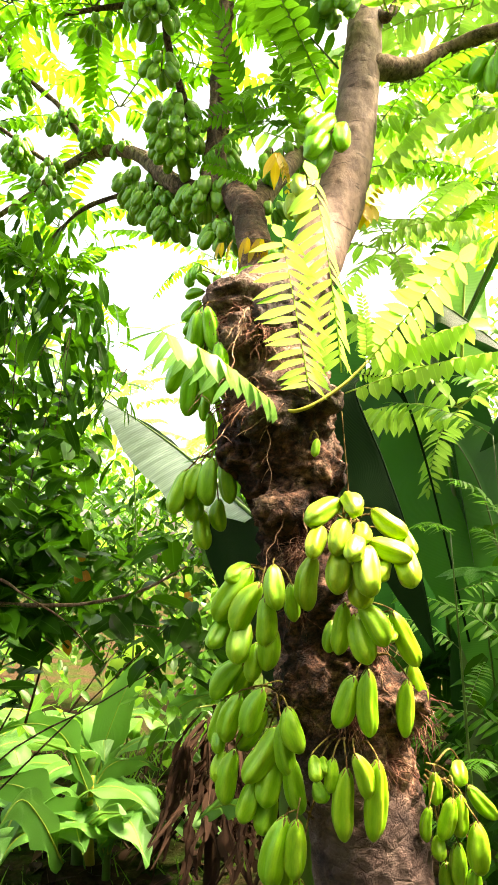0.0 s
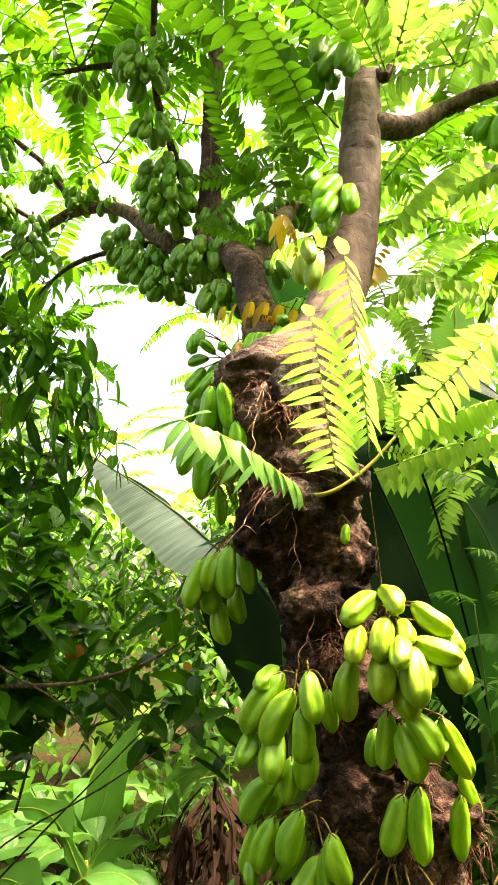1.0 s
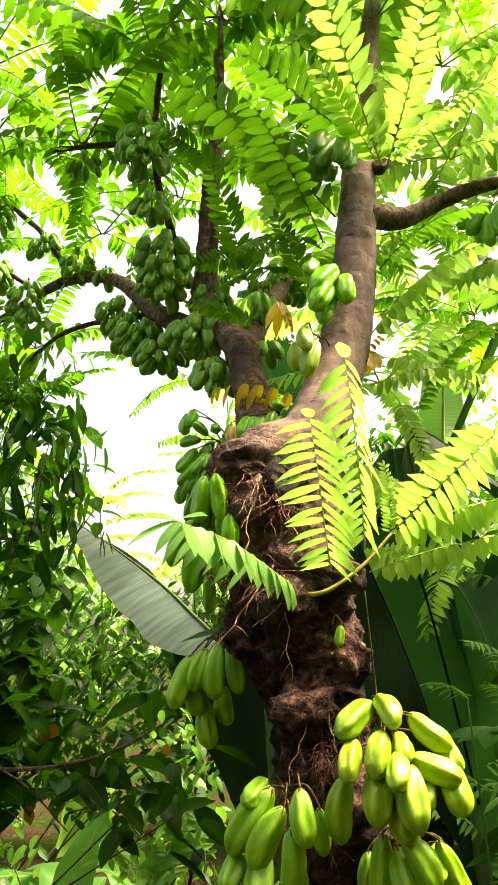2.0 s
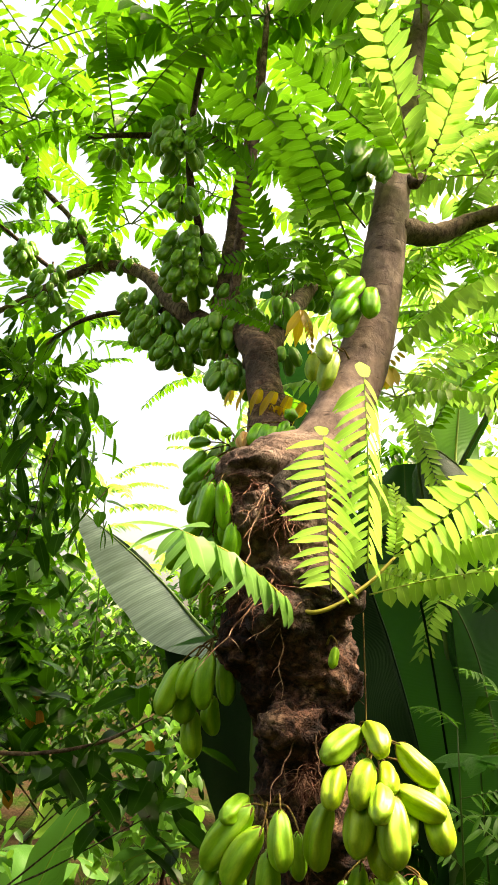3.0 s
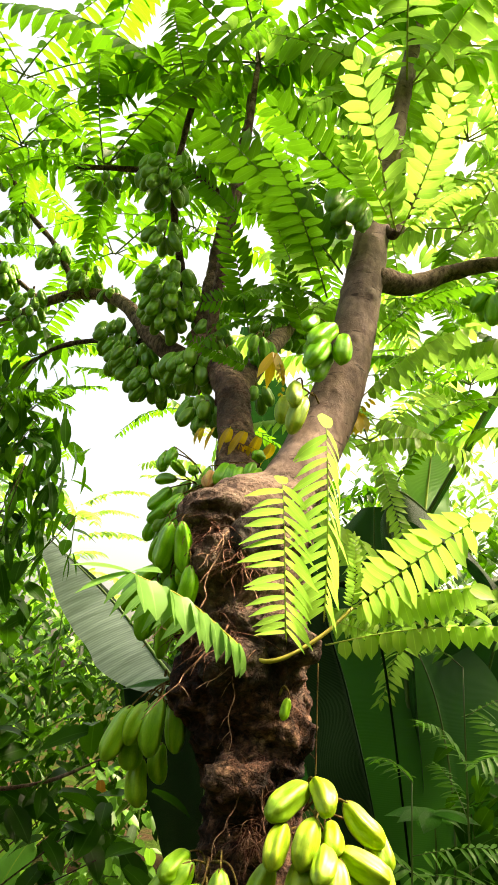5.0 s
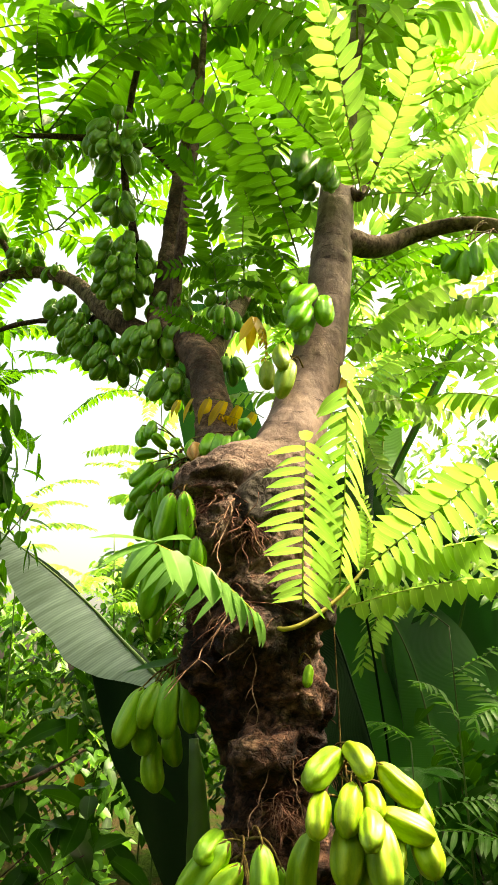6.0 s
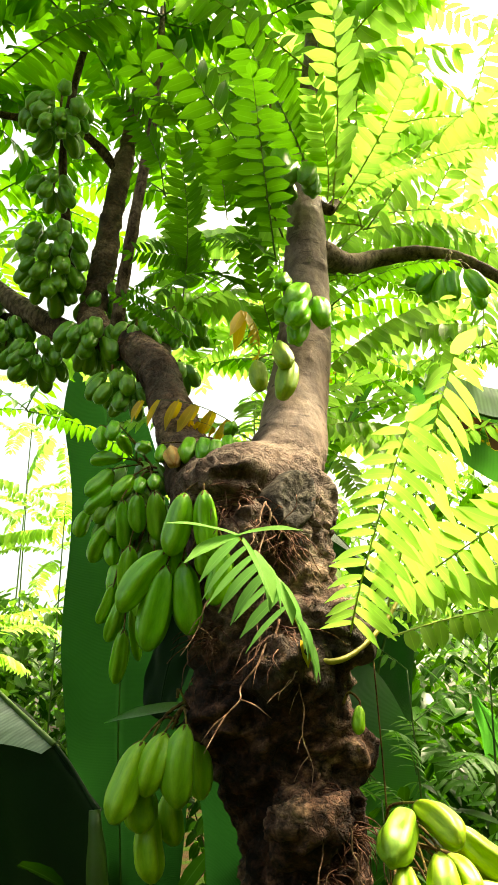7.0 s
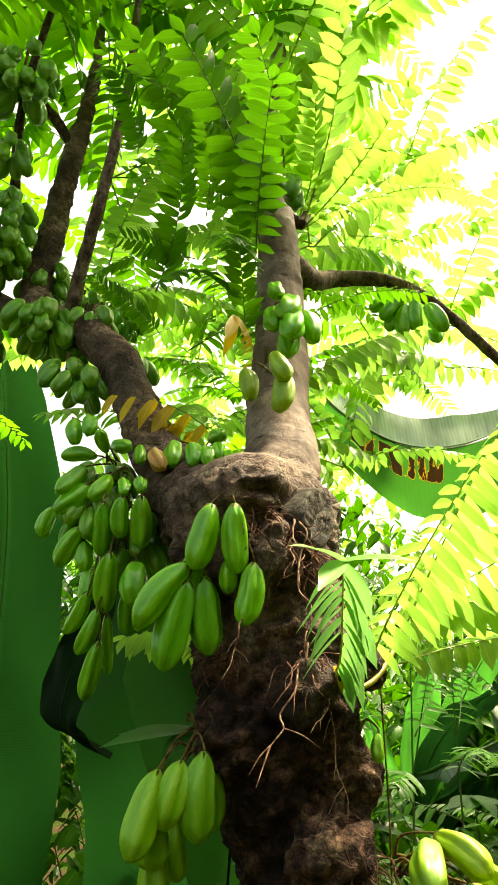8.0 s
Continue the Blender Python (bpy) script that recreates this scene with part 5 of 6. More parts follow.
fruit_cluster((-0.052, 1.44, 1.869), FRUIT_FRESH, "long trailing bunch of green bilimbi fruit below the forked limb", [
    (-0.1, 1.442, 1.807, -0.1, 1.431, 1.766, 0.013),
    (-0.087, 1.38, 1.779, -0.075, 1.409, 1.712, 0.0181),
    (-0.055, 1.364, 1.765, -0.069, 1.338, 1.71, 0.0197),
    (-0.046, 1.402, 1.734, -0.032, 1.42, 1.684, 0.0151),
    (-0.094, 1.434, 1.765, -0.098, 1.425, 1.723, 0.0136),
    (-0.099, 1.417, 1.729, -0.108, 1.45, 1.683, 0.0123),
    (-0.091, 1.398, 1.704, -0.097, 1.43, 1.655, 0.0129),
    (-0.069, 1.411, 1.701, -0.05, 1.435, 1.633, 0.0099),
    (-0.082, 1.402, 1.661, -0.08, 1.436, 1.599, 0.0143),
    (-0.079, 1.38, 1.89, -0.086, 1.358, 1.862, 0.0104),
    (-0.06, 1.365, 1.89, -0.068, 1.341, 1.865, 0.0104),
])

fruit_cluster((0.053, 1.385, 1.947), FRUIT_FRESH, "row of small green bilimbi fruits sitting in the trunk fork", [
    (-0.003, 1.363, 1.964, -0.019, 1.337, 1.918, 0.0157),
    (0.007, 1.334, 1.953, -0.003, 1.307, 1.911, 0.0146),
    (0.022, 1.315, 1.944, 0.012, 1.292, 1.91, 0.0119),
    (0.045, 1.317, 1.958, 0.033, 1.295, 1.924, 0.0121),
    (0.06, 1.358, 1.986, 0.047, 1.313, 1.974, 0.0136),
    (0.056, 1.303, 1.943, 0.043, 1.277, 1.918, 0.0111),
    (-0.036, 1.413, 1.968, -0.044, 1.397, 1.935, 0.0107),
])

fruit_cluster((-0.013, 1.403, 1.932), FRUIT_ROTTEN, "shrivelled orange-brown overripe bilimbi fruit in the trunk fork", [
    (-0.031, 1.379, 1.948, -0.036, 1.343, 1.91, 0.0147),
])

fruit_cluster((0.175, 1.288, 2.239), FRUIT_FRESH, "bunch of green bilimbi fruit on the upper trunk", [
    (0.172, 1.279, 2.258, 0.124, 1.236, 2.188, 0.0241),
    (0.156, 1.271, 2.214, 0.119, 1.226, 2.141, 0.0238),
    (0.191, 1.274, 2.236, 0.183, 1.243, 2.165, 0.0200),
    (0.170, 1.285, 2.199, 0.138, 1.254, 2.128, 0.0213),
    (0.134, 1.286, 2.276, 0.110, 1.251, 2.231, 0.0162),
    (0.148, 1.305, 2.245, 0.124, 1.271, 2.183, 0.0190),
])

fruit_cluster((0.139, 1.297, 2.103), FRUIT_RIPE, "pair of pale ripe bilimbi fruits on the upper trunk", [
    (0.099, 1.246, 2.105, 0.098, 1.214, 2.05, 0.0169),
    (0.119, 1.243, 2.075, 0.099, 1.232, 2.004, 0.0199),
    (0.089, 1.309, 2.101, 0.085, 1.288, 2.042, 0.0165),
])

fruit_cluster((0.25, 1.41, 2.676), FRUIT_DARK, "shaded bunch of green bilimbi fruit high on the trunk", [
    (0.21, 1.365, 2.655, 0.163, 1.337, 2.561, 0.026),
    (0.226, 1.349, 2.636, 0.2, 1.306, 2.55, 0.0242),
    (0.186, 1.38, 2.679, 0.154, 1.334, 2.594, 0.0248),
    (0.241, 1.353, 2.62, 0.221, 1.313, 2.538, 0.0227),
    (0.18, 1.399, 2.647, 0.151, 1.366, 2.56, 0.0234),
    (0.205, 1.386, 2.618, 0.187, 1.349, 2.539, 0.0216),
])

fruit_cluster((0.609, 1.351, 2.531), FRUIT_FRESH, "bunch of green bilimbi fruit under a side branch", [
    (0.529, 1.315, 2.458, 0.492, 1.346, 2.398, 0.0202),
    (0.539, 1.294, 2.434, 0.543, 1.301, 2.365, 0.0188),
    (0.527, 1.309, 2.423, 0.524, 1.322, 2.355, 0.0188),
    (0.576, 1.293, 2.435, 0.591, 1.267, 2.366, 0.0214),
    (0.534, 1.345, 2.447, 0.514, 1.351, 2.38, 0.0181),
    (0.626, 1.311, 2.436, 0.618, 1.305, 2.368, 0.0183),
    (0.524, 1.35, 2.476, 0.481, 1.367, 2.428, 0.017),
])

fruit_cluster((0.054, 1.771, 2.474), FRUIT_FRESH, "small bunch of green bilimbi fruit on the forked limb", [
    (0.047, 1.724, 2.444, 0.037, 1.723, 2.394, 0.014),
    (0.059, 1.691, 2.438, 0.071, 1.693, 2.384, 0.0151),
    (0.044, 1.689, 2.438, 0.036, 1.675, 2.389, 0.0138),
    (0.085, 1.713, 2.439, 0.094, 1.709, 2.387, 0.0141),
    (0.042, 1.738, 2.427, 0.049, 1.723, 2.376, 0.014),
    (0.071, 1.723, 2.416, 0.065, 1.717, 2.364, 0.014),
])

# ---- bunches on the branches ----
for n, (x, y, z, count, wide, tall, long) in enumerate((
        (-0.215, 1.847, 2.72, 28, 0.075, 0.19, 0.06), (-0.115, 1.74, 2.39, 16, 0.065, 0.06, 0.06), (-0.221, 1.879, 2.4, 14, 0.06, 0.07, 0.055), (-0.372, 2.128, 2.66, 16, 0.075, 0.08, 0.055),
        (-0.29, 2.007, 2.52, 16, 0.07, 0.08, 0.055), (-0.083, 1.87, 2.6, 12, 0.05, 0.1, 0.05), (-0.266, 1.667, 2.98, 18, 0.065, 0.14, 0.06), (-0.249, 1.74, 2.79, 7, 0.035, 0.06, 0.06),
        (-0.485, 1.908, 3.05, 5, 0.05, 0.03, 0.05), (-0.588, 2.392, 3.03, 10, 0.06, 0.1, 0.06), (-0.468, 2.314, 2.9, 3, 0.02, 0.03, 0.06))):
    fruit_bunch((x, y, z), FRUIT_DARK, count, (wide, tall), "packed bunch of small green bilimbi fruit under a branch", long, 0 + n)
for n, (x, y, z, count, wide, tall, long) in enumerate((
        (-0.805, 2.519, 2.96, 12, 0.05, 0.14, 0.06), (-0.959, 2.593, 3.1, 12, 0.05, 0.1, 0.07), (-0.741, 2.465, 3.14, 8, 0.05, 0.06, 0.06), (-0.947, 2.521, 3.35, 9, 0.04, 0.12, 0.06),
        (-0.993, 2.528, 3.49, 7, 0.05, 0.05, 0.06), (-0.962, 2.708, 2.72, 14, 0.06, 0.1, 0.06), (0.054, 1.63, 2.27, 4, 0.03, 0.03, 0.045), (-0.033, 1.816, 2.42, 8, 0.05, 0.06, 0.05),
        (-0.115, 1.8, 2.43, 10, 0.06, 0.05, 0.055), (-0.083, 1.66, 2.24, 5, 0.03, 0.05, 0.05), (0.19, 1.44, 2.92, 5, 0.05, 0.06, 0.05))):
    fruit_bunch((x, y, z), FRUIT_DARK, count, (wide, tall), "packed bunch of small green bilimbi fruit under a branch", long, 11 + n)
for n, (x, y, z, count, wide, tall, long) in enumerate((
        (-0.03, 1.7, 2.4, 9, 0.05, 0.06, 0.05), (-0.33, 2.05, 2.56, 14, 0.07, 0.08, 0.055), (-0.06, 1.62, 2.2, 7, 0.04, 0.05, 0.05), (-0.05, 1.5, 1.97, 10, 0.045, 0.07, 0.05), (0.28, 2.3, 2.88, 14, 0.07, 0.09, 0.055), (0.12, 2.16, 2.78, 11, 0.06, 0.08, 0.055),
        (-0.03, 1.42, 1.87, 10, 0.04, 0.08, 0.055), (-0.08, 1.46, 1.9, 8, 0.04, 0.06, 0.055))):
    fruit_bunch((x, y, z), FRUIT_DARK, count, (wide, tall), "packed bunch of small green bilimbi fruit under a branch", long, 22 + n)

# ---- banana plants ----
banana_right = empty("banana_plant", (0.75, 2.25, 0.0), "tall banana plant with broad dark green leaves", "banana plant", "banana plants")
under("stem", mesh_of("stem", *tube([(0.75, 2.25, -0.05, 0.09), (0.74, 2.26, 0.5, 0.075), (0.72, 2.25, 0.9, 0.05), (0.69, 2.223, 1.1, 0.03)], 20, 8, 0.004, 12), STALK_GREEN), banana_right, "pale green sheathed stem")
banana_leaf(banana_right, [(0.74, 2.14, 0.75), (0.77, 2.13, 1.0), (0.785, 2.16, 1.3), (0.765, 2.22, 1.55), (0.72, 2.28, 1.72), (0.65, 2.33, 1.84), (0.58, 2.36, 1.9)], 0.2, (-1, 0.3, -0.05), (0.95, -0.1, 0.2), LEAF_MID, seed=26, curl=0.06, fat=0.005, ripple=0.5, profile=((0.0, 0.05, 0.12, 0.2, 0.255, 0.285, 0.29, 0.27, 0.2, 0.09, 0.0), (0.0, 0.05, 0.11, 0.18, 0.22, 0.22, 0.2, 0.17, 0.12, 0.06, 0.0)))
banana_leaf(banana_right, [(0.72, 2.25, 0.9), (0.85, 2.3, 1.3), (0.95, 2.3, 1.7), (1.0, 2.2, 2.0)], 0.2, (-1, -0.1, 0.0), (1, 0.3, 0.0), LEAF_BANANA, seed=2, curl=0.05)
# arched leaf in the shade-toned copy: its darkness is in the colour
banana_leaf(banana_right, [(0.72, 2.25, 1.0), (0.42, 1.75, 1.75), (0.246, 1.537, 1.76), (0.299, 1.505, 1.570), (0.334, 1.486, 1.444), (0.375, 1.5, 1.30), (0.40, 1.53, 1.16)], 0.11, (-1, 0.1, -0.3), (-0.25, 0.9, -0.4), LEAF_BANANA_SHADE, seed=3, fat=0.0035, ripple=0.1, profile=((0.004, 0.004, 0.07, 0.115, 0.1, 0.06, 0.0), (0.002, 0.002)))
banana_leaf(banana_right, [(0.74, 2.26, 1.0), (0.65, 2.25, 1.8), (0.562, 2.157, 2.2), (0.757, 2.176, 2.118), (0.95, 2.2, 1.95)], 0.14, (0.1, -0.5, -0.5), (0.1, 0.9, -0.1), LEAF_BANANA, seed=4)
banana_leaf(banana_right, [(0.78, 2.2, 0.9), (1.528, 2.390, 1.380), (1.537, 2.185, 1.486), (1.538, 2.021, 1.533), (1.551, 1.833, 1.604)], 0.06, (-0.2, -0.8, -0.2), (0.2, 0.9, -0.1), LEAF_WAX_SHEEN, seed=5, curl=0.3)

banana_back = empty("banana_plant", (0.6, 3.75, 0.0), "tall banana plant with huge smooth green leaves", "banana plant", "banana plants")
under("stem", mesh_of("stem", *tube([(0.6, 3.75, -0.05, 0.13), (0.6, 3.74, 0.7, 0.1), (0.56, 3.66, 1.2, 0.06)], 20, 8, 0.004, 12), STALK_GREEN), banana_back, "pale green sheathed stem")
banana_leaf(banana_back, [(0.6, 3.75, 0.4), (0.53, 3.62, 1.0), (0.435, 3.44, 1.5), (0.395, 3.36, 1.9), (0.33, 3.27, 2.4), (0.19, 3.13, 2.9), (0.1, 3.05, 3.25)], 0.36, (-1, 0.35, 0), (1, -0.35, 0), LEAF_BANANA, seed=6, curl=0.12, fat=0.004,
            profile=((0.0, 0.06, 0.21, 0.235, 0.22, 0.17, 0.06), (0.0, 0.24, 0.28, 0.25, 0.225, 0.18, 0.06)))
banana_leaf(banana_back, [(0.826, 2.9, 0.9), (0.684, 2.493, 1.5), (0.618, 2.471, 1.949), (0.6, 2.473, 2.25)], 0.27, (-0.8, 0.55, 0), (0.8, -0.55, 0), LEAF_BANANA, seed=7, curl=0.25)
banana_leaf(banana_back, [(0.95, 3.3, 1.3), (0.953, 2.984, 2.179), (0.985, 2.975, 2.571), (1.03, 2.958, 3.1)], 0.12, (-1, 0.2, 0), (1, 0.2, 0), LEAF_BANANA_PALE, seed=8, curl=0.0)
SCORCHED = [(0.8, 2.6, 2.2), (1.223, 2.491, 3.049), (1.243, 2.372, 2.919), (1.325, 2.298, 2.796), (1.477, 2.174, 2.670), (1.629, 2.047, 2.645), (1.754, 1.888, 2.688), (1.883, 1.661, 2.796)]
banana_leaf(banana_back, SCORCHED, 0.1, (-0.116, 0.019, 0.964), (0.116, -0.019, -0.964), LEAF_WAX_SHEEN, seed=9, curl=0.05, profile=((0.000, 0.028, 0.055, 0.096, 0.138, 0.138, 0.138, 0.083, 0.000), (0.0, 0.0)), fat=0.006, label="arched grey-green waxy banana leaf, sheen streaks in its colour")
banana_leaf(banana_back, [(x + 0.004, y, z - 0.006) for x, y, z in SCORCHED], 0.2, (-0.116, 0.019, 0.964), (0.036, 0.207, -1.014), LEAF_SCORCHED, seed=19, curl=0.0, profile=((0.0, 0.0), (0.028, 0.069, 0.096, 0.138, 0.206, 0.275, 0.303, 0.275, 0.138)), fat=0.004, label="hanging half of the leaf with scorched brown holes")

# the long folded leaf that droops beside the trunk
banana_fold = empty("banana_plant", (0.15, 2.35, 0.0), "young banana plant with one long folded drooping leaf", "banana plant", "banana plants")
under("stem", mesh_of("stem", *tube([(0.15, 2.35, -0.05, 0.07), (0.15, 2.34, 0.6, 0.055), (0.13, 2.3, 1.1, 0.035), (0.1, 2.3, 1.37, 0.014)], 20, 8, 0.004, 12), STALK_GREEN), banana_fold, "dark green sheathed stem")
FOLD = [(0.1, 2.3, 1.37), (0.018, 2.495, 1.517), (-0.12, 2.66, 1.65), (-0.268, 2.809, 1.796), (-0.5, 2.98, 1.98), (-0.746, 3.13, 2.153)]
banana_leaf(banana_fold, FOLD[1:], 0.2, (-0.85, -0.3, -0.42), (0.5, 0.6, -0.5), LEAF_WAX_SHEEN, seed=10, ripple=0.3, curl=0.15, profile=((0.04, 0.13, 0.18, 0.18, 0.14, 0.08, 0.0), (0.01, 0.01)), fat=0.009, label="grey-green folded leaf, satin sheen streaks in its colour")
# the shade on this half is put into its darker leaf colour
banana_leaf(banana_fold, [(x + 0.008, y, z - 0.006) for x, y, z in FOLD], 0.4, (0.02, 0.06, -1), (0.5, 0.6, -0.5), LEAF_BANANA_SHADE, seed=12, curl=0.0, profile=((0.45, 0.5, 0.5, 0.4, 0.12, 0.0, 0.0, 0.0), (0.01, 0.01)), fat=0.007, label="half of the folded leaf hanging straight down, shade in its colour")


def seedling(at, leaves, size, mat, seed):
    """A young banana plant: short stem and a rosette of arching paddles."""
    r = random.Random(seed)
    ob = empty("banana_seedling", at, "small sunlit banana sucker with pale green leaves", "banana plant", "banana suckers")
    top = np.array(at) + np.array((0, 0, size * 0.45))
    under("stem", mesh_of("stem", *tube([(at[0], at[1], at[2] - 0.1, 0.02), (at[0], at[1], at[2] + size * 0.25, 0.017), (*top, 0.01)], 12, 5), STALK_GREEN), ob)
    for i in range(leaves):
        a = 2 * math.pi * i / leaves + r.uniform(-0.4, 0.4)
        d = np.array((math.cos(a), math.sin(a), 0))
        s = size * r.uniform(0.7, 1.1)
        up = r.uniform(0.25, 0.7)
        pts = [top - np.array((0, 0, 0.08)), top + d * s * 0.2 + np.array((0, 0, s * up * 0.45)), top + d * s * 0.6 + np.array((0, 0, s * up * 0.6)), top + d * s + np.array((0, 0, s * (up * 0.3 - 0.1)))]
        side = np.array((-d[1], d[0], 0.15))
        banana_leaf(ob, [tuple(p) for p in pts], s * 0.24, tuple(side), tuple(-side + np.array((0, 0, 0.3))), mat, seed=seed * 10 + i, curl=0.15, fat=0.006, profile=((0.02 * s, 0.06 * s, 0.15 * s, 0.19 * s, 0.18 * s, 0.12 * s, 0.0), (0.02 * s, 0.06 * s, 0.15 * s, 0.19 * s, 0.18 * s, 0.12 * s, 0.0)))


for n, (x, y, s, k) in enumerate(((-0.82, 3.2, 0.5, 5), (-1.0, 2.9, 0.5, 5), (-0.6, 3.15, 0.45, 5), (-0.42, 3.3, 0.4, 6), (-0.75, 3.6, 0.6, 6), (-1.4, 3.9, 0.7, 6), (-0.9, 4.2, 0.7, 6),)):
    seedling((x, y, 0.0), k, s, LEAF_BANANA_PALE, n + 1)


sunlit = empty("banana_plant", (-0.75, 3.3, 0.0), "sunlit young banana plant with pale yellow-green leaves", "banana plant", "banana plants")
under("stem", mesh_of("stem", *tube([(-0.75, 3.3, -0.05, 0.04), (-0.74, 3.28, 0.35, 0.03), (-0.7, 3.25, 0.5, 0.02)], 14, 6), STALK_GREEN), sunlit)
banana_leaf(sunlit, [(-0.73, 3.28, 0.5), (-0.95, 3.1, 0.72), (-1.1, 3.0, 0.74), (-1.3, 2.9, 0.68)], 0.09, (-0.3, 0.8, 0.2), (0.2, -0.8, -0.3), LEAF_BANANA_PALE, seed=22, curl=0.05, fat=0.006)
banana_leaf(sunlit, [(-0.72, 3.26, 0.48), (-0.85, 3.0, 0.62), (-0.95, 2.8, 0.66), (-1.0, 2.65, 0.6)], 0.09, (-1, -0.2, 0.3), (1, 0.2, 0.1), LEAF_BANANA_PALE, seed=23, curl=0.1, fat=0.006)

glowing = empty("banana_plant", (-1.25, 5.75, 0.0), "banana plant with one broad leaf coloured sunlit yellow-green", "banana plant", "banana plants")
under("stem", mesh_of("stem", *tube([(-1.25, 5.75, -0.05, 0.06), (-1.22, 5.74, 0.15, 0.045), (-1.17, 5.72, 0.26, 0.02)], 14, 6), STALK_GREEN), glowing)
# backlit yellow of this leaf is put in by the brighter young-leaf colour
banana_leaf(glowing, [(-1.17, 5.72, 0.22), (-1.08, 5.66, 0.36), (-0.96, 5.66, 0.52), (-0.84, 5.72, 0.64), (-0.72, 5.8, 0.68)], 0.2, (-0.5, 0.1, 0.85), (0.5, -0.3, -0.8), LEAF_YOUNG, seed=27, curl=0.05, fat=0.008, profile=((0.02, 0.13, 0.18, 0.17, 0.0), (0.02, 0.15, 0.2, 0.18, 0.0)))

sucker = empty("banana_plant", (-0.698, 3.291, 0.0), "low banana sucker with crisp bright green leaves", "banana plant", "banana plants")
under("stem", mesh_of("stem", *tube([(-0.698, 3.291, -0.05, 0.03), (-0.708, 3.271, 0.220, 0.02), (-0.688, 3.225, 0.429, 0.008)], 12, 6), STALK_YELLOW), sucker, "pale yellow-green stem")
banana_leaf(sucker, [(-0.695, 3.185, 0.378), (-0.783, 3.082, 0.623), (-0.905, 3.016, 0.694), (-1.090, 2.975, 0.657)], 0.1, (-0.474, -0.102, -0.925), (0.474, 0.102, 0.925), LEAF_BANANA_PALE, seed=301, curl=0.1, fat=0.004, profile=((0.006, 0.018, 0.023, 0.022, 0.016, 0.008, 0.000), (0.018, 0.053, 0.070, 0.067, 0.049, 0.025, 0.000)))
banana_leaf(sucker, [(-0.674, 3.159, 0.260), (-0.785, 3.049, 0.304), (-0.884, 2.911, 0.472), (-1.016, 2.797, 0.531)], 0.1, (-0.349, -0.092, -0.980), (0.349, 0.092, 0.980), LEAF_BANANA_PALE, seed=302, curl=0.1, fat=0.004, profile=((0.023, 0.069, 0.092, 0.088, 0.065, 0.032, 0.000), (0.026, 0.078, 0.104, 0.099, 0.073, 0.036, 0.000)))
banana_leaf(sucker, [(-0.739, 2.973, 0.177), (-0.792, 2.826, 0.386), (-0.840, 2.700, 0.496), (-0.904, 2.620, 0.397)], 0.1, (-0.313, -0.089, -0.992), (0.313, 0.089, 0.992), LEAF_BANANA_PALE, seed=303, curl=0.1, fat=0.004, profile=((0.021, 0.064, 0.086, 0.081, 0.060, 0.030, 0.000), (0.016, 0.048, 0.064, 0.061, 0.045, 0.022, 0.000)))
banana_leaf(sucker, [(-0.697, 3.057, 0.259), (-0.596, 2.985, 0.353), (-0.490, 2.929, 0.371), (-0.461, 2.879, 0.364)], 0.1, (-0.212, -0.498, 0.893), (0.212, 0.498, -0.893), LEAF_BANANA_PALE, seed=304, curl=0.1, fat=0.004, profile=((0.009, 0.027, 0.036, 0.034, 0.025, 0.012, 0.000), (0.008, 0.023, 0.031, 0.030, 0.022, 0.011, 0.000)))
banana_leaf(sucker, [(-0.649, 3.270, 0.219), (-0.564, 3.260, 0.264), (-0.468, 3.244, 0.332), (-0.407, 3.234, 0.377)], 0.1, (-0.561, -0.268, 0.790), (0.561, 0.268, -0.790), LEAF_BANANA_PALE, seed=305, curl=0.1, fat=0.004, profile=((0.023, 0.068, 0.091, 0.086, 0.063, 0.032, 0.000), (0.023, 0.068, 0.091, 0.086, 0.063, 0.032, 0.000)))
banana_leaf(sucker, [(-0.716, 3.351, 0.323), (-0.650, 3.379, 0.427), (-0.545, 3.425, 0.446), (-0.424, 3.487, 0.390)], 0.1, (-0.359, -0.488, 0.851), (0.359, 0.488, -0.851), LEAF_BANANA_PALE, seed=306, curl=0.1, fat=0.004, profile=((0.005, 0.015, 0.020, 0.019, 0.014, 0.007, 0.000), (0.021, 0.063, 0.084, 0.080, 0.059, 0.029, 0.000)))
banana_leaf(sucker, [(-0.783, 3.670, 0.268), (-0.707, 3.666, 0.519), (-0.614, 3.667, 0.750), (-0.520, 3.680, 0.919)], 0.1, (-0.928, -0.365, 0.310), (0.928, 0.365, -0.310), LEAF_BANANA_PALE, seed=307, curl=0.1, fat=0.004, profile=((0.025, 0.075, 0.100, 0.095, 0.070, 0.035, 0.000), (0.022, 0.067, 0.090, 0.085, 0.063, 0.031, 0.000)))
banana_leaf(sucker, [(-0.717, 3.295, 0.342), (-0.703, 3.265, 0.484), (-0.774, 3.247, 0.568), (-0.871, 3.240, 0.605)], 0.1, (-0.872, -0.181, -0.545), (0.872, 0.181, 0.545), LEAF_BANANA_PALE, seed=308, curl=0.1, fat=0.004, profile=((0.008, 0.025, 0.034, 0.032, 0.024, 0.012, 0.000), (0.007, 0.022, 0.029, 0.028, 0.020, 0.010, 0.000)))
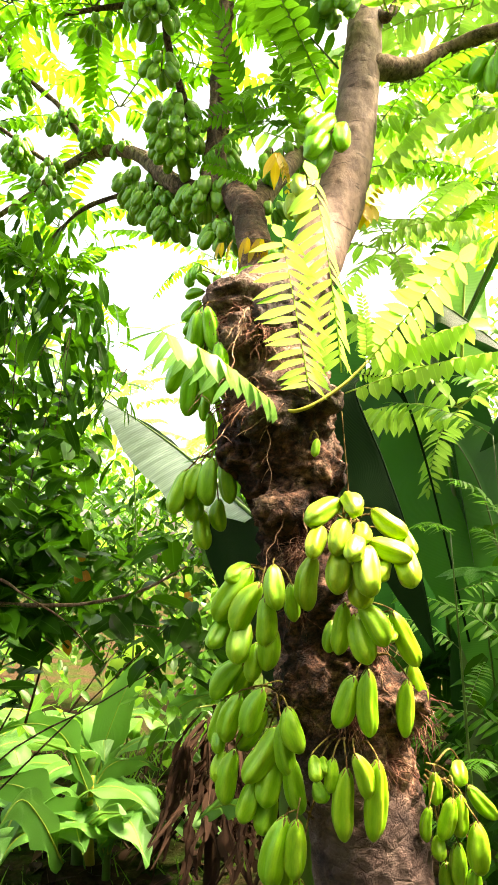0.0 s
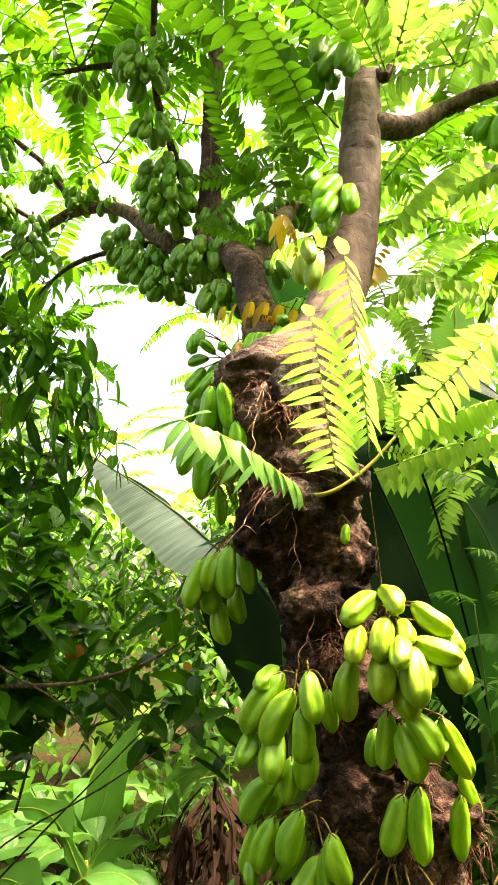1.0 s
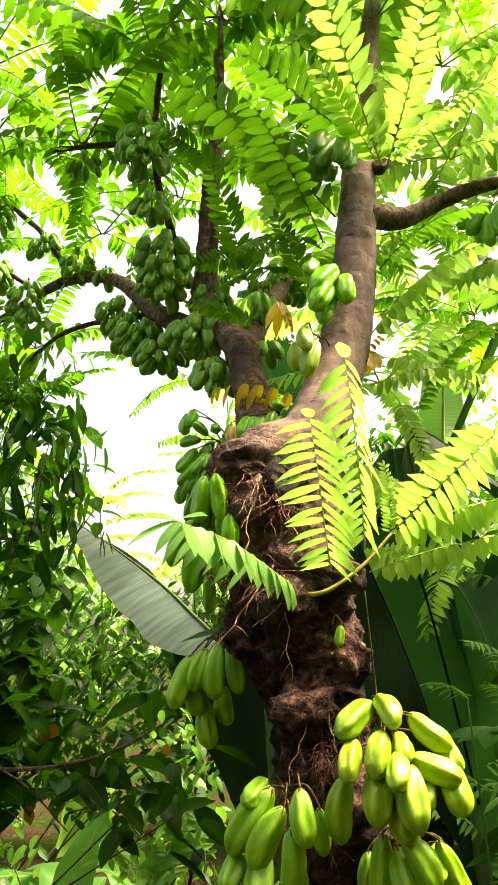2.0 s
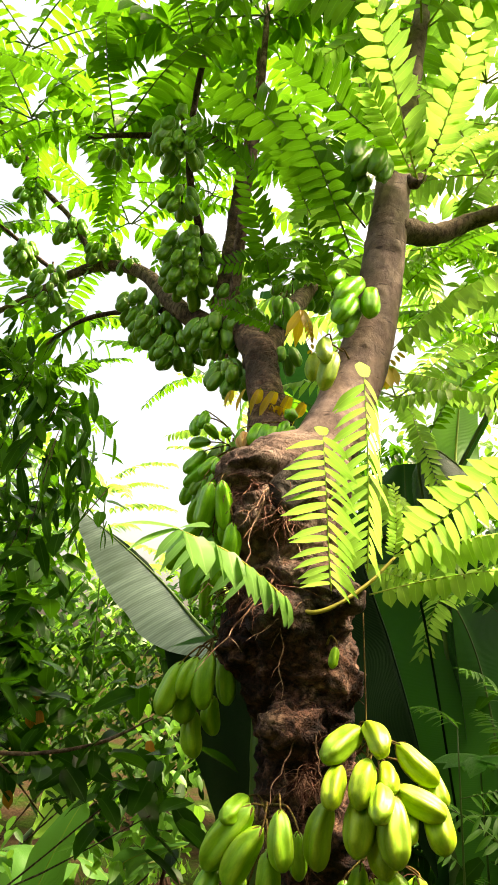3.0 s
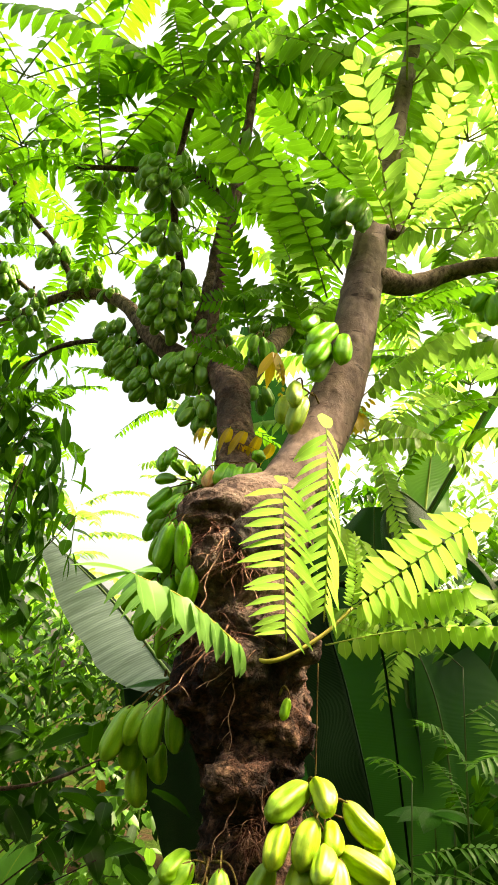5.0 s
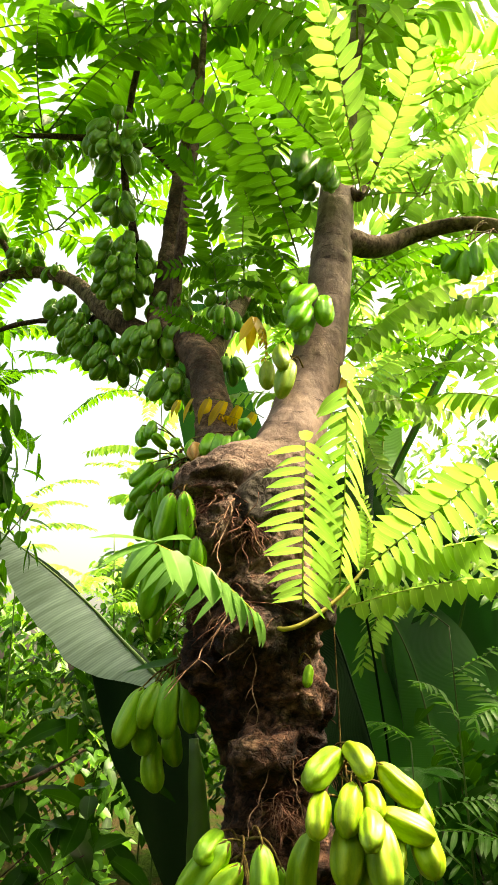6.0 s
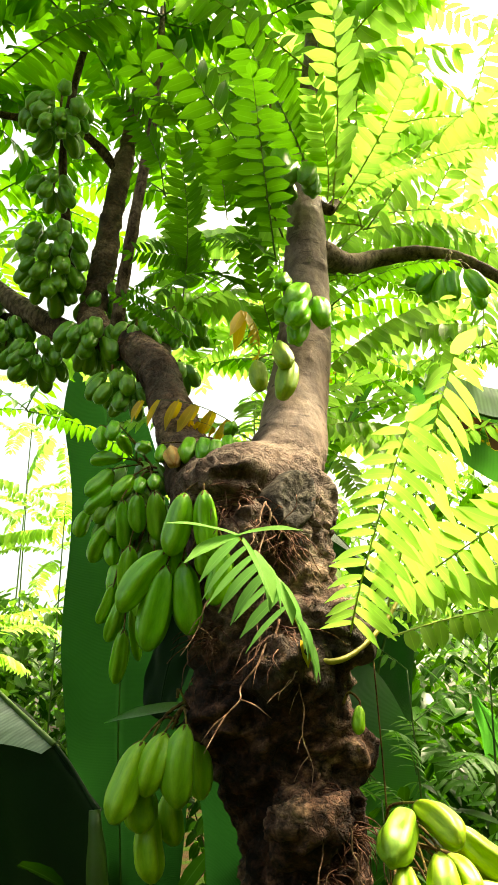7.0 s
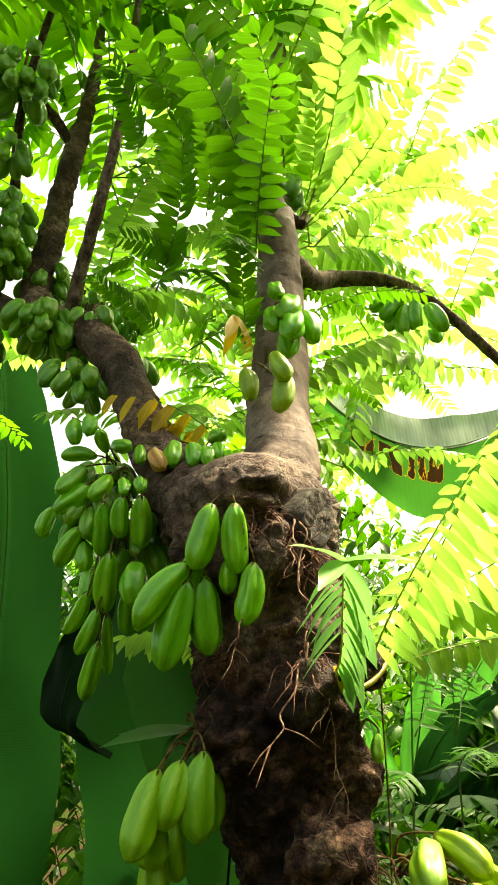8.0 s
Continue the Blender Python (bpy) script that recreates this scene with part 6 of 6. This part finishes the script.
banana_leaf(sucker, [(-0.221, 3.366, 0.702), (-0.181, 3.345, 0.801), (-0.188, 3.328, 0.876), (-0.197, 3.318, 0.926)], 0.1, (-0.995, -0.111, 0.083), (0.995, 0.111, -0.083), LEAF_BANANA_PALE, seed=309, curl=0.1, fat=0.004, profile=((0.019, 0.056, 0.074, 0.070, 0.052, 0.026, 0.000), (0.019, 0.056, 0.074, 0.070, 0.052, 0.026, 0.000)))
banana_leaf(sucker, [(-0.145, 3.366, 0.701), (-0.315, 3.265, 0.702), (-0.240, 3.254, 0.749), (-0.066, 3.243, 0.794)], 0.1, (-0.696, -0.243, 0.683), (0.696, 0.243, -0.683), LEAF_BANANA_PALE, seed=310, curl=0.1, fat=0.004, profile=((0.012, 0.037, 0.049, 0.047, 0.035, 0.017, 0.000), (0.012, 0.037, 0.049, 0.047, 0.035, 0.017, 0.000)))
banana_leaf(sucker, [(0.007, 2.591, 0.491), (-0.069, 2.586, 0.520), (-0.126, 2.590, 0.503), (-0.174, 2.596, 0.476)], 0.1, (0.085, -0.083, -1.037), (-0.087, -0.112, 0.995), LEAF_BANANA_PALE, seed=311, curl=0.1, fat=0.004, profile=((0.009, 0.026, 0.034, 0.032, 0.024, 0.012, 0.000), (0.009, 0.026, 0.034, 0.032, 0.024, 0.012, 0.000)))
# a drooping tip beside the bunches, shade put into its dark colour
banana_leaf(banana_back, [(0.332, 2.274, 1.947), (0.326, 2.343, 1.833), (0.291, 2.377, 1.700), (0.293, 2.371, 1.588), (0.411, 2.317, 1.528)], 0.1, (0.519, -0.975, -0.172), (-0.519, 0.975, 0.172), LEAF_BANANA_SHADE, seed=312, curl=0.1, fat=0.004, profile=((0.020, 0.059, 0.078, 0.074, 0.055, 0.027, 0.000), (0.023, 0.070, 0.094, 0.089, 0.066, 0.033, 0.000)), label="drooping leaf tip, shade in its dark colour")

banana_side = empty("banana_plant", (1.615, 2.406, 0.0), "young banana plant with spreading mid-green leaves", "banana plant", "banana plants")
under("stem", mesh_of("stem", *tube([(1.615, 2.406, -0.05, 0.06), (1.615, 2.406, 0.6, 0.045), (1.615, 2.406, 1.236, 0.02)], 14, 6), STALK_GREEN), banana_side, "pale green sheathed stem")
banana_leaf(banana_side, [(1.607, 2.412, 1.236), (1.476, 2.338, 1.418), (1.353, 2.272, 1.575), (1.280, 2.253, 1.704)], 0.1, (-0.864, 0.448, -0.376), (0.864, -0.448, 0.376), LEAF_MID, seed=321, curl=0.1, fat=0.004, profile=((0.013, 0.039, 0.051, 0.049, 0.036, 0.018, 0.000), (0.013, 0.039, 0.051, 0.049, 0.036, 0.018, 0.000)))
banana_leaf(banana_side, [(1.610, 2.400, 1.254), (1.609, 2.236, 1.542), (1.680, 2.101, 1.686), (1.792, 1.956, 1.795)], 0.1, (-0.963, 0.084, 0.394), (0.963, -0.084, -0.394), LEAF_BANANA, seed=322, curl=0.1, fat=0.004, profile=((0.019, 0.056, 0.075, 0.071, 0.053, 0.026, 0.000), (0.020, 0.059, 0.079, 0.075, 0.055, 0.028, 0.000)))
banana_leaf(banana_side, [(1.535, 2.322, 1.248), (1.504, 2.126, 1.393), (1.540, 1.991, 1.460), (1.608, 1.880, 1.447)], 0.1, (-0.752, -0.239, 0.684), (0.752, 0.239, -0.684), LEAF_BANANA, seed=323, curl=0.1, fat=0.004, profile=((0.014, 0.043, 0.057, 0.054, 0.040, 0.020, 0.000), (0.019, 0.057, 0.076, 0.072, 0.053, 0.027, 0.000)))
banana_leaf(banana_side, [(1.692, 2.471, 1.261), (1.727, 2.411, 1.563), (1.734, 2.328, 1.822), (1.785, 2.228, 2.050)], 0.1, (-0.997, 0.305, 0.050), (0.997, -0.305, -0.050), LEAF_MID, seed=324, curl=0.1, fat=0.004, profile=((0.019, 0.056, 0.074, 0.070, 0.052, 0.026, 0.000), (0.021, 0.062, 0.082, 0.078, 0.058, 0.029, 0.000)))
banana_leaf(banana_side, [(1.779, 2.549, 1.251), (1.897, 2.374, 1.646), (1.955, 2.158, 1.950), (2.053, 1.992, 2.112)], 0.1, (-0.985, 0.145, 0.315), (0.985, -0.145, -0.315), LEAF_MID, seed=325, curl=0.1, fat=0.004, profile=((0.018, 0.055, 0.073, 0.069, 0.051, 0.025, 0.000), (0.021, 0.064, 0.086, 0.081, 0.060, 0.030, 0.000)))


def sapling(base, top, fronds, seed):
    """A slim young tree with a loose head of pale pinnate leaves."""
    r = random.Random(seed)
    ob = empty("sapling", base, "slim sapling with pale green feathery leaves", "tree", "saplings")
    under("stem", mesh_of("stem", *tube([(*base, 0.006), ((base[0] + top[0]) / 2 + 0.04, base[1], top[2] / 2, 0.005), (*top, 0.003)], 8, 8), STALK_GREEN), ob)
    heads = []
    for i in range(fronds):
        a = 2.4 * i + r.uniform(-0.3, 0.3)
        at = Vector(top) - Vector((0, 0, r.uniform(0, 0.5)))
        heads.append((at, at + Vector((math.cos(a), math.sin(a), r.uniform(-0.25, 0.5))).normalized() * r.uniform(0.35, 0.5), r.randrange(7), (r.uniform(-0.3, 0.3), -0.3, 1)))
    under("crown", frond_head(LEAF_YOUNG, heads), ob)


sapling((-0.1, 3.9, 0.0), (-0.2, 3.75, 2.25), 11, 61)
sapling((-0.75, 4.4, 0.0), (-0.75, 4.2, 2.5), 12, 62)
sapling((0.2, 4.9, 0.0), (0.03, 4.6, 3.1), 10, 64)
sapling((0.3, 4.5, 0.0), (0.24, 4.36, 2.95), 13, 65)
sapling((0.1, 4.9, 0.0), (0.02, 4.85, 3.85), 9, 66)
sapling((1.5, 3.3, 0.0), (1.5, 3.2, 2.3), 12, 63)


def dry_heap(at, count, tall, seed):
    """Dead banana leaves that hang in brown strips round an old stem."""
    r = random.Random(seed)
    ob = empty("dead_banana_stem", at, "old banana stem hung with withered brown leaves", "banana plant")
    under("stem", mesh_of("stem", *tube([(at[0], at[1], -0.05, 0.035), (at[0] + 0.01, at[1], tall * 0.5, 0.022), (at[0] + 0.04, at[1], tall * 0.9, 0.008)], 16, 6, 0.006, 14), LEAF_DRY), ob)
    for i in range(count):
        a = r.uniform(0, 2 * math.pi)
        d = np.array((math.cos(a), math.sin(a), 0))
        z = tall * r.uniform(0.5, 1.0)
        p = np.array((at[0], at[1], z)) + d * 0.05
        ln = z * r.uniform(0.5, 0.95)
        pts = [p, p + d * 0.1 + np.array((0, 0, -ln * 0.2)), p + d * r.uniform(0.1, 0.2) + np.array((r.uniform(-.05, .05), 0, -ln * 0.6)), p + d * r.uniform(0.12, 0.3) + np.array((0, 0, -ln))]
        side = np.array((-d[1], d[0], 0.0))
        blade, rib = banana_leaf_meshes([tuple(q) for q in pts], r.uniform(0.006, 0.022), tuple(side + d * r.uniform(-0.8, 0.8)), tuple(-side + d * r.uniform(-0.8, 0.8)), LEAF_DRY, seed=seed + i, curl=0.5, fat=0.002, tears=(0.3, 0.5, 0.65, 0.8))
        leaf = under("leaf", blade, ob)
        under("midrib", rib, leaf)


dry_heap((-0.16, 3.05, 0.0), 50, 0.75, 3)
dry_heap((0.12, 2.9, 0.0), 34, 0.7, 5)
dry_heap((0.5, 3.3, 0.0), 9, 0.8, 7)


# ---- shrubs and the wall of green behind ----
def shrub(name, base, blobs, mat, count, long, wide, seed, label, category="shrub", group="", hang=0.6):
    ob = empty(name, base, label, category, group)
    r = random.Random(seed)
    paths = []
    b = np.array(base)
    for c, radii, _ in blobs:
        for k in range(2):
            e = np.array(c) + np.array((r.uniform(-0.7, 0.7), r.uniform(-0.7, 0.7), r.uniform(-0.5, 0.8))) * np.array(radii)
            mid = b * 0.45 + np.array(c) * 0.55 + np.array((r.uniform(-0.15, 0.15), r.uniform(-0.15, 0.15), 0))
            paths.append([(*(b - np.array((0, 0, 0.05))), 0.006), (*mid, 0.0035), (*(mid * 0.4 + e * 0.6), 0.0025), (*e, 0.0015)])
    for path in paths:
        under("stem", mesh_of("stem", *tube(path, 6, 4, 0.001, 60), BARK_TWIG), ob)
    under("crown", leaf_cloud("crown", mat, blobs, count, long, wide, seed, hang), ob)
    return ob


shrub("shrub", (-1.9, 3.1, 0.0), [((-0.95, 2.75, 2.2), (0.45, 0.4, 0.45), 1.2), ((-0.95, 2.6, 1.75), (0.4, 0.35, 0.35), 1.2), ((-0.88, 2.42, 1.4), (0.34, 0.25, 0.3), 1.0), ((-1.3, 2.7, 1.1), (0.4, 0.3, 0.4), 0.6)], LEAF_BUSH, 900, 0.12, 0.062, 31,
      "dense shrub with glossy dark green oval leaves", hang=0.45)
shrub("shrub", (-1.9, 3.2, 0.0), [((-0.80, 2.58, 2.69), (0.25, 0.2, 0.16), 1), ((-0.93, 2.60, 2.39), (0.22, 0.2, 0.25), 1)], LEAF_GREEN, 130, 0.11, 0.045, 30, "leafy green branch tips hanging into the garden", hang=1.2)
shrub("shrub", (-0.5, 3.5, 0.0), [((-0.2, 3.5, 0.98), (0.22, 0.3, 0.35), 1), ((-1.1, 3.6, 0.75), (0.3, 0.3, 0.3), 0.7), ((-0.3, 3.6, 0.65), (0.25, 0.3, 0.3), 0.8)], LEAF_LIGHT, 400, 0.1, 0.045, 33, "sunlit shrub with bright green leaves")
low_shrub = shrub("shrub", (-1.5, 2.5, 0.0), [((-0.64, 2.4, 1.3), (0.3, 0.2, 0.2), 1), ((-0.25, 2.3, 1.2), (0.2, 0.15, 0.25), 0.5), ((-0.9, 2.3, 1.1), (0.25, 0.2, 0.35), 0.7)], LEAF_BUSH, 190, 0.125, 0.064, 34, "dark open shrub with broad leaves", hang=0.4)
for path in ([(-1.35, 2.3, 1.19, 0.009), (-0.872, 2.273, 1.22, 0.0075), (-0.69, 2.277, 1.217, 0.0065), (-0.527, 2.276, 1.222, 0.006), (-0.355, 2.269, 1.261, 0.005), (-0.201, 2.255, 1.341, 0.003)],
             [(-1.2, 2.25, 1.4, 0.006), (-0.816, 2.209, 1.311, 0.0045), (-0.71, 2.22, 1.25, 0.004), (-0.6, 2.28, 1.17, 0.003), (-0.5, 2.4, 1.03, 0.002)]):
    under("branch", mesh_of("branch", *tube(path, 8, 6, 0.002, 40), BARK_LIMB), low_shrub, "bare brown branch")
for path in ([(-0.890, 2.388, 1.233, 0.005), (-0.780, 2.403, 1.159, 0.004), (-0.630, 2.371, 1.065, 0.002)],
             [(-0.889, 2.428, 1.285, 0.004), (-0.795, 2.433, 1.255, 0.003), (-0.719, 2.439, 1.226, 0.002)],
             [(-0.799, 2.586, 0.789, 0.005), (-0.748, 2.548, 0.958, 0.0045), (-0.693, 2.459, 1.133, 0.003), (-0.654, 2.445, 1.197, 0.002)],
             [(-0.873, 2.464, 1.118, 0.003), (-0.759, 2.457, 1.144, 0.0025), (-0.635, 2.449, 1.178, 0.0015)],
             [(-0.572, 2.559, 1.138, 0.003), (-0.454, 2.558, 1.136, 0.0025), (-0.257, 2.561, 1.113, 0.0015)]):
    under("branch", mesh_of("branch", *tube(path, 6, 5, 0.001, 80), BARK_LIMB), low_shrub, "bare pale twig")
for at in ((-0.596, 2.452, 1.399), (-0.570, 2.416, 1.325), (-0.607, 2.470, 1.315), (-0.225, 2.532, 1.248), (-0.637, 2.469, 1.086)):
    to, face = np.array((0.3, -0.2, -1.0)), np.array((0.2, -1.0, 0.25))
    v, q, uv = leaflet(np.array(at), to, face, 0.055, 0.032, 0.3, 8, 0.3)
    under("leaf", mesh_of("leaf", v, q, LEAF_ORANGE, uvs=uv), low_shrub, "withered orange leaf")
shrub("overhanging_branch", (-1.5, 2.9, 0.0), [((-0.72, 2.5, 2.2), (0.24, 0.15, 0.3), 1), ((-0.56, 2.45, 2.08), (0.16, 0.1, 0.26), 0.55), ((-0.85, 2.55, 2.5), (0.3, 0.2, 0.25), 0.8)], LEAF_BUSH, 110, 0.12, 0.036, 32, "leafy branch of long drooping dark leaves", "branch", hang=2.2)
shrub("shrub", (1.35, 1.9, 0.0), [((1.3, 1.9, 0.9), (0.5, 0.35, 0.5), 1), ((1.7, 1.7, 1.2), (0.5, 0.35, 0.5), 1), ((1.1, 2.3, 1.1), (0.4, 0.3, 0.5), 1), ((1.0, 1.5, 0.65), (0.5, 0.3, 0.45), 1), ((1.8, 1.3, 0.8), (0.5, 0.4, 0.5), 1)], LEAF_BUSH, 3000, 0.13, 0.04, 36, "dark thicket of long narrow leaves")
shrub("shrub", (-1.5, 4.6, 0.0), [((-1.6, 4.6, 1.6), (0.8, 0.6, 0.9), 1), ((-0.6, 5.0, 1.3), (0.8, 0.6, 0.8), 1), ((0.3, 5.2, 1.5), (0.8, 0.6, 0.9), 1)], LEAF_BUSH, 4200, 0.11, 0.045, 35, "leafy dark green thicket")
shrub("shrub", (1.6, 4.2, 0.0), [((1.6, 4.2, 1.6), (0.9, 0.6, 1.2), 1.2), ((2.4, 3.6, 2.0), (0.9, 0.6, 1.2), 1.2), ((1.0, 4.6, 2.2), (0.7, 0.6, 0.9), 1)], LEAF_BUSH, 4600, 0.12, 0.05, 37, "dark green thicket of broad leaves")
shrub("tree", (-2.6, 6.0, 0.0), [((-2.4, 6.0, 2.6), (1.2, 0.9, 1.2), 1), ((-3.4, 5.4, 3.2), (1.2, 0.9, 1.6), 1), ((-1.6, 6.6, 1.6), (1.2, 0.8, 1.1), 1)], LEAF_LIGHT, 5200, 0.13, 0.055, 39, "broadleaf tree at the garden's edge", "tree", "trees behind the garden")
shrub("tree", (1.5, 6.8, 0.0), [((0.9, 7.0, 1.9), (1.4, 0.8, 1.2), 1), ((2.5, 6.6, 2.8), (1.4, 0.8, 1.5), 1), ((3.9, 5.5, 3.2), (1.4, 1.0, 1.8), 1)], LEAF_LIGHT, 5600, 0.14, 0.06, 41, "broadleaf tree at the garden's edge", "tree", "trees behind the garden")
shrub("shrub", (0.3, 4.8, 0.0), [((0.2, 4.8, 1.75), (0.4, 0.3, 0.45), 1.2), ((0.0, 4.7, 2.2), (0.26, 0.25, 0.2), 0.5)], LEAF_LIGHT, 620, 0.1, 0.05, 61, "sunlit leafy shrub beyond the banana leaves")
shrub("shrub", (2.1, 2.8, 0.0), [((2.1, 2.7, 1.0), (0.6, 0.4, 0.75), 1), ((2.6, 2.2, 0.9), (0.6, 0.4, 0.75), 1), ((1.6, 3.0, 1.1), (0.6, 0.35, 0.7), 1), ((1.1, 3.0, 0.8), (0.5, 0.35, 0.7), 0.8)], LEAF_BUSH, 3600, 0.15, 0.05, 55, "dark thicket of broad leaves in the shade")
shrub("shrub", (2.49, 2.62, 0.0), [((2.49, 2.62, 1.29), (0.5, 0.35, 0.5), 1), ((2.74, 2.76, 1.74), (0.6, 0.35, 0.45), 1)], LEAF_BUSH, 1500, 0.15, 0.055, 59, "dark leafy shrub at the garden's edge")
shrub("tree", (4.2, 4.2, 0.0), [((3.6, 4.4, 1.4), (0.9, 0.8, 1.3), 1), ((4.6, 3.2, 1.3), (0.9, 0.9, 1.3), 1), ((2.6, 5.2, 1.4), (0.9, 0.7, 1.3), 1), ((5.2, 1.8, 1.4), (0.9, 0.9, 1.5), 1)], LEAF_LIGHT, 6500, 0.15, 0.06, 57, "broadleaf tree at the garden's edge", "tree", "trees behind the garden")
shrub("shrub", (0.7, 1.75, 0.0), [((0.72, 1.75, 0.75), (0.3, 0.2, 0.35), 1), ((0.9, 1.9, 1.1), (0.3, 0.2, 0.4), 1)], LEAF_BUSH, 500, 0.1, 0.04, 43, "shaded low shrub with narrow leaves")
# unseen hedge, added to block the sun from the lower right and trunk
shrub("hedge", (2.2, 0.9, 0.0), [((2.2, -0.4, 1.5), (0.6, 0.8, 1.6), 1), ((2.2, 0.9, 1.8), (0.6, 0.7, 2.1), 1.4), ((2.45, 1.65, 2.0), (0.5, 0.5, 2.1), 1.5)], LEAF_BUSH, 7500, 0.2, 0.1, 47, "tall dark green hedge added out of view to shade the lower right", "hedge")
# unseen hedge, added behind the camera to hold back low sky light
shrub("hedge", (0.0, -4.5, 0.0), [((-3.5, -3.0, 2.4), (1.8, 0.8, 2.6), 1), ((0, -3.4, 2.6), (2.0, 0.8, 2.8), 1), ((3.5, -3.0, 2.4), (1.8, 0.8, 2.6), 1)], LEAF_BUSH, 7500, 0.34, 0.17, 45, "dark green hedge added behind the camera to cut front light", "hedge")


FRONDS[LEAF_WEED.name] = [frond_meshes(LEAF_WEED, 13, 0.22, 0.046, dr, sd, 0.45, 0.08, hang=0.25) for dr, sd in ((0.12, 91), (0.2, 92), (0.05, 93))]


def feather_weed(foot, top, fronds, size, seed, lean=0.0):
    """A slim upright weed whose thin stem carries narrow-leafed fronds all the way up."""
    r = random.Random(seed)
    ob = empty("feather_weed", foot, "slim dark green weed with narrow feathery leaves", "weed", "weeds beside the trunk")
    f, e = Vector(foot), Vector(top)
    mid = f.lerp(e, 0.5) + Vector((lean, 0, 0))
    under("stem", mesh_of("stem", *tube([(*f, 0.005), (*mid, 0.004), (*e, 0.0015)], 6, 8), STALK_GREEN), ob)
    for i in range(fronds):
        s = 0.45 + 0.55 * i / (fronds - 1)
        at = f.lerp(mid, 2 * s) if s < 0.5 else mid.lerp(e, 2 * s - 1)
        a = 2.4 * i + r.uniform(-0.4, 0.4)
        tip = at + Vector((math.cos(a), 0.6 * math.sin(a), r.uniform(0.1, 0.7))).normalized() * size * r.uniform(0.75, 1.1)
        frond(ob, at, tip, LEAF_WEED, i, (r.uniform(-0.2, 0.2), -0.5, 1), split=True)
    return ob


feather_weed((0.62, 1.72, 0.0), (0.6, 1.66, 1.66), 10, 0.26, 1, 0.03)
feather_weed((0.74, 1.66, 0.0), (0.78, 1.6, 1.76), 11, 0.31, 2, -0.03)
feather_weed((0.52, 1.62, 0.0), (0.46, 1.58, 1.42), 7, 0.19, 3)
feather_weed((0.98, 1.72, 0.0), (1.0, 1.66, 1.78), 11, 0.33, 4)
feather_weed((1.25, 1.78, 0.0), (1.3, 1.72, 1.66), 10, 0.32, 5)

def lobed_weed(top, size, seed):
    """A tall weed with one broad leaf of pointed lobes on a thin stalk."""
    r = random.Random(seed)
    foot = (top[0] + r.uniform(0.05, 0.15), top[1] + 0.1, 0.0)
    ob = empty("weed", foot, "tall weed with a broad lobed green leaf", "weed", "weeds beside the trunk")
    under("stalk", mesh_of("stalk", *tube([(*foot, 0.005), (foot[0], foot[1], top[2] * 0.6, 0.004), (*top, 0.002)], 6, 8), STALK_GREEN), ob)
    for i in range(9):
        a = radians(-165 + 330 * i / 8 + r.uniform(-6, 6)) - 1.2
        to = np.array((math.cos(a), math.sin(a) * 0.8, r.uniform(-0.25, 0.05)))
        face = np.array((0.0, -0.35, 1.0))
        face = face - to * np.dot(face, to) / np.dot(to, to)
        v, q, uv = leaflet(np.array(top), to, face, size * r.uniform(0.8, 1.1), size * 0.42, r.uniform(0.2, 0.6), 8, 0.2)
        under("lobe", mesh_of("lobe", v, q, LEAF_MID, uvs=uv), ob)


lobed_weed((0.625, 1.886, 1.331), 0.12, 1)
lobed_weed((1.152, 1.752, 1.427), 0.11, 2)
lobed_weed((1.150, 1.752, 1.308), 0.11, 3)


def grass(seed, count):
    r = random.Random(seed)
    got = [[], [], []]
    for i in range(count):
        x, y = r.uniform(-2.5, 2.5), r.uniform(1.6, 6.0)
        a = r.uniform(0, 2 * math.pi)
        along = np.array((math.cos(a) * 0.5, math.sin(a) * 0.5, 1.0))
        face = np.array((math.cos(a + 1.4), math.sin(a + 1.4), 0.3))
        face = face - along * np.dot(face, along) / np.dot(along, along)
        join(got, leaflet(np.array((x, y, -0.02)), along, face, r.uniform(0.06, 0.2), r.uniform(0.006, 0.016), r.uniform(0.2, 1.0), 4, 0.2))
    return mesh_of("grass", got[0], got[1], LEAF_LIGHT, uvs=got[2])


tagged(new("grass", grass(51, 2600)), "thin weeds and grass over the soil", "grass", kind="stuff")


def litter(seed, count):
    r = random.Random(seed)
    got = [[], [], []]
    for i in range(count):
        x, y = r.uniform(-2.2, 1.8), r.uniform(1.8, 5.0)
        a = r.uniform(0, 2 * math.pi)
        along = np.array((math.cos(a), math.sin(a), r.uniform(-0.1, 0.3)))
        face = np.array((r.uniform(-0.4, 0.4), r.uniform(-0.4, 0.4), 1.0))
        face = face - along * np.dot(face, along) / np.dot(along, along)
        join(got, leaflet(np.array((x, y, 0.03 + r.uniform(0, 0.03))), along, face, r.uniform(0.06, 0.22), r.uniform(0.03, 0.08), r.uniform(-0.4, 0.6), 4, 0.3))
    return mesh_of("leaf_litter", got[0], got[1], LEAF_DRY, uvs=got[2])


tagged(new("leaf_litter", litter(53, 700)), "dry curled brown leaves on the soil", "leaf litter", kind="stuff")
